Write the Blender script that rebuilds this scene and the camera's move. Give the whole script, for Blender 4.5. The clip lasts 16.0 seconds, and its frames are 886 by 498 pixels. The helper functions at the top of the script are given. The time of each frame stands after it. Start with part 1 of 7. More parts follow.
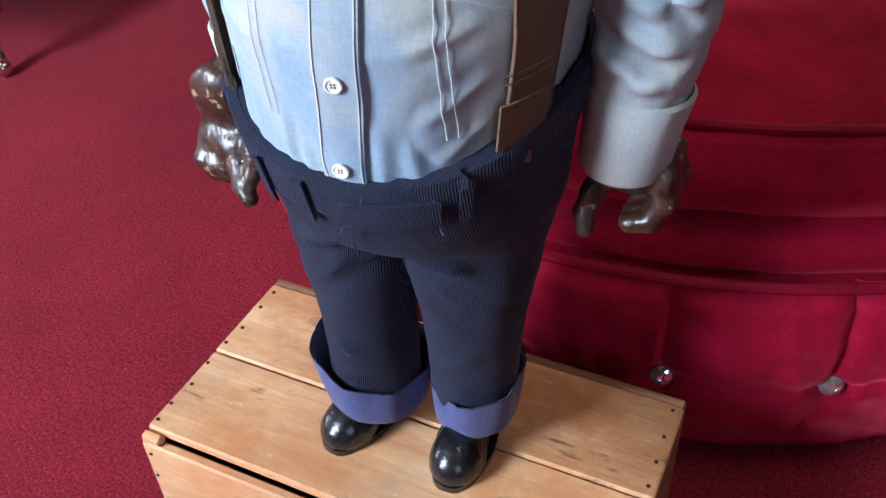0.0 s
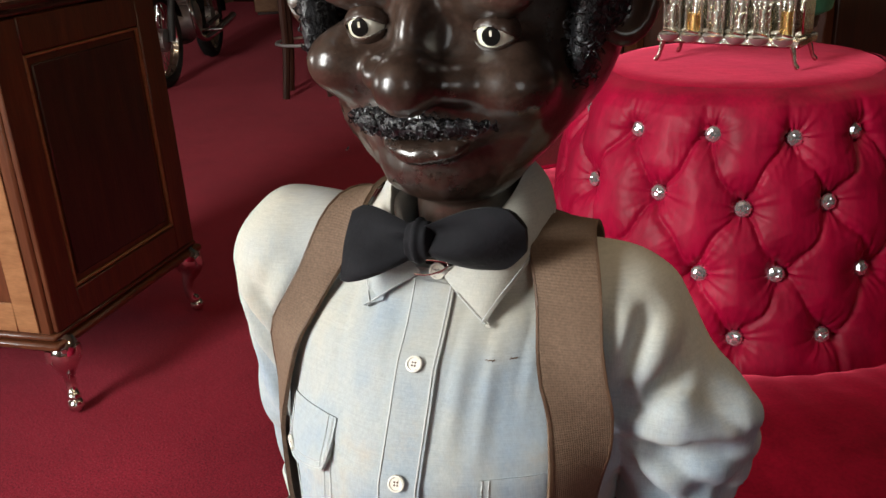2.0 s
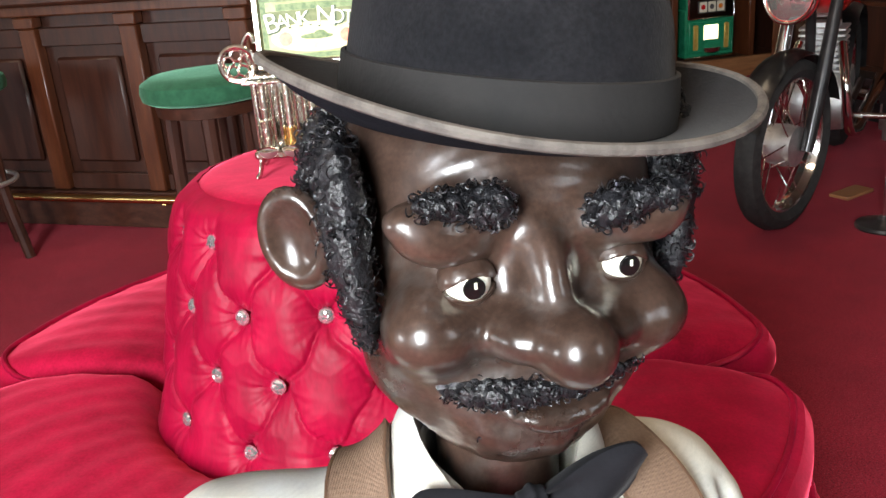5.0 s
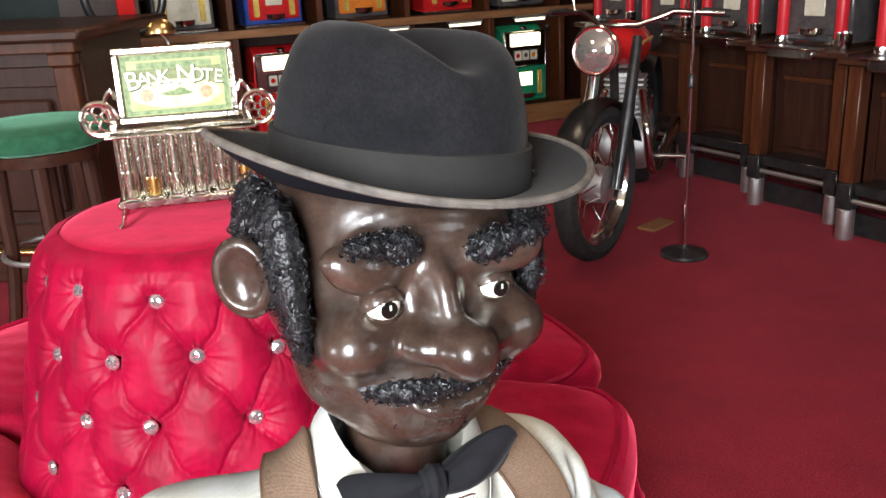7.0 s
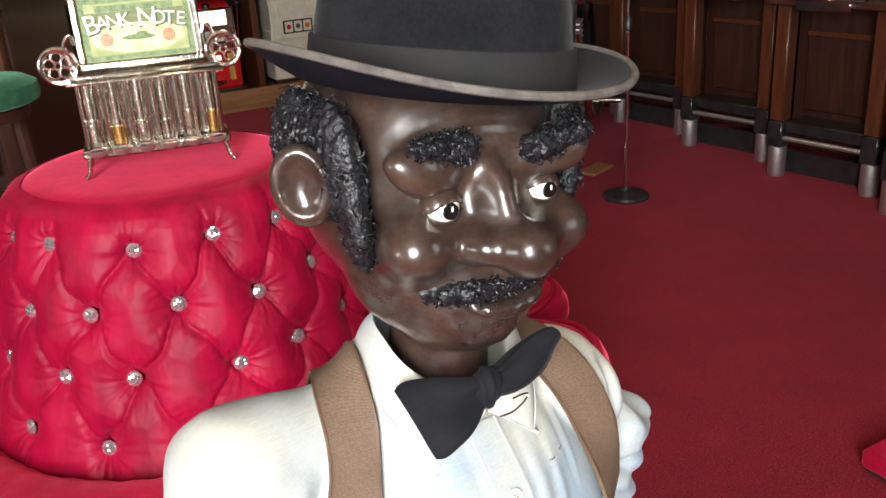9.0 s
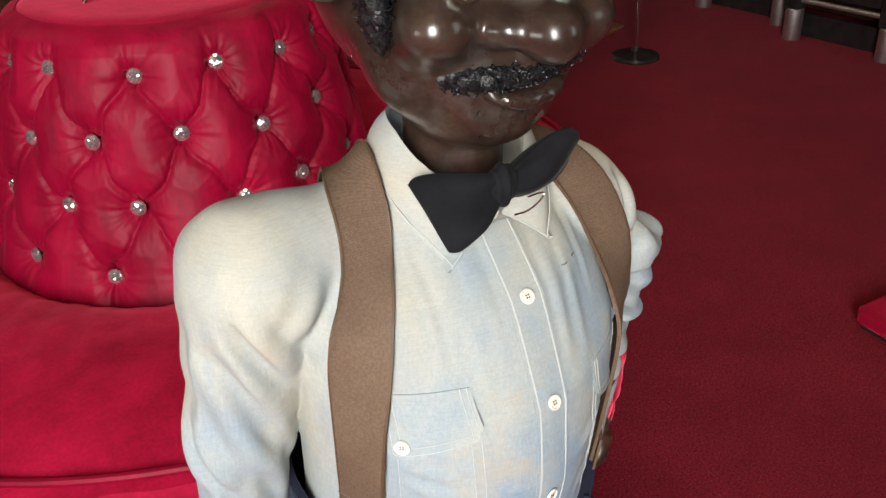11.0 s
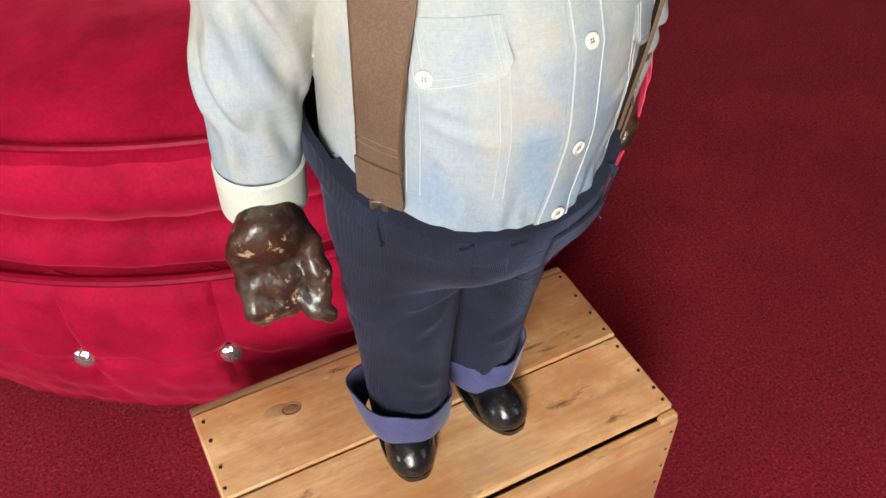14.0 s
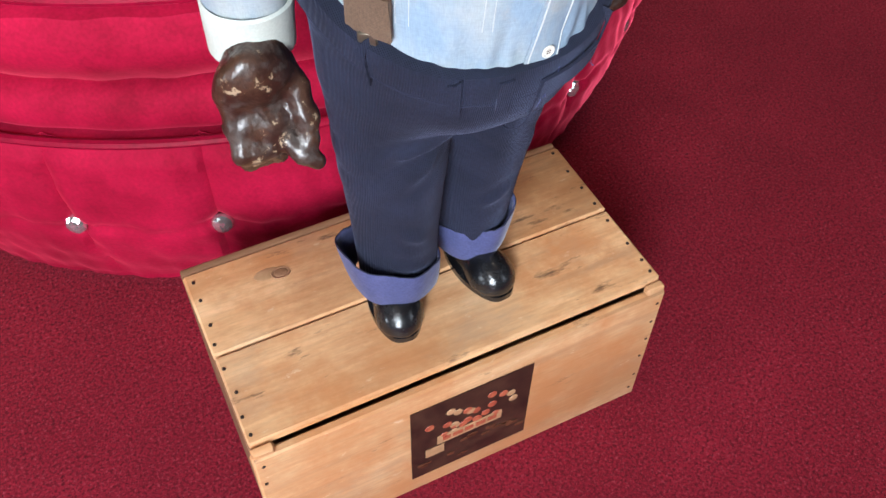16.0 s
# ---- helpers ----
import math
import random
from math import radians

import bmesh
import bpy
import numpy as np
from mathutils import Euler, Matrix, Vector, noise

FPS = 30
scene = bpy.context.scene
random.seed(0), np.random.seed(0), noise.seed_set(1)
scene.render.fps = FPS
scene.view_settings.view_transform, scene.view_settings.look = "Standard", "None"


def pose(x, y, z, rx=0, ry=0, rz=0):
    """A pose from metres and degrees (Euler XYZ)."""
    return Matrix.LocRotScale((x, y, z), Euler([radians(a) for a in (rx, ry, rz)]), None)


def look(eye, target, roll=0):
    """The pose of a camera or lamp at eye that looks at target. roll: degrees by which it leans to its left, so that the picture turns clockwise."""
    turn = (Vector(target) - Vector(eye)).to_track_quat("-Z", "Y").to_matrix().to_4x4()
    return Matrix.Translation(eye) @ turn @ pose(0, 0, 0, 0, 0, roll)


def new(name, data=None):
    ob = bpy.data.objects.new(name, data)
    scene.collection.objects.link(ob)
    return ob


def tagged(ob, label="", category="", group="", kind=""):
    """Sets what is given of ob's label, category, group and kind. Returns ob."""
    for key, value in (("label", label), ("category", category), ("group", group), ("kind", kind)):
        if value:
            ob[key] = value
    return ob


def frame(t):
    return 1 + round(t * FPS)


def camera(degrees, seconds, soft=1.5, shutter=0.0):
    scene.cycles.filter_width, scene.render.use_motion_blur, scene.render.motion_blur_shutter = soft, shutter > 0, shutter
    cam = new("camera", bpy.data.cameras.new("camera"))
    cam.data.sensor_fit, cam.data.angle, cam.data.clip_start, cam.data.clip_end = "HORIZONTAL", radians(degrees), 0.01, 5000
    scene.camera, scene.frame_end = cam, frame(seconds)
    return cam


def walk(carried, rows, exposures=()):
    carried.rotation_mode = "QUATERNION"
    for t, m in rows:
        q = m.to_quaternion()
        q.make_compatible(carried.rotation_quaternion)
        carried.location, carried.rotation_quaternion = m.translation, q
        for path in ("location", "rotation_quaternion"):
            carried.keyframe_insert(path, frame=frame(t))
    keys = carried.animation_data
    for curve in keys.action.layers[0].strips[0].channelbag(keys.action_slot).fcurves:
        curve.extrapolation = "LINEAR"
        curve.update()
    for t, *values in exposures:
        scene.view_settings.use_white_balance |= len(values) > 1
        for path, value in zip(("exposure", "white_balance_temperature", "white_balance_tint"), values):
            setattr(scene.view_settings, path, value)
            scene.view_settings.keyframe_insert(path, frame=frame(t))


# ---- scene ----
cam = camera(53.1, 16.0)
PATH = [
    (0, (0.552, -0.394, 0.948), (-0.145, 0.987, -0.32), -2.8),
    (0.5, (0.555, -0.403, 0.994), (-0.169, 1.083, -0.131), -2.4),
    (1, (0.545, -0.408, 1.035), (-0.195, 1.154, 0.029), -3.2),
    (1.5, (0.555, -0.396, 1.089), (-0.266, 1.209, 0.222), -3.5),
    (2, (0.563, -0.407, 1.129), (-0.33, 1.224, 0.391), -3.5),
    (2.5, (0.51, -0.435, 1.158), (-0.229, 1.304, 0.503), -2.4),
    (3, (0.429, -0.455, 1.177), (-0.073, 1.371, 0.532), -2.7),
    (3.2, (0.405, -0.461, 1.184), (-0.012, 1.386, 0.538), -2.4),
    (5.3, (0.149, -0.312, 1.224), (0.657, 1.485, 0.509), -4.4),
    (5.5, (0.126, -0.319, 1.229), (0.721, 1.451, 0.513), -4.0),
    (6, (0.104, -0.345, 1.248), (0.882, 1.366, 0.564), -3.6),
    (6.5, (0.115, -0.378, 1.256), (0.87, 1.351, 0.592), -3.9),
    (7, (0.109, -0.422, 1.261), (0.87, 1.315, 0.624), -2.8),
    (7.5, (0.063, -0.408, 1.269), (0.909, 1.287, 0.625), -4.1),
    (8, (0.041, -0.4, 1.266), (0.935, 1.262, 0.601), -3.8),
    (8.2, (0.04, -0.397, 1.262), (0.935, 1.257, 0.584), -3.8),
    (10.3, (0.011, -0.411, 1.199), (0.861, 1.167, 0.312), -3.0),
    (10.5, (0.015, -0.402, 1.198), (0.854, 1.161, 0.275), -2.6),
    (11, (0.015, -0.401, 1.183), (0.828, 1.133, 0.189), -2.5),
    (11.5, (0.009, -0.405, 1.176), (0.8, 1.085, 0.103), -1.5),
    (12, (0.01, -0.4, 1.153), (0.771, 1.057, 0.015), -0.9),
    (12.5, (0.009, -0.399, 1.131), (0.742, 1.007, -0.088), -0.8),
    (13, (0.004, -0.4, 1.118), (0.705, 0.963, -0.166), -0.8),
    (13.5, (-0.001, -0.405, 1.106), (0.669, 0.922, -0.232), -0.8),
    (14, (-0.003, -0.408, 1.089), (0.632, 0.853, -0.328), -0.3),
    (14.5, (-0.005, -0.424, 1.064), (0.585, 0.777, -0.380), -0.3),
    (15, (-0.016, -0.444, 1.05), (0.546, 0.7, -0.492), 0.3),
    (15.5, (-0.02, -0.456, 1.042), (0.538, 0.671, -0.513), 0.9),
    (16, (-0.015, -0.451, 1.046), (0.566, 0.69, -0.491), 1.1),
]
EXPOSURES = [(0, 0.45, 5700, 10), (0.5, 0.4, 6200, 10), (1, -0.03, 6900, 10), (2, 0.1, 7300, 10), (2.5, 0.52, 7300, 10), (3, 0.88, 7200, 10), (5.5, 1.08, 6700, 10), (8, 1.08, 6700, 10),
             (10.5, 0.07, 7400, 10), (13, 0.0, 7400, 10), (14, 0.15, 7600, 10), (14.5, 0.5, 7400, 10), (15, 0.55, 7300, 10), (15.5, 0.45, 6500, 10), (16, 0.35, 6300, 10)]
walk(cam, [(t, look(eye, target, roll)) for t, eye, target, roll in PATH], EXPOSURES)

# ---- world and lights ----
world = bpy.data.worlds.new("world")
world.use_nodes = True
scene.world = world
sky = world.node_tree.nodes.new("ShaderNodeTexSky")
sky.sky_type, sky.sun_disc = "NISHITA", False
sky.sun_elevation, sky.sun_rotation = radians(40), radians(215)
world.node_tree.nodes["Background"].inputs[1].default_value = 0.12
world.node_tree.links.new(sky.outputs[0], world.node_tree.nodes["Background"].inputs[0])


def area_lamp(name, m, sx, sy, watts, colour):
    data = bpy.data.lights.new(name, "AREA")
    data.shape, data.size, data.size_y, data.energy, data.color = "RECTANGLE", sx, sy, watts, colour
    ob = new(name, data)
    ob.matrix_world = m
    return ob


area_lamp("unseen_window_light", look((-1.35, -2.17, 1.8), (-0.9, 1.0, 1.2)), 0.95, 1.6, 180, (0.86, 0.93, 1.0))
# weak south-east light, added to lift the sleeve, settee and carpet
area_lamp("unseen_window_light", look((2.3, -2.17, 1.7), (1.0, 0.6, 0.6)), 0.95, 1.4, 9, (0.86, 0.93, 1.0))
area_lamp("unseen_window_light", look((-7.45, -0.6, 1.6), (0.2, -0.6, 1.4)), 1.7, 1.3, 80, (0.86, 0.93, 1.0))
# warm fill lights added under the unseen ceiling; no fittings belong to them
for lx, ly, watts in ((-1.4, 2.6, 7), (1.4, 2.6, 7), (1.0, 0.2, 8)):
    area_lamp("added_ceiling_fill", look((lx, ly, 2.86), (lx, ly, 0)), 0.5, 0.5, watts, (1.0, 0.80, 0.58))


# ---- materials ----
def rgb(c):
    return (*c, 1.0)


def material(name, c1, c2=None, scale=8.0, rough=0.5, metal=0.0, bump=0.0, bump_scale=80.0, sheen=0.0, coat=0.0,
             stretch=(1, 1, 1), glow=0.0, ior=1.45, rough_vary=0.0, random_tint=0.0, sheen_tint=None, contrast=(0.35, 0.65), fine=0.0, fine_scale=300.0):
    """A surface with slow colour variation, a finer grain on top and relief."""
    m = bpy.data.materials.new(name)
    m.use_nodes = True
    t = m.node_tree
    n, ln = t.nodes, t.links
    b = n["Principled BSDF"]
    co = n.new("ShaderNodeTexCoord")
    mp = n.new("ShaderNodeMapping")
    mp.inputs["Scale"].default_value = stretch
    ln.new(co.outputs["Object"], mp.inputs["Vector"])
    out = None
    if c2 is not None:
        tx = n.new("ShaderNodeTexNoise")
        tx.inputs["Scale"].default_value, tx.inputs["Detail"].default_value, tx.inputs["Roughness"].default_value = scale, 6, 0.62
        ln.new(mp.outputs[0], tx.inputs["Vector"])
        rp = n.new("ShaderNodeValToRGB")
        rp.color_ramp.elements[0].position, rp.color_ramp.elements[1].position = contrast
        rp.color_ramp.elements[0].color, rp.color_ramp.elements[1].color = rgb(c1), rgb(c2)
        ln.new(tx.outputs[0], rp.inputs[0])
        out = rp.outputs[0]
        if fine:
            t2 = n.new("ShaderNodeTexNoise")
            t2.inputs["Scale"].default_value, t2.inputs["Detail"].default_value = fine_scale, 3
            ln.new(mp.outputs[0], t2.inputs["Vector"])
            mr = n.new("ShaderNodeMapRange")
            mr.inputs["From Min"].default_value, mr.inputs["From Max"].default_value = 0.3, 0.7
            mr.inputs["To Min"].default_value, mr.inputs["To Max"].default_value = 1 - fine, 1 + fine
            ln.new(t2.outputs[0], mr.inputs[0])
            mx = n.new("ShaderNodeVectorMath")
            mx.operation = "SCALE"
            ln.new(out, mx.inputs[0])
            ln.new(mr.outputs[0], mx.inputs["Scale"])
            out = mx.outputs[0]
        if random_tint:
            oi = n.new("ShaderNodeObjectInfo")
            mr = n.new("ShaderNodeMapRange")
            mr.inputs["To Min"].default_value, mr.inputs["To Max"].default_value = 1 - random_tint, 1 + random_tint
            ln.new(oi.outputs["Random"], mr.inputs[0])
            mx = n.new("ShaderNodeVectorMath")
            mx.operation = "SCALE"
            ln.new(out, mx.inputs[0])
            ln.new(mr.outputs[0], mx.inputs["Scale"])
            out = mx.outputs[0]
        ln.new(out, b.inputs["Base Color"])
        if rough_vary:
            mr = n.new("ShaderNodeMapRange")
            mr.inputs["To Min"].default_value, mr.inputs["To Max"].default_value = max(0.02, rough - rough_vary), min(1, rough + rough_vary)
            ln.new(tx.outputs[0], mr.inputs[0])
            ln.new(mr.outputs[0], b.inputs["Roughness"])
    else:
        b.inputs["Base Color"].default_value = rgb(c1)
    if not (rough_vary and c2 is not None):
        b.inputs["Roughness"].default_value = rough
    b.inputs["Metallic"].default_value = metal
    b.inputs["IOR"].default_value = ior
    if sheen:
        b.inputs["Sheen Weight"].default_value = sheen
        b.inputs["Sheen Roughness"].default_value = 0.35
        b.inputs["Sheen Tint"].default_value = rgb(sheen_tint or (1, 1, 1))
    if coat:
        b.inputs["Coat Weight"].default_value = coat
        b.inputs["Coat Roughness"].default_value = 0.16
    if glow:
        b.inputs["Emission Color"].default_value = rgb(c1)
        b.inputs["Emission Strength"].default_value = glow
    if bump:
        bt = n.new("ShaderNodeTexNoise")
        bt.inputs["Scale"].default_value, bt.inputs["Detail"].default_value = bump_scale, 4
        ln.new(mp.outputs[0], bt.inputs["Vector"])
        bp = n.new("ShaderNodeBump")
        bp.inputs["Strength"].default_value, bp.inputs["Distance"].default_value = bump, 0.002
        ln.new(bt.outputs[0], bp.inputs["Height"])
        ln.new(bp.outputs[0], b.inputs["Normal"])
    return m


def weave(m, pitch, strength, axes="xz", ratio=1.0):
    """Adds a woven relief, of that many threads a metre, to a material."""
    t = m.node_tree
    n, ln = t.nodes, t.links
    co = n.new("ShaderNodeTexCoord")
    last = None
    for k, (ax, rate) in enumerate(zip(axes, (pitch, pitch * ratio))):
        w = n.new("ShaderNodeTexWave")
        w.bands_direction = ax.upper()
        w.inputs["Scale"].default_value = rate / 3.2
        w.inputs["Distortion"].default_value = 0.6
        ln.new(co.outputs["Object"], w.inputs["Vector"])
        if last is None:
            last = w.outputs["Fac"]
        else:
            mx = n.new("ShaderNodeMath")
            mx.operation = "ADD"
            ln.new(last, mx.inputs[0])
            ln.new(w.outputs["Fac"], mx.inputs[1])
            last = mx.outputs[0]
    bp = n.new("ShaderNodeBump")
    bp.inputs["Strength"].default_value, bp.inputs["Distance"].default_value = strength, 0.001
    ln.new(last, bp.inputs["Height"])
    b = n["Principled BSDF"]
    if b.inputs["Normal"].links:
        ln.new(b.inputs["Normal"].links[0].from_socket, bp.inputs["Normal"])
    ln.new(bp.outputs[0], b.inputs["Normal"])
    return m


def stains(m, colour, scale, lo, hi, amount, stretch=(1, 1, 1), shift=0.0):
    """Blotches of another colour over what a material has."""
    t = m.node_tree
    n, ln = t.nodes, t.links
    b = n["Principled BSDF"]
    co = n.new("ShaderNodeTexCoord")
    tx = n.new("ShaderNodeTexNoise")
    tx.inputs["Scale"].default_value, tx.inputs["Detail"].default_value, tx.inputs["Roughness"].default_value = scale, 8, 0.7
    mp = n.new("ShaderNodeMapping")
    mp.inputs["Scale"].default_value, mp.inputs["Location"].default_value = stretch, (shift, shift, shift)
    ln.new(co.outputs["Object"], mp.inputs["Vector"])
    ln.new(mp.outputs[0], tx.inputs["Vector"])
    mr = n.new("ShaderNodeMapRange")
    mr.inputs["From Min"].default_value, mr.inputs["From Max"].default_value, mr.inputs["To Max"].default_value = lo, hi, amount
    ln.new(tx.outputs[0], mr.inputs[0])
    mx = n.new("ShaderNodeMix")
    mx.data_type = "RGBA"
    ln.new(mr.outputs[0], mx.inputs[0])
    ln.new(b.inputs["Base Color"].links[0].from_socket, mx.inputs[6])
    mx.inputs[7].default_value = rgb(colour)
    ln.new(mx.outputs[2], b.inputs["Base Color"])
    return m


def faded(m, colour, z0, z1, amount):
    """Fades a colour in with height, from z0 to z1, unevenly."""
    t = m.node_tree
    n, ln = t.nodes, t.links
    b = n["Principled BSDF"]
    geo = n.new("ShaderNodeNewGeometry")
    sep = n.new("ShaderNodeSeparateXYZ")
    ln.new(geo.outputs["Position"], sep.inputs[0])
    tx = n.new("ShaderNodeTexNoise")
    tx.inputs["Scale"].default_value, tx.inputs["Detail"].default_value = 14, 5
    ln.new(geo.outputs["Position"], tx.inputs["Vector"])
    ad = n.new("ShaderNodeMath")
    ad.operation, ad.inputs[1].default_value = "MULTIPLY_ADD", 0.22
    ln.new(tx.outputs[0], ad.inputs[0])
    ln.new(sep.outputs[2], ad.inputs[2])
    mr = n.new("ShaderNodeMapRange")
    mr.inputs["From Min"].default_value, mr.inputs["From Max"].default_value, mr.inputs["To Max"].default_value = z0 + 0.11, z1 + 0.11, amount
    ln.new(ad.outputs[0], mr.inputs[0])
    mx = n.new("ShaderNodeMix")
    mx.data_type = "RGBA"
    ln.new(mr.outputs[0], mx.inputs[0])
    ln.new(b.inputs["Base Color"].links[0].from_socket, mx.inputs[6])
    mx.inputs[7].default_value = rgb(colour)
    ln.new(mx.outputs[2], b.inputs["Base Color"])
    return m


def slub(m):
    """Uneven threads, up and across, in colour and relief."""
    t = m.node_tree
    n, ln = t.nodes, t.links
    b = n["Principled BSDF"]
    co = n.new("ShaderNodeTexCoord")
    heights = []
    for sc in ((1500, 1500, 40), (90, 90, 1700)):
        mp = n.new("ShaderNodeMapping")
        mp.inputs["Scale"].default_value = sc
        ln.new(co.outputs["Object"], mp.inputs["Vector"])
        tx = n.new("ShaderNodeTexNoise")
        tx.inputs["Scale"].default_value, tx.inputs["Detail"].default_value = 1.0, 2
        ln.new(mp.outputs[0], tx.inputs["Vector"])
        heights.append(tx.outputs[0])
    ad = n.new("ShaderNodeMath")
    ad.operation = "ADD"
    ln.new(heights[0], ad.inputs[0])
    ln.new(heights[1], ad.inputs[1])
    mr = n.new("ShaderNodeMapRange")
    mr.inputs["From Min"].default_value, mr.inputs["From Max"].default_value = 0.7, 1.3
    mr.inputs["To Min"].default_value, mr.inputs["To Max"].default_value = 0.91, 1.08
    ln.new(ad.outputs[0], mr.inputs[0])
    mx = n.new("ShaderNodeVectorMath")
    mx.operation = "SCALE"
    ln.new(b.inputs["Base Color"].links[0].from_socket, mx.inputs[0])
    ln.new(mr.outputs[0], mx.inputs["Scale"])
    ln.new(mx.outputs[0], b.inputs["Base Color"])
    bp = n.new("ShaderNodeBump")
    bp.inputs["Strength"].default_value, bp.inputs["Distance"].default_value = 0.10, 0.0005
    ln.new(ad.outputs[0], bp.inputs["Height"])
    if b.inputs["Normal"].links:
        ln.new(b.inputs["Normal"].links[0].from_socket, bp.inputs["Normal"])
    ln.new(bp.outputs[0], b.inputs["Normal"])
    return m


def wood(name, dark, light, along="x", scale=6.0, rough=0.45, coat=0.0, tint=0.0):
    st = {"x": (0.12, 1, 1), "y": (1, 0.12, 1), "z": (1, 1, 0.12)}[along]
    return material(name, dark, light, scale=scale * 6, rough=rough, stretch=st, bump=0.25, bump_scale=scale * 30,
                    coat=coat, rough_vary=0.1, random_tint=tint, contrast=(0.3, 0.75), fine=0.10, fine_scale=240)


CARPET = material("red_carpet", (0.185, 0.0070, 0.018), (0.250, 0.0105, 0.026), scale=5, rough=0.95, ior=1.3, bump=0.6, bump_scale=520, sheen=0.25,
                  sheen_tint=(1, 0.17, 0.21), fine=0.38, fine_scale=330, contrast=(0.3, 0.7))
stains(CARPET, (0.045, 0.002, 0.006), 210, 0.48, 0.62, 0.85)
stains(CARPET, (0.40, 0.060, 0.085), 230, 0.54, 0.66, 0.75, shift=3.0)
stains(CARPET, (0.11, 0.004, 0.012), 1.6, 0.46, 0.62, 0.35, shift=8.0)
VELVET = material("crimson_velvet", (0.21, 0.0019, 0.017), (0.45, 0.0064, 0.044), scale=9, rough=0.75, ior=1.2, sheen=1.0, sheen_tint=(1.0, 0.10, 0.18),
                  bump=0.45, bump_scale=38, fine=0.14, fine_scale=220, contrast=(0.3, 0.7))
SATIN = material("crimson_satin", (0.185, 0.0008, 0.016), (0.33, 0.002, 0.030), scale=14, rough=0.50, ior=1.26, sheen=0.30, sheen_tint=(1.0, 0.08, 0.18),
                 stretch=(1, 1, 0.35), bump=0.25, bump_scale=60, fine=0.10, fine_scale=200)
CRYSTAL = material("crystal", (0.86, 0.87, 0.90), rough=0.03, metal=0.90)
DARK_WOOD = wood("dark_mahogany", (0.022, 0.008, 0.005), (0.062, 0.020, 0.011), "z", rough=0.4, coat=0.15)
DARK_WOOD_X = wood("dark_mahogany_rail", (0.028, 0.010, 0.006), (0.075, 0.026, 0.014), "x", rough=0.4, coat=0.15)
CABINET_WOOD = wood("cabinet_mahogany", (0.055, 0.015, 0.006), (0.125, 0.038, 0.014), "z", rough=0.38, coat=0.2)
OAK_TRIM = wood("oak_trim", (0.20, 0.085, 0.035), (0.36, 0.17, 0.075), "x", rough=0.4, coat=0.2)
CRATE_WOOD = wood("crate_pine", (0.53, 0.265, 0.115), (0.80, 0.52, 0.285), "x", scale=4.5, rough=0.6, tint=0.12)
stains(CRATE_WOOD, (0.52, 0.19, 0.06), 5, 0.44, 0.60, 0.7)
stains(CRATE_WOOD, (0.36, 0.19, 0.10), 30, 0.54, 0.66, 0.45, (0.08, 1, 1))
stains(CRATE_WOOD, (0.36, 0.27, 0.19), 9, 0.54, 0.66, 0.30, (0.6, 1, 1), 5.0)
stains(CRATE_WOOD, (0.50, 0.22, 0.085), 8, 0.48, 0.62, 0.6, (0.5, 1, 1), 9.0)
stains(CRATE_WOOD, (0.11, 0.055, 0.030), 40, 0.62, 0.70, 0.85, (0.25, 1, 1), 2.0)
stains(CRATE_WOOD, (0.78, 0.60, 0.42), 70, 0.63, 0.70, 0.6, (0.5, 1, 1), 8.0)
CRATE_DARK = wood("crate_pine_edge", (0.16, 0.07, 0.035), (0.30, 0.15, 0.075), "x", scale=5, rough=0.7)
NAIL = material("rusty_nail", (0.05, 0.035, 0.03), rough=0.6, metal=0.6)
CHROME = material("chrome", (0.80, 0.79, 0.77), (0.62, 0.60, 0.57), scale=40, rough=0.14, metal=1.0, rough_vary=0.06)
STEEL = material("brushed_steel", (0.74, 0.74, 0.73), (0.60, 0.60, 0.59), scale=30, rough=0.50, metal=1.0)
NICKEL = material("polished_nickel", (0.82, 0.78, 0.70), (0.55, 0.50, 0.42), scale=60, rough=0.18, metal=1.0, bump=0.3, bump_scale=200)
BRASS = material("brass", (0.75, 0.50, 0.20), rough=0.25, metal=1.0)
BLACK_METAL = material("black_enamel", (0.012, 0.012, 0.013), (0.03, 0.028, 0.028), scale=20, rough=0.28, coat=0.3)
RUBBER = material("black_rubber", (0.012, 0.012, 0.012), (0.03, 0.029, 0.028), scale=30, rough=0.75, bump=0.3, bump_scale=150)
GREEN_CLOTH = material("green_baize", (0.012, 0.075, 0.035), (0.022, 0.115, 0.055), scale=30, rough=0.9, sheen=0.4, sheen_tint=(0.4, 0.9, 0.6), bump=0.4, bump_scale=300)
GREEN_WALL = material("dark_green_panel", (0.018, 0.030, 0.028), (0.030, 0.046, 0.043), scale=4, rough=0.6)
CEILING = material("ceiling_paint", (0.20, 0.14, 0.10), (0.26, 0.19, 0.14), scale=2, rough=0.8)
WALL_PAINT = material("wall_paint", (0.14, 0.08, 0.05), (0.19, 0.11, 0.07), scale=2, rough=0.8)
SKIN = material("brown_glossy_paint", (0.026, 0.015, 0.011), (0.056, 0.032, 0.023), scale=16, rough=0.30, coat=0.5, bump=0.30, bump_scale=70, rough_vary=0.10, fine=0.25, fine_scale=420)
stains(SKIN, (0.085, 0.075, 0.068), 34, 0.52, 0.66, 0.45)
stains(SKIN, (0.012, 0.007, 0.005), 22, 0.52, 0.66, 0.6, shift=6.0)
stains(SKIN, (0.16, 0.13, 0.10), 190, 0.66, 0.72, 0.5, shift=2.0)
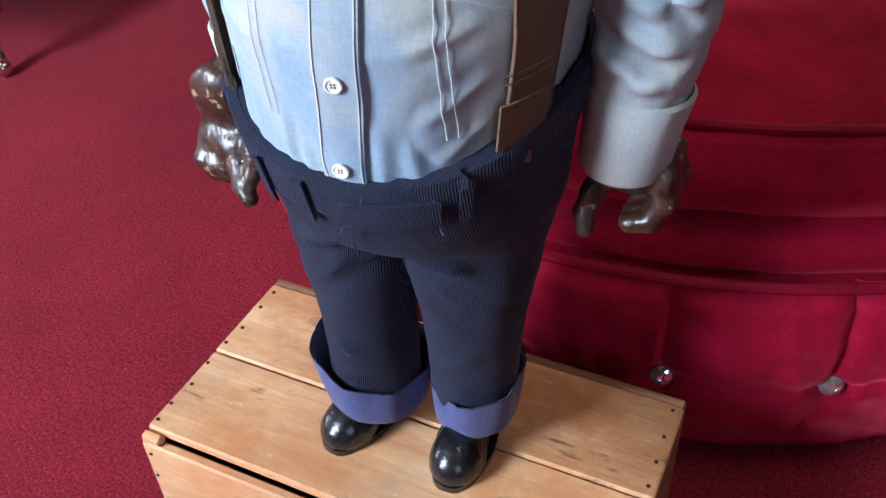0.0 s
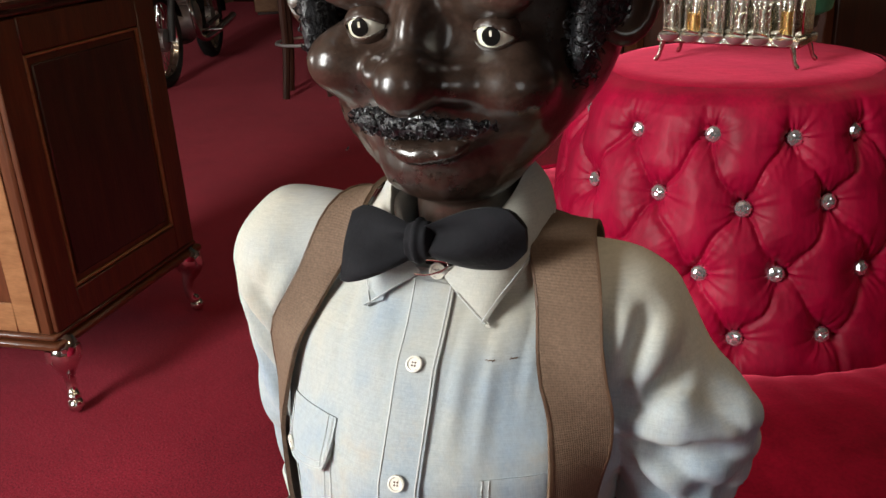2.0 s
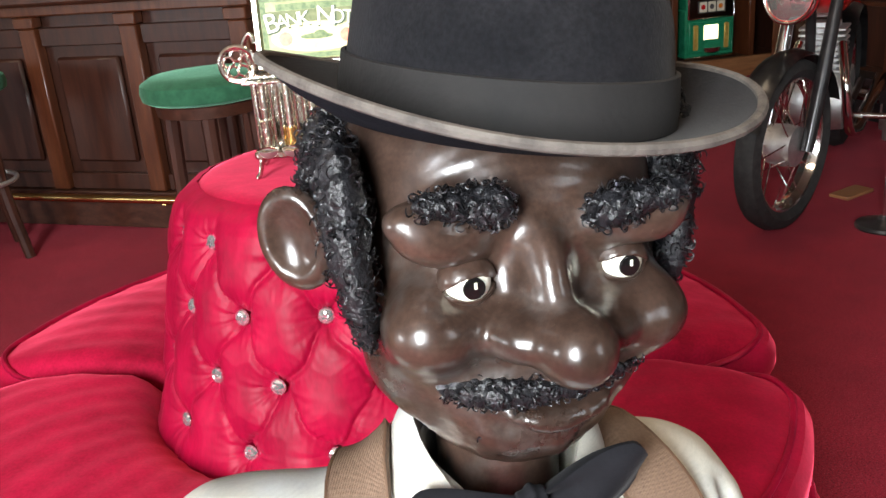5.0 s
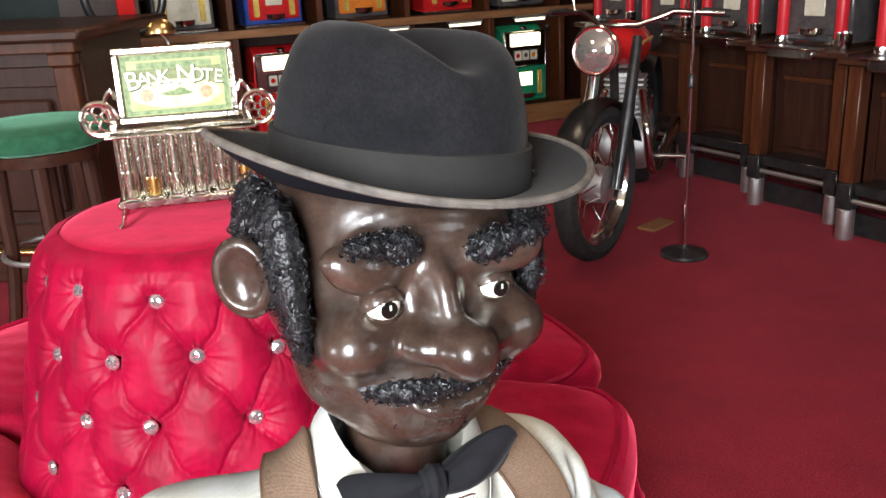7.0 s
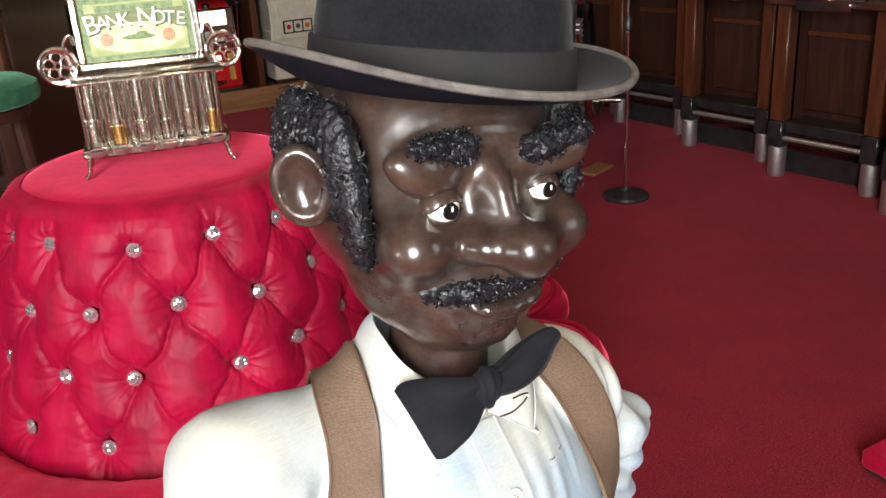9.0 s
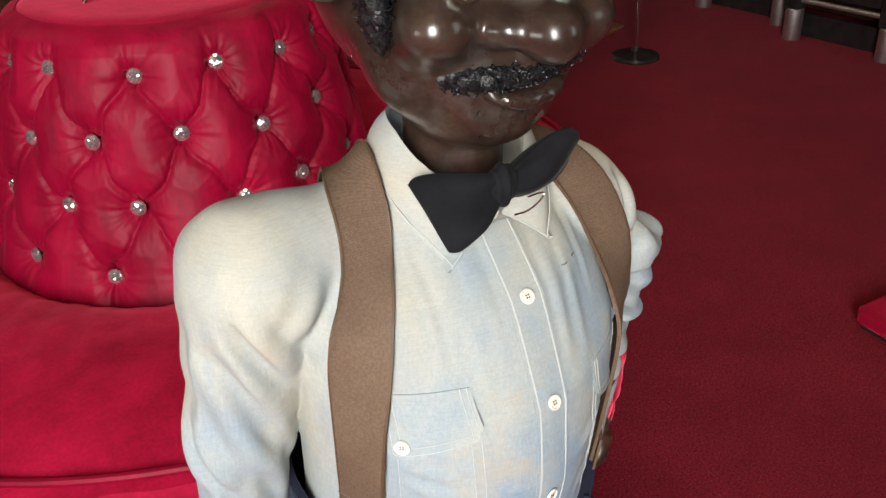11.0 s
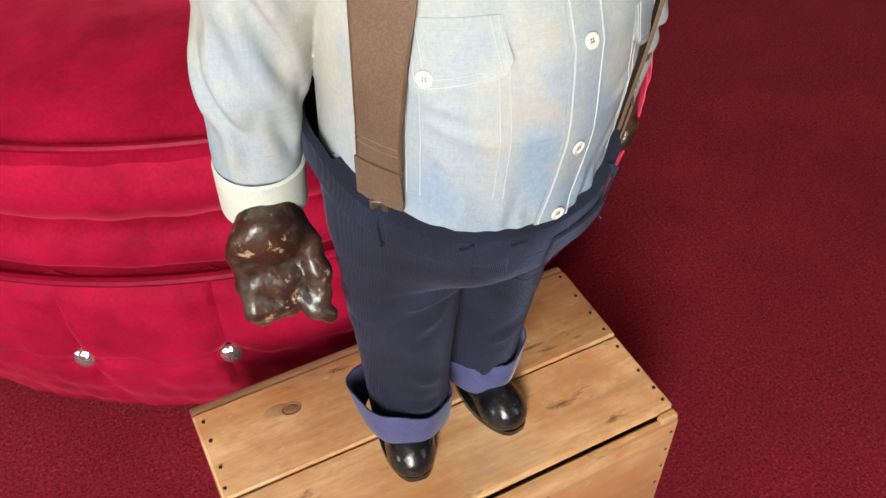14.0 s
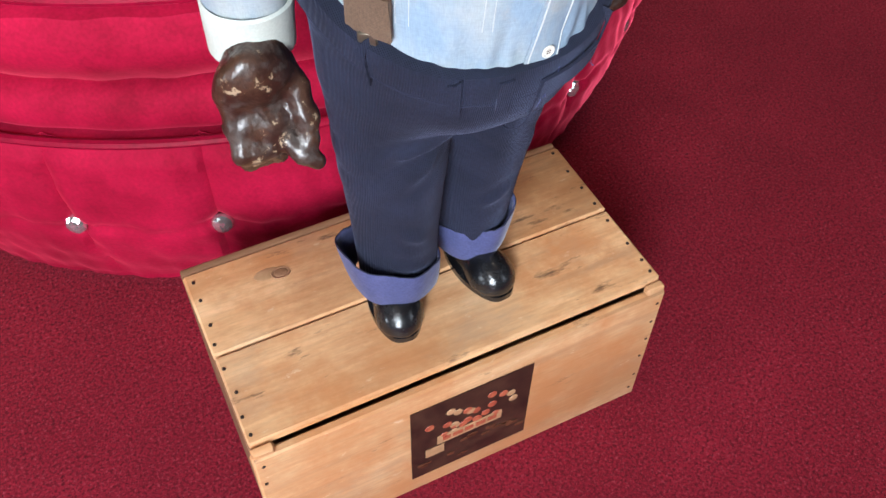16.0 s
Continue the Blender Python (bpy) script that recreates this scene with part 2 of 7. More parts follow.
CHIPPED = material("chipped_brown_paint", (0.030, 0.012, 0.008), (0.085, 0.040, 0.022), scale=30, rough=0.38, coat=0.3, bump=0.8, bump_scale=90, contrast=(0.45, 0.72), fine=0.25, fine_scale=260)
stains(CHIPPED, (0.42, 0.31, 0.20), 60, 0.605, 0.630, 0.8)
stains(CHIPPED, (0.10, 0.085, 0.075), 35, 0.50, 0.62, 0.6, shift=4.0)
HAIR = material("black_curled_wool", (0.004, 0.004, 0.005), (0.016, 0.016, 0.018), scale=160, rough=0.28, bump=0.6, bump_scale=500)
EYE_WHITE = material("ivory_paint", (0.72, 0.68, 0.52), (0.80, 0.77, 0.66), scale=60, rough=0.15, coat=0.6)
EYE_BLACK = material("black_paint", (0.006, 0.006, 0.006), rough=0.12, coat=0.6)
SHIRT = material("faded_chambray", (0.245, 0.335, 0.430), (0.455, 0.455, 0.405), scale=5.0, rough=0.9, bump=0.25, bump_scale=60, fine=0.06, fine_scale=420, contrast=(0.36, 0.54), stretch=(1, 1, 0.5))
stains(SHIRT, (0.47, 0.38, 0.27), 9, 0.56, 0.70, 0.6)
stains(SHIRT, (0.20, 0.29, 0.41), 10, 0.54, 0.70, 0.6, (1, 1, 0.4), 3.0)
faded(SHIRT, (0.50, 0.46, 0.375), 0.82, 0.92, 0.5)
slub(SHIRT)
CUFF = material("faded_chambray_inside", (0.48, 0.52, 0.48), (0.58, 0.59, 0.52), scale=20, rough=0.85, bump=0.3, bump_scale=120, fine=0.06, fine_scale=420)
STITCH = material("white_stitching", (0.56, 0.58, 0.57), rough=0.8)
BUTTON = material("pearl_button", (0.78, 0.74, 0.64), (0.86, 0.83, 0.76), scale=90, rough=0.25, coat=0.4)
CLIP = material("dull_metal", (0.16, 0.13, 0.10), (0.26, 0.21, 0.15), scale=60, rough=0.45, metal=0.9)
STRAP = material("brown_elastic_webbing", (0.115, 0.069, 0.043), (0.160, 0.101, 0.066), scale=14, rough=0.8, fine=0.18, fine_scale=520, bump=0.2, bump_scale=200)
weave(STRAP, 1100, 0.25, "xz", 0.6)
TAN_THREAD = material("tan_thread", (0.20, 0.14, 0.09), rough=0.8)
LEATHER = material("brown_leather", (0.075, 0.038, 0.022), (0.13, 0.07, 0.04), scale=40, rough=0.5, bump=0.3, bump_scale=160)
DENIM = material("navy_corduroy", (0.006, 0.008, 0.022), (0.014, 0.018, 0.042), scale=12, rough=0.9, sheen=0.12, sheen_tint=(0.5, 0.6, 1.0), fine=0.2, fine_scale=380, bump=0.3, bump_scale=180)
weave(DENIM, 620, 0.6, "x")
DENIM_SEAM = material("navy_seam", (0.022, 0.026, 0.055), rough=0.9)
DENIM_IN = material("purple_blue_lining", (0.055, 0.065, 0.17), (0.085, 0.095, 0.23), scale=20, rough=0.9, sheen=0.2, fine=0.15, fine_scale=420, bump=0.3, bump_scale=160)
SHOE = material("black_shoe_paint", (0.005, 0.005, 0.006), (0.014, 0.015, 0.017), scale=50, rough=0.26, coat=0.4, bump=0.7, bump_scale=90, rough_vary=0.12)
stains(SHOE, (0.10, 0.10, 0.10), 120, 0.64, 0.70, 0.5)
BOW = material("black_silk", (0.005, 0.005, 0.0065), (0.010, 0.010, 0.0125), scale=30, rough=0.85, ior=1.3, sheen=0.04, bump=0.2, bump_scale=300)
FELT = material("charcoal_felt", (0.0056, 0.0056, 0.0068), (0.0112, 0.0108, 0.0122), scale=26, rough=1.0, ior=1.25, sheen=0.05, sheen_tint=(1.0, 0.95, 0.9), bump=0.22, bump_scale=700, fine=0.3, fine_scale=420)
stains(FELT, (0.05, 0.045, 0.04), 240, 0.68, 0.74, 0.5)
FELT_UNDER = material("charcoal_felt_under", (0.004, 0.0045, 0.008), (0.008, 0.009, 0.014), scale=30, rough=1.0, ior=1.2, bump=0.4, bump_scale=420)
RIBBON = material("grosgrain_ribbon", (0.0060, 0.0054, 0.0052), (0.0115, 0.0100, 0.0092), scale=30, rough=0.85, bump=0.2, bump_scale=300)
BINDING = material("worn_grey_binding", (0.062, 0.054, 0.048), (0.125, 0.110, 0.095), scale=80, rough=0.7, bump=0.4, bump_scale=300)
PAPER = material("banknote_paper", (0.26, 0.29, 0.11), (0.40, 0.43, 0.20), scale=40, rough=0.6, coat=0.1)
PAPER_GREEN = material("banknote_green", (0.10, 0.16, 0.07), (0.24, 0.30, 0.14), scale=120, rough=0.6)
PAPER_YELLOW = material("banknote_yellow", (0.70, 0.62, 0.20), (0.80, 0.74, 0.36), scale=60, rough=0.4)
PAPER_RED = material("banknote_red", (0.62, 0.13, 0.06), (0.75, 0.25, 0.12), scale=120, rough=0.4)
LETTER = material("cream_lettering", (0.80, 0.78, 0.58), rough=0.4)
PAPER_SHADE = material("banknote_shade", (0.13, 0.155, 0.065), (0.20, 0.225, 0.10), scale=160, rough=0.6)
LETTER_DARK = material("dark_green_lettering", (0.05, 0.08, 0.03), rough=0.5)
LABEL = material("printed_label", (0.020, 0.010, 0.008), (0.060, 0.028, 0.018), scale=40, rough=0.35)
LABEL_BROWN = material("label_brown", (0.06, 0.022, 0.012), (0.14, 0.05, 0.025), scale=90, rough=0.4)
LABEL_TAN = material("label_tan", (0.36, 0.20, 0.10), (0.48, 0.28, 0.15), scale=60, rough=0.4)
LABEL_RED = material("label_red", (0.30, 0.05, 0.03), (0.45, 0.12, 0.06), scale=80, rough=0.4)
SLOT_RED = material("red_lacquer", (0.50, 0.012, 0.014), (0.60, 0.02, 0.02), scale=20, rough=0.2, coat=0.5)
SLOT_GREEN = material("green_lacquer", (0.010, 0.19, 0.09), (0.02, 0.26, 0.13), scale=20, rough=0.2, coat=0.5)
SLOT_BLUE = material("blue_lacquer", (0.02, 0.05, 0.24), (0.03, 0.07, 0.32), scale=20, rough=0.25, coat=0.4)
SLOT_WHITE = material("cream_lacquer", (0.62, 0.58, 0.46), (0.74, 0.70, 0.58), scale=20, rough=0.25, coat=0.4)
SLOT_ORANGE = material("orange_lacquer", (0.62, 0.16, 0.02), (0.72, 0.24, 0.04), scale=20, rough=0.25, coat=0.4)
SLOT_DARK = material("gunmetal_lacquer", (0.05, 0.045, 0.05), (0.10, 0.09, 0.09), scale=20, rough=0.3, coat=0.3)
SLOT_YELLOW = material("gilt_paint", (0.62, 0.42, 0.08), (0.74, 0.55, 0.16), scale=40, rough=0.3, metal=0.5)
LIT_GLASS = material("lit_glass", (1.0, 0.88, 0.62), rough=0.3, glow=1.1)
LIT_RED = material("lit_red_glass", (0.55, 0.02, 0.03), rough=0.3, glow=0.06)
LAMP_GLASS = material("headlamp_glass", (0.86, 0.84, 0.78), (0.95, 0.93, 0.88), scale=120, rough=0.08, metal=0.85)


# ---- building helpers ----
def thing(name, label, category, loc=(0, 0, 0), group="", kind=""):
    ob = new(name)
    ob.location = loc
    return tagged(ob, label, category, group, kind)


def part(name, bm, mat, parent=None, label="", smooth=True):
    """Links a bmesh in world coordinates (or the thing's own, where it stands at the origin) as one mesh object."""
    if not isinstance(bm, bpy.types.Mesh):
        me = bpy.data.meshes.new(name)
        bm.normal_update()
        bm.to_mesh(me)
        bm.free()
        for m in (mat if isinstance(mat, (list, tuple)) else [mat]):
            me.materials.append(m)
        if smooth:
            me.polygons.foreach_set("use_smooth", [True] * len(me.polygons))
            me.set_sharp_from_angle(angle=radians(38))
    else:
        me = bm
    ob = new(name, me)
    if parent is not None:
        ob.parent = parent
        if parent.type == "EMPTY":
            ob.matrix_parent_inverse = Matrix.Translation(-Vector(parent.location))
    return tagged(ob, label)


def bm_box(bm, x0, x1, y0, y1, z0, z1, bev=0.002, m=None, mi=0):
    r = bmesh.ops.create_cube(bm, size=1)
    vs = r["verts"]
    mat = Matrix.Translation(((x0 + x1) / 2, (y0 + y1) / 2, (z0 + z1) / 2)) @ Matrix.Diagonal((abs(x1 - x0), abs(y1 - y0), abs(z1 - z0), 1))
    bmesh.ops.transform(bm, matrix=(m @ mat if m is not None else mat), verts=vs)
    faces = {f for v in vs for f in v.link_faces}
    for f in faces:
        f.material_index = mi
    if bev:
        edges = list({e for v in vs for e in v.link_edges})
        res = bmesh.ops.bevel(bm, geom=edges, offset=bev, segments=1, affect="EDGES", profile=0.5)
        for f in res["faces"]:
            f.material_index = mi
    return bm


def box(x0, x1, y0, y1, z0, z1, bev=0.002, m=None):
    return bm_box(bmesh.new(), x0, x1, y0, y1, z0, z1, bev, m)


def bm_mesh(bm, verts, faces, mi=0):
    vs = [bm.verts.new(v) for v in verts]
    for f in faces:
        try:
            fc = bm.faces.new([vs[i] for i in f])
            fc.material_index = mi
        except ValueError:
            pass
    return bm


def grid_faces(nu, nv, wrap_u=False, wrap_v=False):
    fs = []
    for i in range(nu if wrap_u else nu - 1):
        for j in range(nv if wrap_v else nv - 1):
            a, b = i * nv + j, ((i + 1) % nu) * nv + j
            c, d = ((i + 1) % nu) * nv + (j + 1) % nv, i * nv + (j + 1) % nv
            fs.append((a, b, c, d))
    return fs


def bm_lathe(bm, profile, n=32, m=None, mi=0, caps=True):
    """Profile: (radius, height) pairs from bottom to top, turned about z."""
    vs, k = [], len(profile)
    for i in range(n):
        a = 2 * math.pi * i / n
        for r, z in profile:
            p = Vector((r * math.cos(a), r * math.sin(a), z))
            vs.append(m @ p if m is not None else p)
    fs = grid_faces(n, k, wrap_u=True)
    if caps:
        if profile[0][0] > 1e-5:
            fs.append([i * k for i in range(n)][::-1])
        if profile[-1][0] > 1e-5:
            fs.append([i * k + k - 1 for i in range(n)])
    return bm_mesh(bm, vs, fs, mi)


def lathe(profile, n=32, m=None, caps=True):
    return bm_lathe(bmesh.new(), profile, n, m, 0, caps)


def bm_tube(bm, pts, r, n=8, closed=False, mi=0):
    """A round bar along points; r may be a list."""
    pts = [Vector(p) for p in pts]
    k = len(pts)
    rs = r if isinstance(r, (list, tuple)) else [r] * k
    up, vs = None, []
    for i, p in enumerate(pts):
        a = pts[(i - 1) % k] if (closed or i) else p
        b = pts[(i + 1) % k] if (closed or i < k - 1) else p
        d = (b - a).normalized()
        if up is None:
            up = d.orthogonal().normalized()
        up = (up - d * up.dot(d)).normalized()
        side = d.cross(up)
        for j in range(n):
            t = 2 * math.pi * j / n
            vs.append(p + (up * math.cos(t) + side * math.sin(t)) * rs[i])
    fs = grid_faces(k, n, wrap_u=closed, wrap_v=True)
    if not closed:
        fs += [list(range(n))[::-1], [(k - 1) * n + j for j in range(n)]]
    return bm_mesh(bm, vs, fs, mi)


def tube(pts, r, n=8, closed=False):
    return bm_tube(bmesh.new(), pts, r, n, closed)


def ring_pts(c, r, n=32, axis="z", a0=0.0, a1=2 * math.pi, ry=None):
    out = []
    for i in range(n):
        a = a0 + (a1 - a0) * i / (n if abs(a1 - a0 - 2 * math.pi) < 1e-6 else n - 1)
        u, v = r * math.cos(a), (ry or r) * math.sin(a)
        out.append({"z": (c[0] + u, c[1] + v, c[2]), "y": (c[0] + u, c[1], c[2] + v), "x": (c[0], c[1] + u, c[2] + v)}[axis])
    return out


def bm_ball(bm, c, r, m=None, seg=20, rings=12, mi=0):
    rx, ry, rz = (r, r, r) if not isinstance(r, (tuple, list)) else r
    mat = Matrix.Translation(c) @ (m if m is not None else Matrix()) @ Matrix.Diagonal((rx, ry, rz, 1))
    prof = [(max(math.sin(math.pi * i / rings), 1e-6), -math.cos(math.pi * i / rings)) for i in range(rings + 1)]
    return bm_lathe(bm, prof, seg, mat, mi, caps=False)


# ---- implicit shapes ----
def surface_nets(f, lo, hi, h):
    """The zero surface of f in a box, as vertices and quads."""
    ax = [np.arange(a, b + h, h) for a, b in zip(lo, hi)]
    g = np.stack(np.meshgrid(*ax, indexing="ij"), -1)
    v = f(g.reshape(-1, 3)).reshape(g.shape[:3])
    s = v < 0
    nx, ny, nz = (k - 1 for k in s.shape)
    corner = [(i, j, k) for i in (0, 1) for j in (0, 1) for k in (0, 1)]
    sl = lambda a, c: a[c[0]:c[0] + nx, c[1]:c[1] + ny, c[2]:c[2] + nz]
    cnt = sum(sl(s, c).astype(int) for c in corner)
    act = (cnt > 0) & (cnt < 8)
    acc, num = np.zeros((nx, ny, nz, 3)), np.zeros((nx, ny, nz))
    for a in corner:
        for b in corner:
            if sum(abs(p - q) for p, q in zip(a, b)) == 1 and a < b:
                va, vb = sl(v, a), sl(v, b)
                cr = (va < 0) != (vb < 0)
                t = np.where(cr, va / np.where(va == vb, 1, va - vb), 0)
                pa, pb = np.array(a, float), np.array(b, float)
                acc += cr[..., None] * (pa + t[..., None] * (pb - pa))
                num += cr
    idx = -np.ones((nx, ny, nz), int)
    cells = np.argwhere(act)
    idx[act] = np.arange(len(cells))
    verts = np.array(lo) + h * (cells + acc[act] / num[act][:, None])
    faces = []
    for d in range(3):
        e, w = [(1, 2), (2, 0), (0, 1)][d]
        n2 = [slice(None)] * 3
        n2[d] = slice(0, s.shape[d] - 1)
        n3 = [slice(None)] * 3
        n3[d] = slice(1, None)
        a, b = s[tuple(n2)], s[tuple(n3)]
        for flip, mask in ((False, a & ~b), (True, ~a & b)):
            q = np.argwhere(mask)
            q = q[(q[:, e] > 0) & (q[:, w] > 0) & (q[:, e] < idx.shape[e]) & (q[:, w] < idx.shape[w])]
            o = np.zeros((4, 3), int)
            o[1, e], o[2, e], o[2, w], o[3, w] = -1, -1, -1, -1
            quad = np.stack([idx[tuple((q + k).T)] for k in o], 1)
            faces += [tuple(r) for r in (quad if not flip else quad[:, ::-1]) if min(r) >= 0]
    return verts, faces


def bm_nets(bm, f, lo, hi, h, mi=0):
    v, fc = surface_nets(f, lo, hi, h)
    return bm_mesh(bm, [tuple(p) for p in v], fc, mi)


def ell(P, c, r, rot=None):
    """Distance to an ellipsoid, roughly."""
    q = P - np.array(c)
    if rot is not None:
        q = q @ np.array(Euler([radians(a) for a in rot]).to_matrix())
    r = np.array(r)
    k0 = np.linalg.norm(q / r, axis=1)
    k1 = np.linalg.norm(q / r ** 2, axis=1) + 1e-9
    return k0 * (k0 - 1) / k1


def cap(P, a, b, ra, rb=None):
    """Distance to a bar with round ends that tapers from ra to rb."""
    a, b = np.array(a, float), np.array(b, float)
    rb = ra if rb is None else rb
    d = b - a
    t = np.clip(((P - a) @ d) / (d @ d), 0, 1)
    return np.linalg.norm(P - a - t[:, None] * d, axis=1) - (ra + (rb - ra) * t)


def smin(a, b, k):
    h = np.clip(0.5 + 0.5 * (b - a) / k, 0, 1)
    return b * (1 - h) + a * h - k * h * (1 - h)


def smax(a, b, k):
    return -smin(-a, -b, k)


def waves(P, scale, seed=0):
    """Slow, uneven ripples between about -1 and 1."""
    r = np.random.RandomState(seed)
    out = np.zeros(len(P))
    for _ in range(7):
        k = r.normal(size=3)
        k *= scale * (0.6 + 0.9 * r.rand()) / np.linalg.norm(k)
        out += np.sin(P @ k + r.rand() * 6.28)
    return out / 3.0


def snap_all(f, P, off, steps=6):
    """Moves points on to the surface of f, off above it."""
    P = np.array(P, float)
    e, n = 0.002, len(P)
    for _ in range(steps):
        v = f(np.concatenate([P, P + (e, 0, 0), P + (0, e, 0), P + (0, 0, e)])).reshape(4, n)
        g = ((v[1:] - v[0]) / e).T
        P = P - ((v[0] - off) / np.maximum((g * g).sum(1), 0.2))[:, None] * g
    return P


def snap(f, p, off, steps=6):
    return snap_all(f, [p], off, steps)[0]


def ribbon(f, centre, width, off, thick, across=(1, 0, 0), cols=5, bm=None, mi=0, taper=None):
    """A band that lies on the surface of f along a line of points."""
    bm = bm if bm is not None else bmesh.new()
    k = len(centre)
    ac = np.array(across, float)
    pts = []
    for i, c in enumerate(centre):
        w = width * (taper[i] if taper else 1)
        for j in range(cols):
            pts.append(np.array(c) + ac * w * (j / (cols - 1) - 0.5))
    low = snap_all(f, pts, off)
    top = snap_all(f, low, off + thick, 3)
    n = len(pts)
    fs = grid_faces(k, cols) + [tuple(n + i for i in q[::-1]) for q in grid_faces(k, cols)]
    rim = [i for i in range(cols)] + [i * cols + cols - 1 for i in range(1, k)] + [(k - 1) * cols + j for j in range(cols - 2, -1, -1)] + [i * cols for i in range(k - 2, 0, -1)]
    for a, b in zip(rim, rim[1:] + rim[:1]):
        fs.append((b, a, n + a, n + b))
    bm_mesh(bm, [tuple(p) for p in top] + [tuple(p) for p in low], fs, mi)
    bmesh.ops.recalc_face_normals(bm, faces=bm.faces)
    return bm


def polyline(pts, n):
    """n points evenly along a smooth curve through pts."""
    P = [np.array(p, float) for p in pts]
    P = [2 * P[0] - P[1]] + P + [2 * P[-1] - P[-2]]
    out = []
    for i in range(n):
        u = i / (n - 1) * (len(P) - 3) * 0.99999
        k, t = int(u), u - int(u)
        a, b, c, d = P[k:k + 4]
        out.append(0.5 * (2 * b + (c - a) * t + (2 * a - 5 * b + 4 * c - d) * t * t + (3 * b - a - 3 * c + d) * t ** 3))
    return out


def text_part(name, words, m, size, mat, parent, depth=0.0006, label=""):
    cu = bpy.data.curves.new(name, "FONT")
    cu.body, cu.size, cu.extrude, cu.align_x, cu.align_y = words, size, depth, "CENTER", "CENTER"
    tmp = bpy.data.objects.new(name, cu)
    me = bpy.data.meshes.new_from_object(tmp)
    bpy.data.objects.remove(tmp)
    me.transform(m)
    me.materials.clear()
    me.materials.append(mat)
    return part(name, me, mat, parent, label)


# ---- the room ----
X0, X1, Y0, Y1, ZC = -7.5, 4.0, -2.2, 9.0, 2.95
tagged(part("floor", box(X0 - 0.2, X1 + 0.2, Y0 - 0.2, Y1 + 0.2, -0.08, 0.0, 0), CARPET), "plain dark red wool carpet over the whole floor", "floor", kind="structure")
tagged(part("ceiling", box(X0 - 0.2, X1 + 0.2, Y0 - 0.2, Y1 + 0.2, ZC, ZC + 0.1, 0), CEILING), "plain cream painted ceiling", "ceiling", kind="structure")


def wall(name, x0, x1, y0, y1, hole=None, along="x", label="", mat=None):
    """A thick wall, with an opening (from, to, sill, head) along it."""
    bm = bmesh.new()
    if hole is None:
        bm_box(bm, x0, x1, y0, y1, 0, ZC, 0)
    else:
        a, b, s, h = hole
        for lo, hi, z0, z1 in ((None, a, 0, ZC), (b, None, 0, ZC), (a, b, 0, s), (a, b, h, ZC)):
            if along == "x":
                bm_box(bm, x0 if lo is None else lo, x1 if hi is None else hi, y0, y1, z0, z1, 0)
            else:
                bm_box(bm, x0, x1, y0 if lo is None else lo, y1 if hi is None else hi, z0, z1, 0)
    return tagged(part(name, bm, mat or WALL_PAINT), label, "wall", kind="structure")


wall("wall_north", X0 - 0.2, X1 + 0.2, Y1, Y1 + 0.2, label="dark panelled wall behind the machines", mat=DARK_WOOD)
wall("wall_south", X0 - 0.2, 0.6, Y0 - 0.2, Y0, (-1.85, -0.85, 0.9, 2.6), "x", "painted wall with a window opening")
# the opening here is made up for the added south-east light
wall("wall_south_east", 0.6, X1 + 0.2, Y0 - 0.2, Y0, (1.8, 2.8, 0.9, 2.5), "x", "painted wall with a window opening")
wall("wall_west", X0 - 0.2, X0, Y0, Y1, (-1.5, 0.3, 0.9, 2.3), "y", "painted wall with a window opening")
wall("wall_east", X1, X1 + 0.2, Y0, Y1, label="dark panelled wall behind the row of machines", mat=DARK_WOOD)
wall("wall_partition", 0.30, X1, 5.95, 6.1, label="dark panelled partition behind the shelves", mat=DARK_WOOD)
part_m = pose(0.30, 5.97, 0, 0, 0, 149.2)
tagged(part("wall_bar", box(0, 7.5, -0.1, 0.0, 0, ZC, 0, part_m), GREEN_WALL), "dark green panelled wall behind the bar", "wall", kind="structure")


def window(name, m, w, h):
    ob = thing(name, "white wooden window frame around bright panes", "window", m.translation, kind="structure")
    bm = bmesh.new()
    for x0, x1, z0, z1 in ((-w / 2, w / 2, 0, 0.06), (-w / 2, w / 2, h - 0.06, h), (-w / 2, -w / 2 + 0.06, 0.06, h - 0.06), (w / 2 - 0.06, w / 2, 0.06, h - 0.06), (-0.025, 0.025, 0.06, h - 0.06)):
        bm_box(bm, x0, x1, -0.04, 0.04, z0, z1, 0.003, m)
    part("window_frame", bm, SLOT_WHITE, ob)


window("window_1", pose(-1.35, Y0 - 0.12, 0.9), 1.0, 1.7)
# unseen window, added only to go with the extra south-east light
window("added_window", pose(2.3, Y0 - 0.12, 0.9), 1.0, 1.6)
window("window_2", pose(X0 - 0.12, -0.6, 0.9, 0, 0, 90), 1.8, 1.4)

# ---- round settee ----
CX, CY = 0.310, 1.100
settee = thing("round_settee", "round crimson velvet settee with a crystal-buttoned centre", "settee", (CX, CY, 0))


def polar(a, r, z):
    return (CX + r * math.cos(a), CY + r * math.sin(a), z)


PITCH = 2 * math.pi / 14
ROW0, ROWH, A0 = 0.505, 0.0965, radians(-103.2)


def cone_radius(z):
    return float(np.interp(z, (0.40, 0.46, 0.53, 0.60, 0.67, 0.75, 0.80, 0.82, 0.835, 0.845, 0.851, 0.855), (0.352, 0.338, 0.318, 0.303, 0.290, 0.272, 0.257, 0.248, 0.237, 0.224, 0.210, 0.195)))


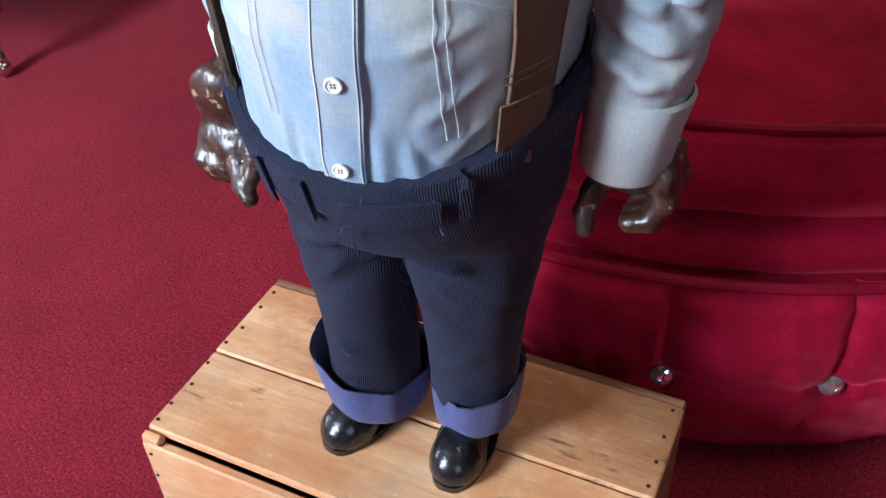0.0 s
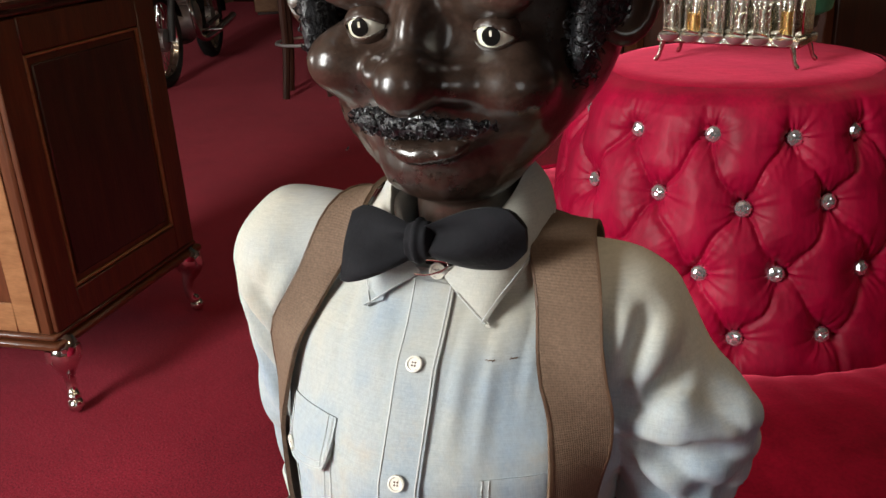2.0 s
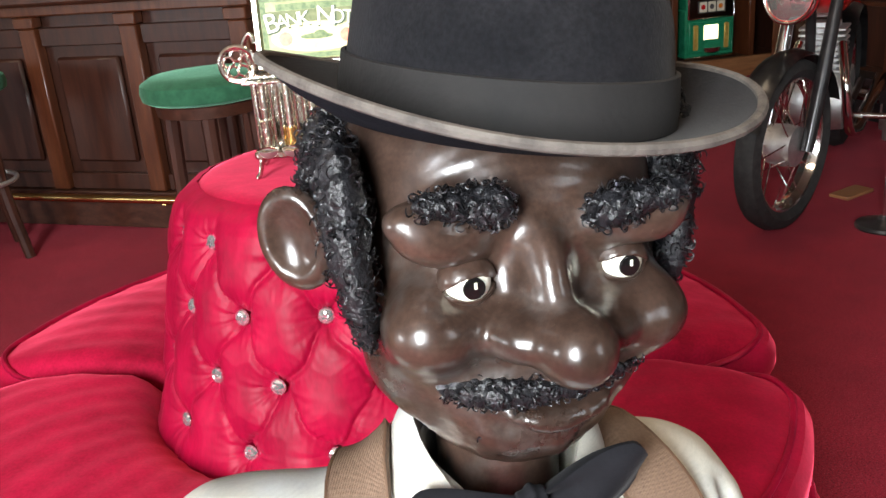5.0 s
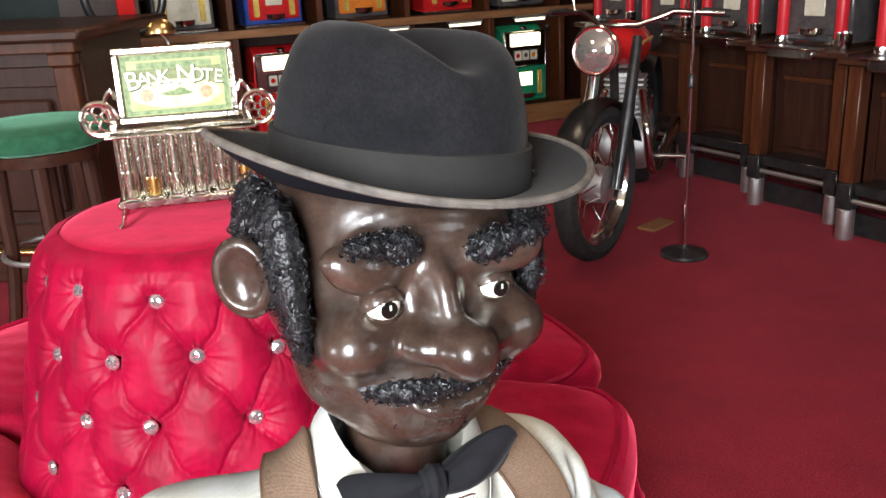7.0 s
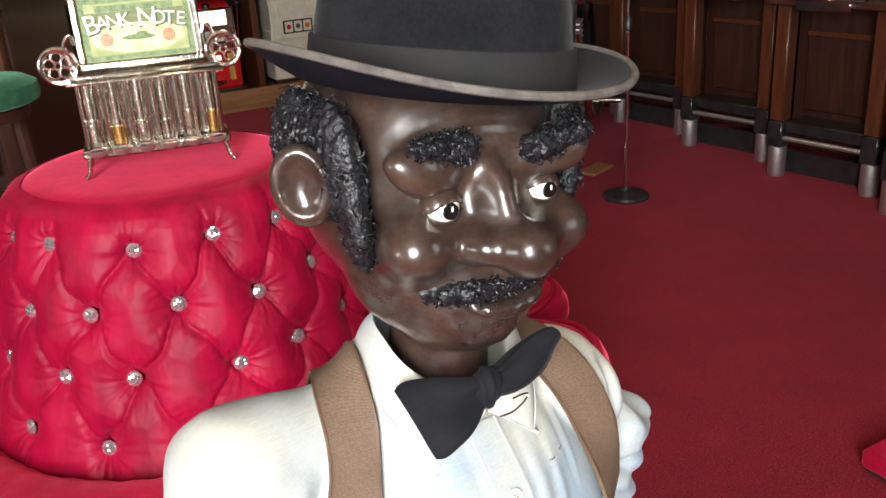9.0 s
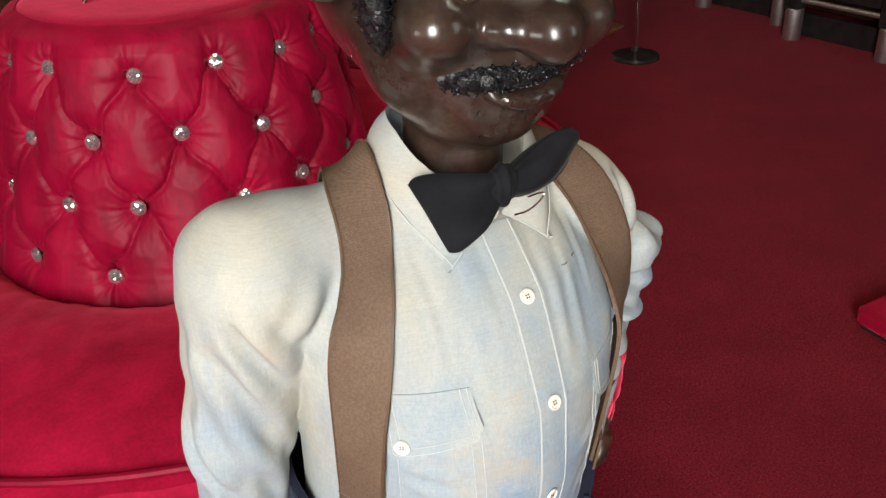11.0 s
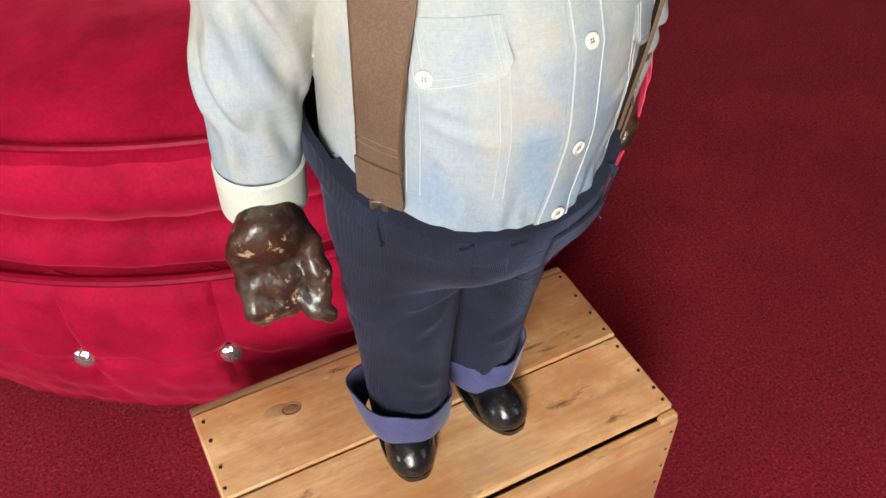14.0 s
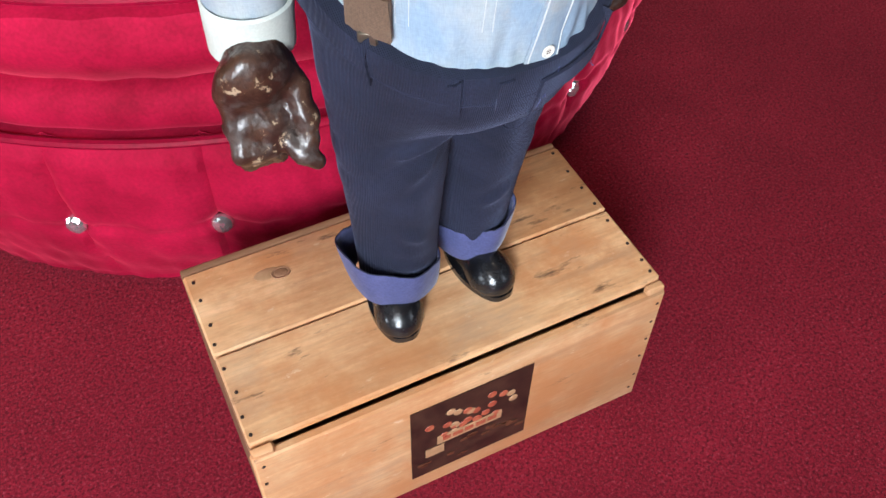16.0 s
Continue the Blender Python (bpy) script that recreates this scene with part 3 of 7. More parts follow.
JIT = [[(0.10 * math.sin(3.1 * k + 1.7 * row), 0.0045 * math.sin(2.3 * k + 4.1 * row)) for k in range(14)] for row in range(4)]
JIT[2][0], JIT[3][0], JIT[1][12], JIT[3][1], JIT[1][2], JIT[0][2] = (0.03, 0.008), (0.12, 0.0), (0.06, 0.002), (0.10, -0.005), (-0.12, -0.004), (-0.12, 0.006)
JIT = np.array(JIT)


def tuft(a, z):
    """How far the buttoned cover sinks at angles and heights."""
    u, v = (a - A0) / PITCH, (z - ROW0) / ROWH
    best, ang, seed = np.full(a.shape, 9.0), np.zeros(a.shape), np.zeros(a.shape)
    for row in range(4):
        sh = 0.5 * (row % 2)
        for step in (-1, 0, 1):
            k = np.round(u - sh) + step
            j = JIT[row][k.astype(int) % 14]
            dx, dy = (u - sh - k - j[..., 0]) * 0.125, (v - row) * ROWH - j[..., 1]
            d = np.hypot(dx, dy)
            use = d < best
            best = np.where(use, d, best)
            ang = np.where(use, np.arctan2(dy, dx), ang)
            seed = np.where(use, (k % 14) * 1.7 + row * 2.1, seed)
    s = 0.026 * np.exp(-best / 0.016) + 0.011 * np.exp(-best / 0.045)
    ray = np.sin(11 * ang + seed) + 0.8 * np.sin(19 * ang + 2.3 * seed + 30 * best)
    s += 0.0022 * np.exp(-best / 0.020) * ray * np.minimum(1, best / 0.012)
    # folds along the diamond lines
    p, q = u - v / 2, u + v / 2
    inside = np.clip((v + 0.15) * 5, 0, 1) * np.clip((3.05 - v) * 6, 0, 1)
    for w, o in ((p, q), (q, p)):
        wob = 0.05 * np.sin(o * 6.3 + 3 * np.round(w))
        d = np.abs(w + wob * np.abs(np.sin(np.pi * o)) - np.round(w)) * 0.11
        s += inside * (0.0042 * np.exp(-(d / 0.0045) ** 2) + 0.0048 * np.exp(-d / 0.020))
        # fine gathers that fan out of the folds
        s += inside * 0.0005 * np.sin(2 * np.pi * (w * 9.0 + 0.8 * np.sin(o * 9 + np.round(w)))) * np.exp(-np.abs(o - np.round(o)) * 8)
    # pleats that run up from the top row and down from the bottom one
    for lo, hi, sh in ((2.95, 3.55, 0.5), (-1.0, 0.05, 0.0)):
        d = (u - sh - np.round(u - sh)) * 0.125
        fade = np.clip((hi - v) * 1.6, 0, 1) * (v > lo) if sh else np.clip((v - lo) * 1.6, 0, 1) * (v < hi)
        s += fade * (0.007 * np.exp(-(d / 0.006) ** 2) + 0.0010 * np.sin(d * 420) * np.exp(-np.abs(d) / 0.016))
    s += 0.0014 * np.sin(23 * a + 40 * z) * np.sin(9 * a - 31 * z)
    return s


NA, NZ = 14 * 66, 190
zs = 0.40 + np.arange(NZ) * (0.853 - 0.40) / (NZ - 1)
rad = np.array([cone_radius(z) for z in zs])
ag, zg = np.meshgrid(2 * math.pi * np.arange(NA) / NA, zs, indexing="ij")
rr = rad[None, :] + 0.016 - tuft(ag, zg)
verts = np.stack([CX + rr * np.cos(ag), CY + rr * np.sin(ag), zg], -1).reshape(-1, 3).tolist()
part("buttoned_back", bm_mesh(bmesh.new(), verts, grid_faces(NA, len(zs), wrap_u=True)), SATIN, settee, "deep-buttoned crimson satin")
top = bmesh.new()
bm_lathe(top, [(0.222, 0.846), (0.214, 0.852), (0.204, 0.8555), (0.190, 0.8575), (0.176, 0.858), (0.10, 0.8595), (0.0001, 0.860)], 64, Matrix.Translation((CX, CY, 0)))
part("back_top", top, VELVET, settee, "flat round velvet top")

GEM = None


def crystal(parent, p, out, r):
    """A faceted crystal button on a dished cloth base."""
    global GEM
    if GEM is None:
        bm = bmesh.new()
        n = 12
        prof = [(0.60, 0.0), (1.0, 0.26), (0.86, 0.52), (0.56, 0.70), (0.28, 0.76)]
        vs, fs = [], []
        for k, (r1, z1) in enumerate(prof):
            for j in range(n):
                t = 2 * math.pi * (j + 0.5 * (k % 2)) / n
                vs.append((r1 * math.cos(t), r1 * math.sin(t), z1 + 0.03 * math.sin(j * 2.4 + k)))
        for k in range(len(prof) - 1):
            for j in range(n):
                a, b = k * n + j, k * n + (j + 1) % n
                c, d = (k + 1) * n + j, (k + 1) * n + (j + 1) % n
                fs += [(a, b, c), (b, d, c)] if k % 2 == 0 else [(a, b, d), (a, d, c)]
        fs.append([(len(prof) - 1) * n + j for j in range(n)])
        fs.append([j for j in range(n)][::-1])
        bm_mesh(bm, vs, fs)
        bmesh.ops.recalc_face_normals(bm, faces=bm.faces)
        GEM = bpy.data.meshes.new("crystal_button")
        bm.to_mesh(GEM)
        bm.free()
        GEM.materials.append(CRYSTAL)
    ob = part("crystal_button", GEM, None, parent)
    q = Vector(out).to_track_quat("Z", "Y").to_matrix().to_4x4()
    ob.matrix_basis = Matrix.Translation(p) @ q @ Matrix.Rotation(p[0] * 40, 4, "Z") @ Matrix.Diagonal((r, r, r, 1))
    return ob


for row in range(4):
    for k in range(14):
        z = ROW0 + row * ROWH + float(JIT[row][k][1])
        a = A0 + (k + 0.5 * (row % 2) + float(JIT[row][k][0])) * PITCH
        crystal(settee, polar(a, cone_radius(z) - 0.012, z), (math.cos(a), math.sin(a), 0.2), 0.0125)


def cushion(a0, a1, lift):
    """Half of the ring seat, with rounded ends; its piping."""
    n, vs = 150, []
    prof_n = 22
    rim = []
    for i in range(n):
        t = i / (n - 1)
        a = a0 + (a1 - a0) * t
        arc = min(t, 1 - t) * (a1 - a0) * 0.75
        cr = 0.13
        cut = cr - math.sqrt(max(0, cr * cr - max(0, cr - arc) ** 2)) if arc < cr else 0
        ro, ri = 0.744 - cut, 0.330 + cut * 0.35
        edge = min(1.0, arc / 0.05)
        h = 0.120 * (0.76 + 0.24 * math.sqrt(edge))
        for j in range(prof_n):
            s = j / (prof_n - 1)
            if s < 0.12:
                r, z = ri, 0.380 + (s / 0.12) * (h - 0.062)
            elif s < 0.80:
                q = (s - 0.12) / 0.68
                r = ri + (ro - 0.022 - ri) * q
                z = 0.380 + h - 0.022 + 0.030 * math.sin(math.pi * min(1, q * 1.02)) ** 0.8 - 0.040 * max(0, 1 - q * 5) ** 2
            else:
                q = (s - 0.80) / 0.20
                r = ro - 0.022 + 0.036 * math.sin(math.pi * (0.15 + 0.80 * q))
                z = 0.380 + (h - 0.022) * (1 - q) - 0.002
            rip = 0.0020 * math.sin(31 * a + 20 * r) * math.sin(17 * a - 50 * r) + 0.0010 * math.sin(60 * a) * (s > 0.75)
            vs.append(polar(a, r, z + lift + rip))
        rim.append(polar(a, ro - 0.019, 0.380 + h - 0.019 + lift))
    bm = bm_mesh(bmesh.new(), vs, grid_faces(n, prof_n) + [list(range(prof_n)), [(n - 1) * prof_n + j for j in range(prof_n)][::-1]])
    bmesh.ops.recalc_face_normals(bm, faces=bm.faces)
    c = part("seat_cushion", bm, VELVET, settee)
    part("piping", tube(rim, 0.0055, 8), SATIN, c)


cushion(radians(-196), radians(-21), 0.0)
cushion(radians(-19), radians(162), 0.006)
band = []
for i in range(240):
    a = 2 * math.pi * i / 240
    for r, z in ((0.725, 0.311), (0.746, 0.316), (0.754, 0.328), (0.753, 0.352), (0.742, 0.370), (0.725, 0.3785), (0.60, 0.379)):
        band.append(polar(a, r + 0.0012 * math.sin(40 * a), z))
part("seat_band", bm_mesh(bmesh.new(), band, grid_faces(240, 7, wrap_u=True)), VELVET, settee)

K0, KP = radians(-122.2), 2 * math.pi / 25


def skirt_radius(a, z):
    u = (a - K0) / KP
    k = round(u)
    d = (u - k) * KP * 0.80
    lean = 0.03 * math.sin(k * 2.3) * max(0, 0.163 - z) / 0.163
    dz = z - 0.163
    r = float(np.interp(z, (0.02, 0.05, 0.10, 0.163, 0.235, 0.285, 0.312), (0.735, 0.746, 0.764, 0.779, 0.783, 0.779, 0.762)))
    dd = d - lean
    if dz > 0:
        r -= 0.010 * math.exp(-(dd / 0.005) ** 2) + 0.006 * math.exp(-(dd / 0.03) ** 2)
    else:
        r -= (0.008 * math.exp(-(dd / 0.005) ** 2) + 0.004 * math.exp(-(dd / 0.03) ** 2)) * max(0, 1 + dz / 0.18)
    r -= 0.010 * math.exp(-((dz + 0.006 * math.sin(k * 3.1 + d * 40)) / 0.010) ** 2) * (0.35 + 0.65 * math.exp(-abs(d) / 0.04))
    r += 0.0022 * math.exp(-math.hypot(d, dz) / 0.04) * math.sin(9 * math.atan2(dz, d) + k * 1.9)
    r -= 0.012 * math.exp(-math.hypot(d, dz) / 0.012)
    r += 0.0018 * math.sin(50 * a + 60 * z) * math.sin(19 * a - 40 * z) + 0.0010 * math.sin(130 * a + 30 * z)
    return r


NS = 25 * 22
verts, zz = [], [0.015 + i * (0.312 - 0.015) / 52 for i in range(53)]
for i in range(NS):
    a = 2 * math.pi * i / NS
    for z in zz:
        verts.append(polar(a, skirt_radius(a, z), z))
part("skirt", bm_mesh(bmesh.new(), verts, grid_faces(NS, len(zz), wrap_u=True)), VELVET, settee, "pleated crimson velvet skirt with crystal buttons")
part("skirt_piping", tube([polar(2 * math.pi * i / 200, 0.764, 0.309) for i in range(200)], 0.0065, 8, True), SATIN, settee)
part("seat_board", lathe([(0.60, 0.304), (0.756, 0.304), (0.760, 0.309), (0.60, 0.310)], 96, Matrix.Translation((CX, CY, 0))), VELVET, settee)
part("base", lathe([(0.722, 0.0), (0.722, 0.02), (0.5, 0.024)], 64, Matrix.Translation((CX, CY, 0))), BLACK_METAL, settee)
for k in range(25):
    a = K0 + k * KP
    crystal(settee, polar(a, 0.763, 0.163), (math.cos(a), math.sin(a), 0.25), 0.0152)

# ---- wooden crate ----
crate = thing("wooden_crate", "old pine wooden crate with a dark picture label", "crate", (0.25, 0.12, 0))
rng = random.Random(4)


def board(name, x0, x1, y0, y1, z0, z1, mat=CRATE_WOOD, label=""):
    bm = box(x0, x1, y0, y1, z0, z1, 0.0025)
    for v in bm.verts:
        v.co += Vector((rng.uniform(-1, 1), rng.uniform(-1, 1), rng.uniform(-1, 1))) * 0.0006
    return part(name, bm, mat, crate, label)


LT = 0.242
plank_a = board("lid_plank", 0.002, 0.498, 0.001, 0.1155, LT - 0.011, LT, label="worn pine plank")
plank_b = board("lid_plank", 0.001, 0.499, 0.1175, 0.2385, LT - 0.0115, LT - 0.0005, label="worn pine plank with a knot")
board("front_panel", 0.0, 0.5, -0.0125, -0.0005, 0.002, 0.2285)
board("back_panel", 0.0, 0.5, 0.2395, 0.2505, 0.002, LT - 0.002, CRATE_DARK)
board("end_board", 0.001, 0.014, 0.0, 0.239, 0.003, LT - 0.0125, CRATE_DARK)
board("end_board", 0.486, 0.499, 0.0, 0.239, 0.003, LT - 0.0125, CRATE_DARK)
board("bottom_board", 0.0145, 0.4855, 0.0, 0.239, 0.0, 0.012)
board("filler_strip", 0.002, 0.026, -0.0115, -0.0006, 0.2288, LT - 0.003)
board("filler_strip", 0.474, 0.498, -0.0115, -0.0006, 0.2288, LT - 0.003)
nail = bmesh.new()
bm_lathe(nail, [(0.0021, -0.002), (0.0021, 0.0006), (0.0001, 0.0009)], 8)
nail_mesh = bpy.data.meshes.new("nail")
nail.to_mesh(nail_mesh)
nail.free()
nail_mesh.materials.append(NAIL)
for x in (0.009, 0.491):
    for y in (0.012, 0.034, 0.062, 0.098, 0.132, 0.160, 0.192, 0.226):
        ob = part("nail", nail_mesh, None, crate)
        ob.location = (x + rng.uniform(-0.002, 0.002), y + rng.uniform(-0.004, 0.004), LT)
    for z in (0.02, 0.055, 0.10, 0.135, 0.175, 0.212):
        ob = part("nail", nail_mesh, None, crate)
        ob.matrix_basis = pose(x + rng.uniform(-0.002, 0.002), -0.0125, z + rng.uniform(-0.005, 0.005), 90, 0, 0)
kb = bmesh.new()
bm_lathe(kb, [(0.0085, -0.001), (0.008, 0.0012), (0.006, 0.0006), (0.0045, 0.0016), (0.0001, 0.0012)], 20, pose(0.105, 0.195, LT - 0.0005) @ Matrix.Diagonal((1.4, 1.0, 1, 1)))
part("knot", kb, CRATE_DARK, plank_b)
kb = bmesh.new()
bm_ball(kb, (0.090, 0.200, LT - 0.0012), (0.017, 0.009, 0.0014))
part("stain", kb, LABEL_TAN, plank_b)
label = part("picture_label", box(0.172, 0.327, -0.0135, -0.0126, 0.036, 0.193, 0), LABEL, crate, "dark printed picture label")
for i in range(26):
    x, z = rng.uniform(0.195, 0.305), rng.uniform(0.110, 0.165)
    if abs(x - 0.25) / 0.06 + abs(z - 0.135) / 0.045 < 1.3:
        part("printed_berry", lathe([(0.006, 0), (0.0055, 0.0006), (0.0001, 0.0009)], 10, pose(x, -0.0135, z, 90)), LABEL_RED if i % 3 else LABEL_TAN, label)
lb = bmesh.new()
bm_box(lb, 0.205, 0.290, -0.0142, -0.0136, 0.100, 0.118, 0, None)
bm_box(lb, 0.190, 0.214, -0.0143, -0.0136, 0.078, 0.096, 0, None)
part("printed_banner", lb, LABEL_TAN, label)
for i, (x0, x1) in enumerate(((0.212, 0.222), (0.225, 0.238), (0.241, 0.252), (0.255, 0.268), (0.271, 0.283))):
    part("printed_bar", box(x0, x1, -0.0148, -0.0143, 0.105, 0.113, 0), LABEL_RED, label)
for i in range(14):
    x, z = rng.uniform(0.18, 0.315), rng.uniform(0.044, 0.088)
    part("printed_leaf", box(x, x + rng.uniform(0.008, 0.02), -0.0142, -0.0136, z, z + rng.uniform(0.003, 0.007), 0), LABEL_BROWN, label)


# ---- figure ----
FX = 0.284


def sdf_torso(P):
    x, y, z = P[:, 0], P[:, 1], P[:, 2]
    zk, fx = (0.50, 0.58, 0.64, 0.72, 0.80, 0.84, 0.87, 0.90, 0.93, 0.95), 0.2806
    a = np.where(x < fx, np.interp(z, zk, (0.110, 0.106, 0.121, 0.119, 0.126, 0.131, 0.111, 0.077, 0.046, 0.040)),
                 np.interp(z, zk, (0.110, 0.106, 0.113, 0.125, 0.144, 0.131, 0.111, 0.077, 0.046, 0.040)))
    bf = np.interp(z, (0.50, 0.58, 0.64, 0.72, 0.78, 0.85, 0.90, 0.93, 0.95), (0.100, 0.109, 0.120, 0.132, 0.124, 0.090, 0.046, 0.044, 0.038))
    bb = np.interp(z, (0.50, 0.64, 0.75, 0.85, 0.90, 0.95), (0.10, 0.11, 0.105, 0.095, 0.07, 0.04))
    dy = y - 0.113
    b = np.where(dy < 0, bf, bb)
    q = np.sqrt(((x - fx) / a) ** 2 + (dy / b) ** 2)
    d = (q - 1) * np.minimum(a, b) * 0.9
    return smax(smax(d, 0.598 - z, 0.01), z - 0.942, 0.02)


SH_R, EL_R, WR_R = (0.149, 0.125, 0.866), (0.120, 0.146, 0.729), (0.1137, 0.1547, 0.635)
SH_L, EL_L, WR_L = (0.398, 0.125, 0.846), (0.452, 0.133, 0.780), (0.4353, 0.1348, 0.630)


def sdf_arms(P):
    r = smin(cap(P, SH_R, EL_R, 0.058, 0.0389), cap(P, EL_R, WR_R, 0.0385, 0.0350), 0.02)
    l = smin(cap(P, SH_L, EL_L, 0.0599, 0.0439), cap(P, EL_L, WR_L, 0.0439, 0.0315), 0.02)
    # the cloth stands out in a point above the bent elbow
    l = smin(l, cap(P, (0.456, 0.126, 0.798), (0.491, 0.121, 0.807), 0.025, 0.006), 0.024)
    # one rolled fold from the armpit to that point
    l = smin(l, cap(P, (0.418, 0.078, 0.803), (0.458, 0.084, 0.814), 0.006, 0.010), 0.014)
    l = smin(l, cap(P, (0.458, 0.084, 0.814), (0.488, 0.108, 0.807), 0.010, 0.007), 0.016)
    return np.minimum(r, l), r, l


def pull(P, line, w, h):
    """A drawn crease of the cloth along a line of points: a sharp ridge between shallow valleys."""
    pts = np.array(line)
    out = np.zeros(len(P))
    near = np.nonzero(np.all((P > pts.min(0) - 5 * w) & (P < pts.max(0) + 5 * w), axis=1))[0]
    if len(near):
        Q = P[near]
        best, along, n = np.full(len(near), 9.0), np.zeros(len(near)), len(pts) - 1
        for k in range(n):
            ab = pts[k + 1] - pts[k]
            q = Q - pts[k]
            t = np.clip(q @ ab / (ab @ ab + 1e-12), 0, 1)
            d = np.linalg.norm(q - t[:, None] * ab, axis=1)
            use = d < best
            best, along = np.where(use, d, best), np.where(use, (k + t) / n, along)
        fade = np.sin(np.pi * (0.03 + 0.94 * along)) ** 0.7
        out[near] = h * fade * (0.35 * np.exp(-((best - 2.4 * w) / (1.3 * w)) ** 2) - np.exp(-best / (0.9 * w)))
    return out


def drawn(f, a, b, n=7):
    """Points along a to b, laid on the surface of f."""
    a, b = np.array(a), np.array(b)
    return [tuple(p) for p in snap_all(f, [a + (b - a) * k / (n - 1) for k in range(n)], 0.0)]


PULLS_R = (((0.110, 0.076, 0.865), (0.141, 0.078, 0.798), 0.0048, -0.0060), ((0.118, 0.072, 0.869), (0.148, 0.070, 0.818), 0.0055, 0.0055),
           ((0.103, 0.092, 0.827), (0.137, 0.088, 0.730), 0.0050, -0.0070), ((0.094, 0.107, 0.822), (0.139, 0.122, 0.669), 0.0060, 0.0055),
           ((0.082, 0.138, 0.761), (0.097, 0.118, 0.683), 0.0050, -0.0045), ((0.090, 0.107, 0.856), (0.083, 0.122, 0.734), 0.0055, 0.0035),
           ((0.120, 0.100, 0.720), (0.136, 0.118, 0.660), 0.0045, -0.0045), ((0.172, 0.075, 0.880), (0.150, 0.062, 0.836), 0.0050, 0.0035),
           ((0.088, 0.118, 0.700), (0.086, 0.128, 0.650), 0.0045, 0.0035))
PULLS_L = (((0.427, 0.068, 0.837), (0.453, 0.108, 0.877), 0.0055, 0.0060), ((0.422, 0.069, 0.824), (0.435, 0.090, 0.887), 0.0045, -0.0045),
           ((0.416, 0.074, 0.845), (0.422, 0.078, 0.890), 0.0045, 0.0040), ((0.438, 0.072, 0.828), (0.468, 0.100, 0.850), 0.0050, -0.0045),
           ((0.420, 0.084, 0.786), (0.490, 0.102, 0.784), 0.0060, -0.0090), ((0.421, 0.087, 0.778), (0.474, 0.109, 0.708), 0.0050, -0.0065),
           ((0.430, 0.085, 0.780), (0.482, 0.104, 0.728), 0.0055, 0.0060), ((0.420, 0.104, 0.730), (0.474, 0.104, 0.730), 0.0050, 0.0055),
           ((0.418, 0.106, 0.704), (0.463, 0.106, 0.678), 0.0050, -0.0055), ((0.414, 0.110, 0.692), (0.468, 0.112, 0.668), 0.0048, 0.0050),
           ((0.440, 0.094, 0.755), (0.478, 0.106, 0.752), 0.0040, -0.0040), ((0.424, 0.104, 0.672), (0.464, 0.112, 0.690), 0.0040, -0.0040),
           ((0.482, 0.118, 0.770), (0.474, 0.112, 0.720), 0.0045, -0.0040))
bare_arms = lambda P: sdf_arms(P)[0]
PULLS_R, PULLS_L = ([(drawn(bare_arms, a, b), w * 1.15, h * k) for a, b, w, h in lines] for lines, k in ((PULLS_R, 1.9), (PULLS_L, 1.8)))


def crease(s):
    """Rounded ridges with sharp valleys between."""
    return 1.0 - 2.0 * np.abs(np.sin(s)) ** 0.7


def chest(x, z):
    """A place on the bare belly's front."""
    y = -0.06
    for _ in range(40):
        y += max(sdf_torso(np.array([[x, y, z]]))[0], 0.0) * 0.7
    return (x, y, z)


PULLS_C = [(drawn(sdf_torso, chest(*a), chest(*b), 4), w, h) for a, b, w, h in (
    ((0.197, 0.750), (0.226, 0.740), 0.004, 0.0022), ((0.197, 0.736), (0.238, 0.718), 0.004, 0.0024), ((0.198, 0.715), (0.216, 0.690), 0.004, 0.0020),
    ((0.345, 0.872), (0.348, 0.790), 0.004, 0.0016), ((0.330, 0.865), (0.330, 0.800), 0.0035, 0.0014), ((0.262, 0.870), (0.258, 0.800), 0.004, 0.0014),
    ((0.372, 0.735), (0.335, 0.722), 0.004, 0.0022), ((0.374, 0.700), (0.340, 0.672), 0.004, 0.0022), ((0.372, 0.668), (0.345, 0.640), 0.004, 0.0020),
    ((0.250, 0.672), (0.246, 0.612), 0.004, 0.0024), ((0.262, 0.660), (0.264, 0.610), 0.0035, 0.0020), ((0.318, 0.672), (0.312, 0.612), 0.004, 0.0024),
    ((0.332, 0.655), (0.336, 0.612), 0.0035, 0.0022), ((0.224, 0.668), (0.216, 0.622), 0.004, 0.0022), ((0.306, 0.740), (0.311, 0.660), 0.0035, 0.0012))]


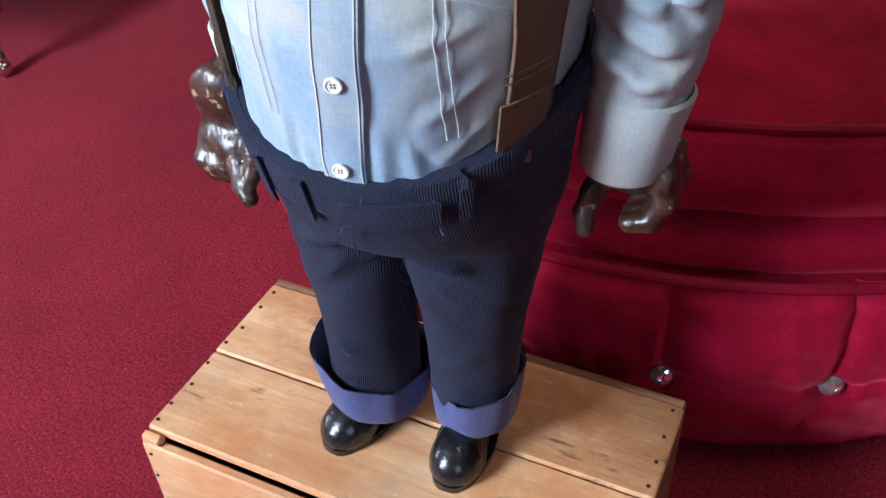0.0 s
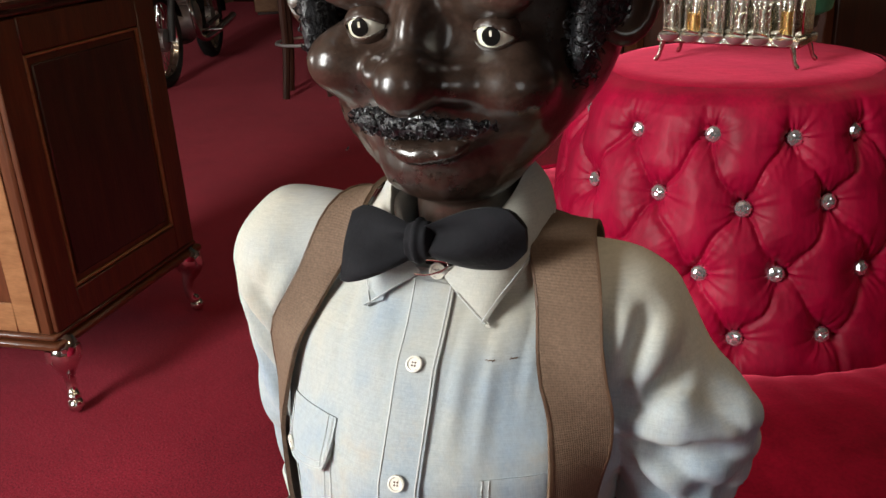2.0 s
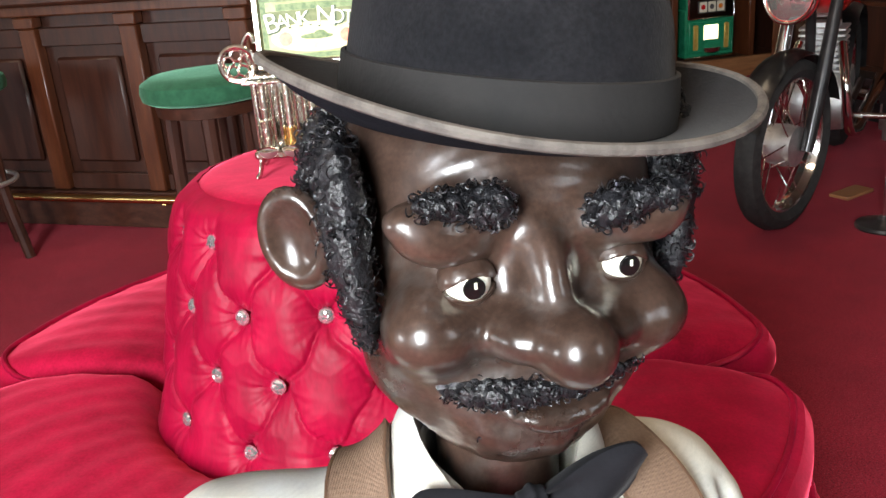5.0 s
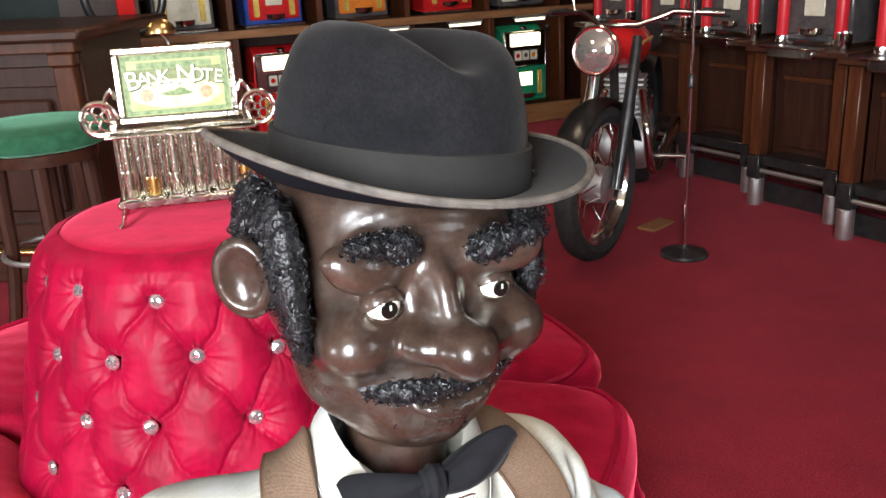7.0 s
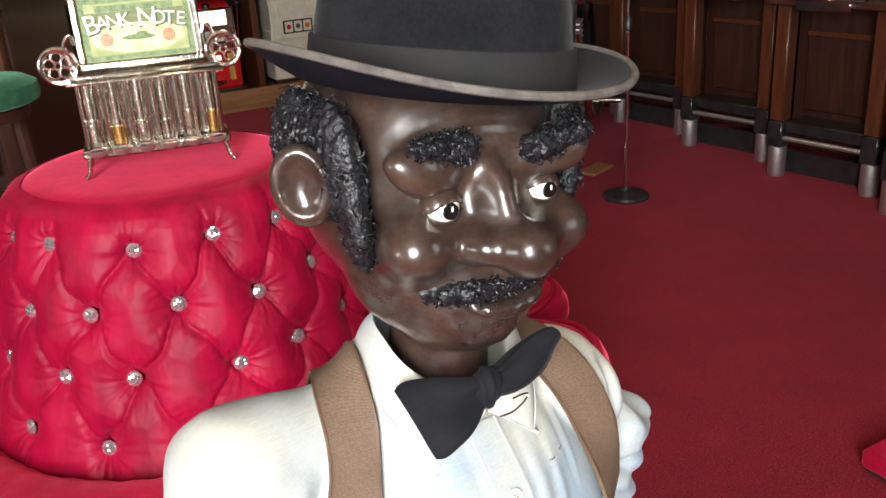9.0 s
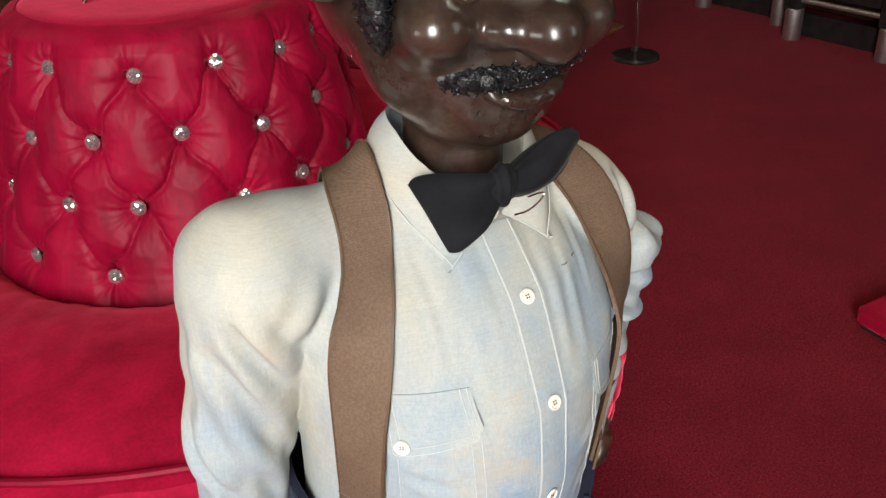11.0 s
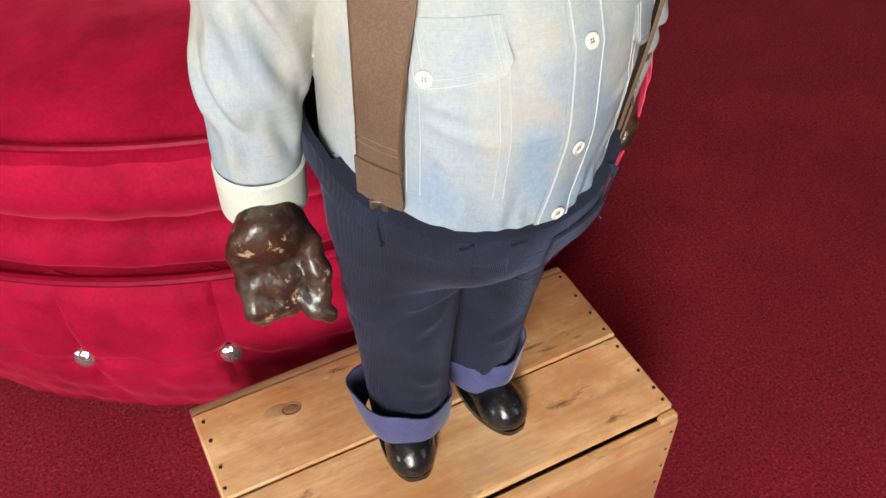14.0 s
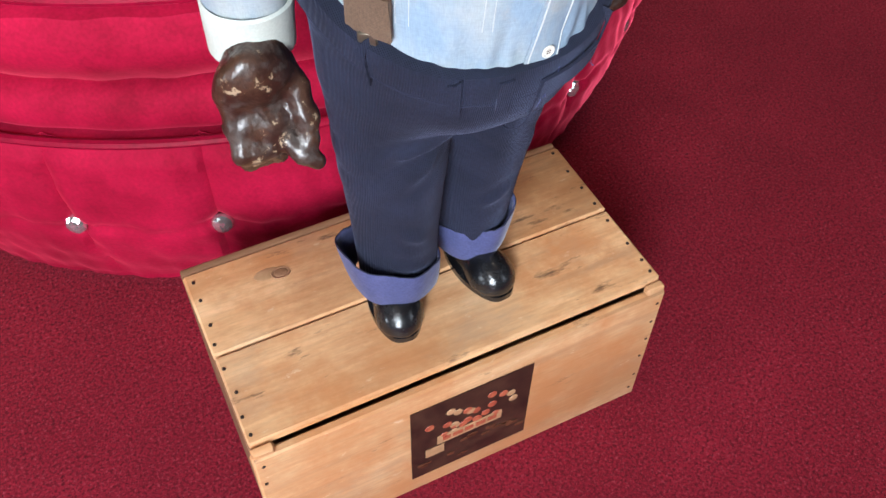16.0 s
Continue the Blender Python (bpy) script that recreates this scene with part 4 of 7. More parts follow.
def folds(P, r, l):
    """Creases of the cloth: soft on the chest, bunched on the sleeves."""
    x, y, z = P[:, 0], P[:, 1], P[:, 2]
    d = 0.0012 * waves(P * (1, 1, 0.45), 75, 3)
    up = np.clip((0.71 - z) / 0.10, 0, 1) * np.clip((z - 0.60) / 0.03, 0, 1)
    d += up * 0.0011 * crease((x - FX) * 95 + 1.6 * np.sin(z * 40) + 0.8 * waves(P, 40, 6))
    chest = np.exp(-((z - 0.86) / 0.03) ** 2) * (np.abs(x - 0.302) > 0.018) * (np.abs(x - 0.302) < 0.07) * (y < 0.1)
    d += chest * 0.0009 * crease((x - 0.302) * 150)
    for line in (*PULLS_R, *PULLS_L, *PULLS_C):
        d += pull(P, *line)
    near_l = np.clip(1 - np.abs(l) / 0.02, 0, 1) * (x > 0.385)
    s = z + 0.55 * (x - 0.44) + 0.25 * y
    amp = np.clip((0.845 - z) / 0.04, 0, 1) * np.clip((z - 0.655) / 0.03, 0, 1)
    d += near_l * amp * (0.0013 * crease(s * 95 + 1.3 * np.sin(y * 45) + 1.9 * waves(P, 45, 15)) + 0.0008 * waves(P, 110, 8))
    near_r = np.clip(1 - np.abs(r) / 0.02, 0, 1) * (x < 0.185)
    s2 = x * 0.9 + 0.42 * z - 0.25 * y
    amp = np.clip((0.875 - z) / 0.05, 0, 1) * np.clip((z - 0.675) / 0.03, 0, 1)
    d += near_r * amp * (0.0010 * crease(s2 * 80 + 1.4 * np.sin(z * 22) + 1.6 * waves(P, 40, 17)) + 0.0008 * waves(P, 100, 9))
    sh = np.clip((z - 0.84) / 0.05, 0, 1)
    d += sh * 0.0014 * waves(P, 110, 12)
    return d


def sdf_shirt(P):
    t = sdf_torso(P)
    a, r, l = sdf_arms(P)
    d = smin(t, a, 0.002)
    sh = np.minimum(cap(P, (0.250, 0.118, 0.900), SH_R, 0.028, 0.050), cap(P, (0.345, 0.118, 0.895), SH_L, 0.028, 0.050))
    d = smin(d, sh, 0.018)
    return d + folds(P, r, l)


shirt = thing("shirt", "faded pale blue chambray shirt with pearl buttons", "shirt", (FX, 0.113, 0.57))


def shirt_body(P):
    d = sdf_shirt(P)
    hole = cap(P, (0.300, 0.112, 0.90), (0.302, 0.100, 1.0), 0.044)
    return smax(d, -hole, 0.006)


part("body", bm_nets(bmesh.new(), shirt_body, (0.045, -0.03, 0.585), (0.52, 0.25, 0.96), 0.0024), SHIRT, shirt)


def front(x, z, f=sdf_shirt):
    """The front of the shirt at that place."""
    y = -0.06
    for _ in range(30):
        v = f(np.array([[x, y, z]]))[0]
        if v < 0.0005:
            break
        y += max(v * 0.7, 0.0005)
    return (x, y, z)


def fronts(xz, off=0.0):
    """Many places on the front of the shirt at once, off above it."""
    P = np.array([(x, -0.06, z) for x, z in xz])
    for _ in range(30):
        P[:, 1] += np.clip(sdf_shirt(P) * 0.7, 0.0, None)
    return snap_all(sdf_shirt, P, off, 3)


# button band with a stitched edge on both sides
line = [(0.299, 0.893), (0.302, 0.85), (0.302, 0.78), (0.298, 0.70), (0.292, 0.65), (0.290, 0.62)]
mid = [tuple(p) for p in fronts([(p[0], p[2]) for p in polyline([(x, 0, z) for x, z in line], 26)])]
placket = part("button_band", ribbon(sdf_shirt, mid, 0.030, 0.0006, 0.0018), SHIRT, shirt)
for s in (-0.0125, 0.0125):
    part("stitching", ribbon(sdf_shirt, [(x + s, y, z) for x, y, z in mid], 0.0009, 0.0024, 0.0006, cols=2), STITCH, placket)


def button(p, f=sdf_shirt, r=0.0057):
    p = snap(f, p, 0.0030)
    e = 0.004
    q = f(np.array([p, p + (e, 0, 0), p + (0, e, 0), p + (0, 0, e)]))
    nrm = Vector(q[1:] - q[0]).normalized()
    m = Matrix.Translation(p) @ nrm.to_track_quat("Z", "Y").to_matrix().to_4x4()
    bm = bmesh.new()
    bm_lathe(bm, [(r * 0.9, 0), (r, 0.0008), (r * 0.96, 0.0019), (r * 0.78, 0.0021), (r * 0.68, 0.0014), (0.0001, 0.0013)], 20, m)
    b = part("button", bm, BUTTON, shirt)
    hb = bmesh.new()
    for i in range(4):
        t = radians(45 + 90 * i)
        bm_lathe(hb, [(0.0007, 0.0012), (0.0007, 0.00165), (0.0001, 0.0017)], 6, m @ Matrix.Translation((0.0014 * math.cos(t), 0.0014 * math.sin(t), 0)))
    part("thread_hole", hb, LEATHER, b)


for x, z in ((0.300, 0.899), (0.302, 0.850), (0.302, 0.782), (0.297, 0.704), (0.291, 0.640)):
    button(front(x, z))


def pocket(x0, x1, ztop, zl, zr, low):
    """A stitched flap with one slanting, round-cornered lower edge, over a patch pocket."""
    nu, nv = 15, 9

    def bottom(u):
        z = zl + (zr - zl) * u
        for e in (u, 1 - u):
            if e < 0.16:
                z += 0.008 * (1 - math.sqrt(max(0.0, 1 - (1 - e / 0.16) ** 2)))
        return z

    def grid(uv, off):
        pts = fronts([(x0 + (x1 - x0) * u, ztop + (bottom(u) - ztop) * v) for u, v in uv])
        return [tuple(p) for p in pts + np.array([(0, -1, 0.15)]) * np.array(off)[:, None]]

    bm = bmesh.new()
    uv = [(i / (nu - 1), j / (nv - 1)) for i in range(nu) for j in range(nv)]
    top_v = grid(uv, [0.0011 + 0.0052 * v ** 2 for u, v in uv])
    low_v = grid(uv, [0.0004 for u, v in uv])
    m = nu * nv
    fs = [f[::-1] for f in grid_faces(nu, nv)] + [tuple(m + k for k in f) for f in grid_faces(nu, nv)]
    rim = [j for j in range(nv)] + [i * nv + nv - 1 for i in range(1, nu)] + [(nu - 1) * nv + j for j in range(nv - 2, -1, -1)] + [i * nv for i in range(nu - 2, 0, -1)]
    for a, b in zip(rim, rim[1:] + rim[:1]):
        fs.append((a, b, m + b, m + a))
    bm_mesh(bm, top_v + low_v, fs)
    bmesh.ops.recalc_face_normals(bm, faces=bm.faces)
    fl = part("pocket_flap", bm, SHIRT, shirt, "stitched pocket flap")
    for e in (0.05, 0.13):
        line = [(e, v / 10) for v in range(10)] + [(e + (1 - 2 * e) * k / 14, 0.93 - (0.12 if e > 0.1 else 0)) for k in range(15)] + [(1 - e, v / 10) for v in range(9, -1, -1)]
        part("stitching", tube(grid(line, [0.0015 + 0.0052 * v ** 2 for u, v in line]), 0.0003, 4), STITCH, fl)
    for e in (0.0, 0.12, 0.88, 1.0):
        q = fronts([(x0 + (x1 - x0) * e, bottom(e) - 0.001 + (low - bottom(e)) * i / 9) for i in range(10)], 0.0008)
        part("pocket_stitching", tube([tuple(p) for p in q], 0.00035, 4), STITCH, fl)


pocket(0.190, 0.247, 0.807, 0.756, 0.775, 0.668)
pocket(0.351, 0.398, 0.785, 0.757, 0.733, 0.660)
button(front(0.2000, 0.770), r=0.0060)

# small tears on the chest
for x0, x1 in ((0.344, 0.350), (0.358, 0.362)):
    part("tear", ribbon(sdf_shirt, [front(x0 + (x1 - x0) * k / 5, 0.854 + 0.0006 * (k % 2)) for k in range(6)], 0.0009, 0.0002, 0.0003, (0, 0, 1), cols=2), STRAP, shirt)

# collar: a stand and two pointed leaves
NKX, NKY = 0.298, 0.108


def fold_line(t, side):
    """The top edge of the collar, from the nape to the throat."""
    a = radians(90 + side * (2 + 168 * t))
    r = float(np.interp(t, (0, 0.5, 0.75, 1), (0.047, 0.047, 0.048, 0.048)))
    z = float(np.interp(t, (0, 0.35, 0.55, 0.75, 0.9, 1), (0.955, 0.962, 0.957, 0.936, 0.912, 0.898)))
    return a, r, z


def leaf(side, tip):
    """One collar leaf, from the nape round to its point."""
    cols, rows = 24, 8
    vs = []
    for i in range(cols):
        t = i / (cols - 1)
        a, r, z = fold_line(t, side)
        out_r = float(np.interp(t, (0, 0.5, 0.8, 1), (0.062, 0.064, 0.066, 0.064)))
        top_p = Vector((NKX + r * math.cos(a), NKY + r * math.sin(a), z))
        low_p = Vector((NKX + out_r * math.cos(a), NKY + out_r * math.sin(a), z - 0.036))
        k = max(0.0, (t - 0.40) / 0.60) ** 1.5
        low_p = low_p.lerp(Vector(tip), k)
        for j in range(rows):
            s = j / (rows - 1)
            p = top_p.lerp(low_p, s)
            p += Vector((math.cos(a), math.sin(a), 0.35)) * 0.0065 * math.sin(math.pi * s) ** 0.7 * (1 - 0.5 * t)
            vs.append(p)
    # the leaf never sinks into the shirt
    out = []
    for p in vs:
        v = sdf_shirt(np.array([p[:]]))[0]
        if v < 0.0032:
            p = Vector(snap(sdf_shirt, p[:], 0.0032, 3))
        out.append(p)
    bm = bm_mesh(bmesh.new(), out, grid_faces(cols, rows))
    bmesh.ops.recalc_face_normals(bm, faces=bm.faces)
    bmesh.ops.solidify(bm, geom=bm.faces[:], thickness=0.0016)
    c = part("collar_leaf", bm, SHIRT, shirt)
    edge = [out[i * rows + rows - 1].lerp(out[i * rows + rows - 2], 0.55) for i in range(cols)] + [out[(cols - 1) * rows + j] for j in range(rows - 2, 1, -1)]
    part("stitching", tube([p + Vector(((p.x - NKX) * 0.012, (p.y - NKY) * 0.012 - 0.0009, 0.0008)) for p in edge], 0.0004, 5), STITCH, c)


leaf(1, front(0.253, 0.874))
leaf(-1, front(0.342, 0.870))
stand = []
for i in range(48):
    t = i / 47 * 2
    a, r, z = fold_line(min(t, 2 - t), 1 if t <= 1 else -1)
    for rr0, z0 in ((r - 0.006, 0.900), (r - 0.004, (0.905 + z) / 2), (r - 0.0015, z - 0.003), (r + 0.0005, z + 0.0012)):
        stand.append((NKX + rr0 * math.cos(a), NKY + rr0 * math.sin(a), z0))
bm = bm_mesh(bmesh.new(), stand, grid_faces(48, 4))
bmesh.ops.solidify(bm, geom=bm.faces[:], thickness=0.0012)
part("collar_stand", bm, SHIRT, shirt)


# rolled sleeve ends
def cuff(a, b, r0, r1, mat, bulge=0.002, thick=0.0032):
    d = Vector(b) - Vector(a)
    m = Matrix.Translation(a) @ d.to_track_quat("Z", "Y").to_matrix().to_4x4()
    L = d.length
    pr = [(r0 - thick, L * 0.1), (r0, 0.0), (r0 + bulge, L * 0.05), ((r0 + r1) / 2 + bulge, L * 0.5), (r1 + bulge, L * 0.95), (r1, L), (r1 - thick, L), (r1 - thick * 1.2, L * 0.5), (r0 - thick, L * 0.1)]
    bm = bmesh.new()
    bm_lathe(bm, pr, 40, m, caps=False)
    for v in bm.verts:
        k = waves(np.array([v.co[:]]), 90, 5)[0]
        v.co += (v.co - (m @ Vector((0, 0, L / 2)))).normalized() * 0.0012 * k
    return part("cuff", bm, mat, shirt, "turned-back sleeve cuff")


cuff((0.1140, 0.152, 0.641), (0.1135, 0.156, 0.590), 0.0352, 0.0338, CUFF)
cuff((0.4385, 0.134, 0.656), (0.4325, 0.135, 0.588), 0.0345, 0.0300, SHIRT)

# ---- trousers ----
LEG_R, LEG_L = ((0.216, 0.110, 0.560), (0.2165, 0.115, 0.27)), ((0.320, 0.122, 0.560), (0.314, 0.131, 0.27))


def waist_z(y):
    """The waist sits low under the belly and higher at the sides."""
    return 0.629 + 0.046 * np.clip(y / 0.10, 0, 1)


PULLS_T = (((0.268, 0.045, 0.530), (0.180, 0.055, 0.500), 0.006, 0.0075), ((0.268, 0.050, 0.520), (0.196, 0.050, 0.455), 0.006, 0.0060),
           ((0.275, 0.045, 0.528), (0.372, 0.058, 0.505), 0.006, 0.0075), ((0.278, 0.050, 0.515), (0.352, 0.058, 0.450), 0.006, 0.0060),
           ((0.180, 0.060, 0.400), (0.236, 0.060, 0.372), 0.006, 0.0050), ((0.346, 0.078, 0.400), (0.286, 0.075, 0.366), 0.006, 0.0050),
           ((0.176, 0.070, 0.345), (0.240, 0.064, 0.330), 0.005, 0.0045))
PULLS_T = [((a, b), w, h) for a, b, w, h in PULLS_T]


def sdf_trousers(P):
    z = P[:, 2]
    a = np.interp(z, (0.40, 0.47, 0.54, 0.60, 0.65), (0.098, 0.102, 0.102, 0.120, 0.129))
    b = np.interp(z, (0.40, 0.47, 0.54, 0.60, 0.65), (0.085, 0.090, 0.104, 0.119, 0.130))
    q = np.sqrt(((P[:, 0] - np.interp(z, (0.45, 0.60), (0.2764, 0.2770))) / a) ** 2 + ((P[:, 1] - 0.113) / b) ** 2)
    hip = (q - 1) * np.minimum(a, b) * 0.9
    hip = smax(smax(hip, 0.530 - z, 0.05), z - waist_z(P[:, 1]), 0.003)
    legs = np.minimum(cap(P, *LEG_R, 0.058, 0.042), cap(P, *LEG_L, 0.067, 0.034))
    legs = smax(legs, 0.278 - z, 0.004)
    d = smin(hip, legs, 0.030)
    d += 0.0020 * waves(P * (1, 1, 0.5), 70, 21) * np.clip((0.58 - z) / 0.06, 0, 1)
    d += 0.0012 * crease((z + 0.7 * np.abs(P[:, 0] - 0.268)) * 70 + waves(P, 40, 25)) * np.exp(-((z - 0.47) / 0.05) ** 2)
    for line in PULLS_T:
        d += pull(P, *line)
    return d


def trouser_shell(P):
    inside = P[:, 2] - waist_z(P[:, 1]) + 0.008
    core = sdf_trousers(P) + 0.006
    return smax(sdf_trousers(P), -smax(core, -inside, 0.002), 0.002)


trousers = thing("trousers", "navy blue corduroy trousers with rolled-up hems", "trousers", (0.262, 0.118, 0.27))
part("body", bm_nets(bmesh.new(), trouser_shell, (0.11, -0.04, 0.262), (0.46, 0.27, 0.67), 0.0034), DENIM, trousers)


def around(f, z, off, n=64, cx=FX, cy=0.113, follow=None):
    """The outline of f at a height, or at the waist line plus follow."""
    a = np.arange(n) * 2 * math.pi / n
    lo, hi = np.full(n, 0.02), np.full(n, 0.25)
    for _ in range(24):
        m = (lo + hi) / 2
        h = np.full(n, z) if follow is None else waist_z(cy + m * np.sin(a)) + min(follow, -0.007)
        inside = f(np.stack([cx + m * np.cos(a), cy + m * np.sin(a), h], 1)) < off
        lo, hi = np.where(inside, m, lo), np.where(inside, hi, m)
    hs = [z if follow is None else float(waist_z(cy + r * math.sin(t))) + follow for r, t in zip(lo, a)]
    return [(cx + r * math.cos(t), cy + r * math.sin(t), h) for r, t, h in zip(lo, a, hs)]


wb = [[] for _ in range(6)]
for k, (dz, off) in enumerate(((-0.033, 0.0005), (-0.033, 0.0030), (-0.028, 0.0036), (-0.004, 0.0040), (0.0, 0.0034), (0.0005, -0.003))):
    ring = around(sdf_trousers, 0.0, off, follow=dz)
    wb[k] = ring
band_v = [wb[j][i] for i in range(64) for j in range(6)]
bm = bm_mesh(bmesh.new(), band_v, grid_faces(64, 6, wrap_u=True))
bmesh.ops.recalc_face_normals(bm, faces=bm.faces)
waist = part("waistband", bm, DENIM, trousers)
part("stitching", tube(around(sdf_trousers, 0.0, 0.0036, 90, follow=-0.030), 0.0004, 5, True), DENIM_SEAM, waist)
skin_t = lambda P: sdf_trousers(P) - 0.004
for x in (0.172, 0.222, 0.258, 0.360):
    p = front(x, 0.60, skin_t)
    top_z = float(waist_z(p[1]))
    part("belt_loop", ribbon(skin_t, [(x, p[1], top_z - 0.004 - 0.036 * k / 6) for k in range(7)], 0.011, 0.0004, 0.0020, cols=3), DENIM, waist)
part("fly_stitching", ribbon(skin_t, [front(0.290 - 0.006 * t, 0.592 - 0.06 * t, skin_t) for t in [i / 10 for i in range(11)]], 0.0009, 0.0004, 0.0006, cols=2), DENIM_SEAM, trousers)
skin_w = lambda P: sdf_trousers(P) - 0.0045
tab = []
for k in range(12):
    p = front(0.288 + 0.060 * k / 11, 0.606, skin_w)
    tab.append((p[0], p[1], 0.606 + 0.004 * k / 11))
part("waist_tab", ribbon(skin_w, tab, 0.021, 0.0006, 0.0026, (0, 0, 1), cols=5, taper=[0.9, 1, 1, 1, 1, 0.96, 1, 1, 0.95, 1, 0.92, 0.84]), DENIM, waist, "frayed overlapping waistband end")
rt = random.Random(8)
for x0 in (0.289, 0.294, 0.303, 0.333, 0.345, 0.348, 0.3495):
    p = front(x0, 0.600, skin_w)
    z0 = rt.choice((0.596, 0.618))
    thr = bmesh.new()
    bm_tube(thr, [(x0, p[1] - 0.0034, z0), (x0 + rt.uniform(-0.003, 0.003), p[1] - 0.0046, z0 + rt.uniform(-0.004, 0.004)), (x0 + rt.uniform(-0.005, 0.005), p[1] - 0.004, z0 + rt.uniform(-0.007, 0.005))], 0.00028, 5)
    part("frayed_thread", thr, DENIM_IN, trousers)


def hem(leg, seed, r0, flare, way, tilt):
    """A turned-up hem: a wavy sleeve of lining round the leg, flared towards one side, frayed along its rim."""
    cx, cy = leg[1][0], leg[1][1]
    n, vs = 72, []
    prof = ((0.0, 0.004), (0.0035, -0.001), (0.0060, 0.004), (0.0085, 0.020), (0.0100, 0.036), (0.0098, 0.0415), (0.0078, 0.0405), (0.0055, 0.022), (0.0, 0.004))
    rr = random.Random(seed)
    ph = [rr.uniform(0, 6.28) for _ in range(4)]
    for i in range(n):
        a = 2 * math.pi * i / n
        out = max(0.0, math.cos(a - radians(way))) ** 2
        w = 0.0022 * math.sin(2 * a + ph[0]) + 0.0018 * math.sin(3 * a + ph[1]) + 0.0012 * math.sin(7 * a + ph[2])
        dz = tilt * math.cos(a - radians(way)) + 0.0025 * math.sin(3 * a + ph[0])
        fray = 0.0010 * rr.uniform(-1, 1)
        for k, (dr, z) in enumerate(prof):
            up = z / 0.04
            r = r0 + dr + w * (0.4 + up) + flare * out * (0.35 + 0.65 * up)
            vs.append((cx + r * math.cos(a), cy + r * math.sin(a), 0.274 + z * (1.22 + 0.12 * math.sin(2 * a + ph[1]) + 0.35 * out) + dz * (0.5 + 0.5 * up) + (fray if k in (5, 6) else 0)))
    bm = bm_mesh(bmesh.new(), vs, grid_faces(n, len(prof), wrap_u=True))
    bmesh.ops.recalc_face_normals(bm, faces=bm.faces)
    h = part("turned_up_hem", bm, DENIM_IN, trousers, "purple-blue turned-up hem")
    rim = [Vector(vs[i * len(prof) + 5]) + Vector((0, 0, 0.0004)) for i in range(n)]
    part("rim_stitching", tube(rim, 0.0006, 5, True), DENIM_SEAM, h)


hem(LEG_R, 2, 0.042, 0.011, 185, 0.004)
hem(LEG_L, 5, 0.035, 0.006, 20, 0.004)


# ---- shoes ----
def shoe(name, heel, toe):
    ob = thing(name, "glossy black painted round-toed shoe", "shoe", (heel[0], heel[1], LT), group="shoes of the figure")
    h, t = np.array((*heel, 0.0)), np.array((*toe, 0.0))
    d = (t - h) / np.linalg.norm(t - h)
    L = np.linalg.norm(t - h)

    def f(P):
        q = P - h
        u = q @ d
        v = q @ np.array((-d[1], d[0], 0))
        z = P[:, 2] - LT
        Q = np.stack([u, v, z], 1)
        k = ell(Q, (L - 0.030, 0, 0.012), (0.031, 0.027, 0.026))
        k = smin(k, ell(Q, (L * 0.5, 0, 0.012), (0.042, 0.0235, 0.030)), 0.012)
        k = smin(k, ell(Q, (0.022, 0, 0.016), (0.024, 0.021, 0.030)), 0.012)
        k = smin(k, cap(Q, (0.026, 0, 0.03), (0.024, 0, 0.085), 0.020), 0.012)
        k += 0.0008 * waves(P, 130, 31)
        return smax(k, 0.0065 - z, 0.002)

    part("upper", bm_nets(bmesh.new(), f, (min(heel[0], toe[0]) - 0.04, min(heel[1], toe[1]) - 0.03, LT), (max(heel[0], toe[0]) + 0.04, max(heel[1], toe[1]) + 0.04, LT + 0.10), 0.0024), SHOE, ob)
    vs = []
    n = 40
    for i in range(n):
        a = 2 * math.pi * i / n
        u = L / 2 + (L / 2 + 0.001) * math.cos(a)
        v = (0.0265 - 0.003 * math.cos(2 * a)) * math.copysign(abs(math.sin(a)) ** 0.62, math.sin(a))
        for z in (0.0, 0.0075):
            p = h + d * u + np.array((-d[1], d[0], 0)) * v
            vs.append((p[0], p[1], LT + z))
    bm = bm_mesh(bmesh.new(), vs, grid_faces(n, 2, wrap_u=True) + [[i * 2 for i in range(n)][::-1], [i * 2 + 1 for i in range(n)]])
    part("sole", bm, SHOE, ob)


shoe("shoe", (0.216, 0.155), (0.195, 0.046))
shoe("shoe", (0.309, 0.165), (0.319, 0.050))


# ---- braces ----
braces = thing("braces", "wide brown elastic trouser braces with metal clips", "braces", (FX, 0.11, 0.60))


def smooth_shirt(P):
    """The body, shoulders and upper sleeves without folds."""
    sh = np.minimum(cap(P, (0.250, 0.118, 0.900), SH_R, 0.028, 0.050), cap(P, (0.345, 0.118, 0.895), SH_L, 0.028, 0.050))
    arm = np.minimum(cap(P, SH_R, EL_R, 0.058, 0.0389), cap(P, SH_L, EL_L, 0.0599, 0.0439))
    return smin(smin(sdf_torso(P), sh, 0.018), arm, 0.035)


def strap(pts, across, name="strap"):
    line = polyline(pts, 44)
    f = smooth_shirt
    ribb = ribbon(f, snap_all(f, line, 0.002), 0.043, 0.0052, 0.0024, across, cols=7)
    s = part(name, ribb, STRAP, braces)
    return s, line


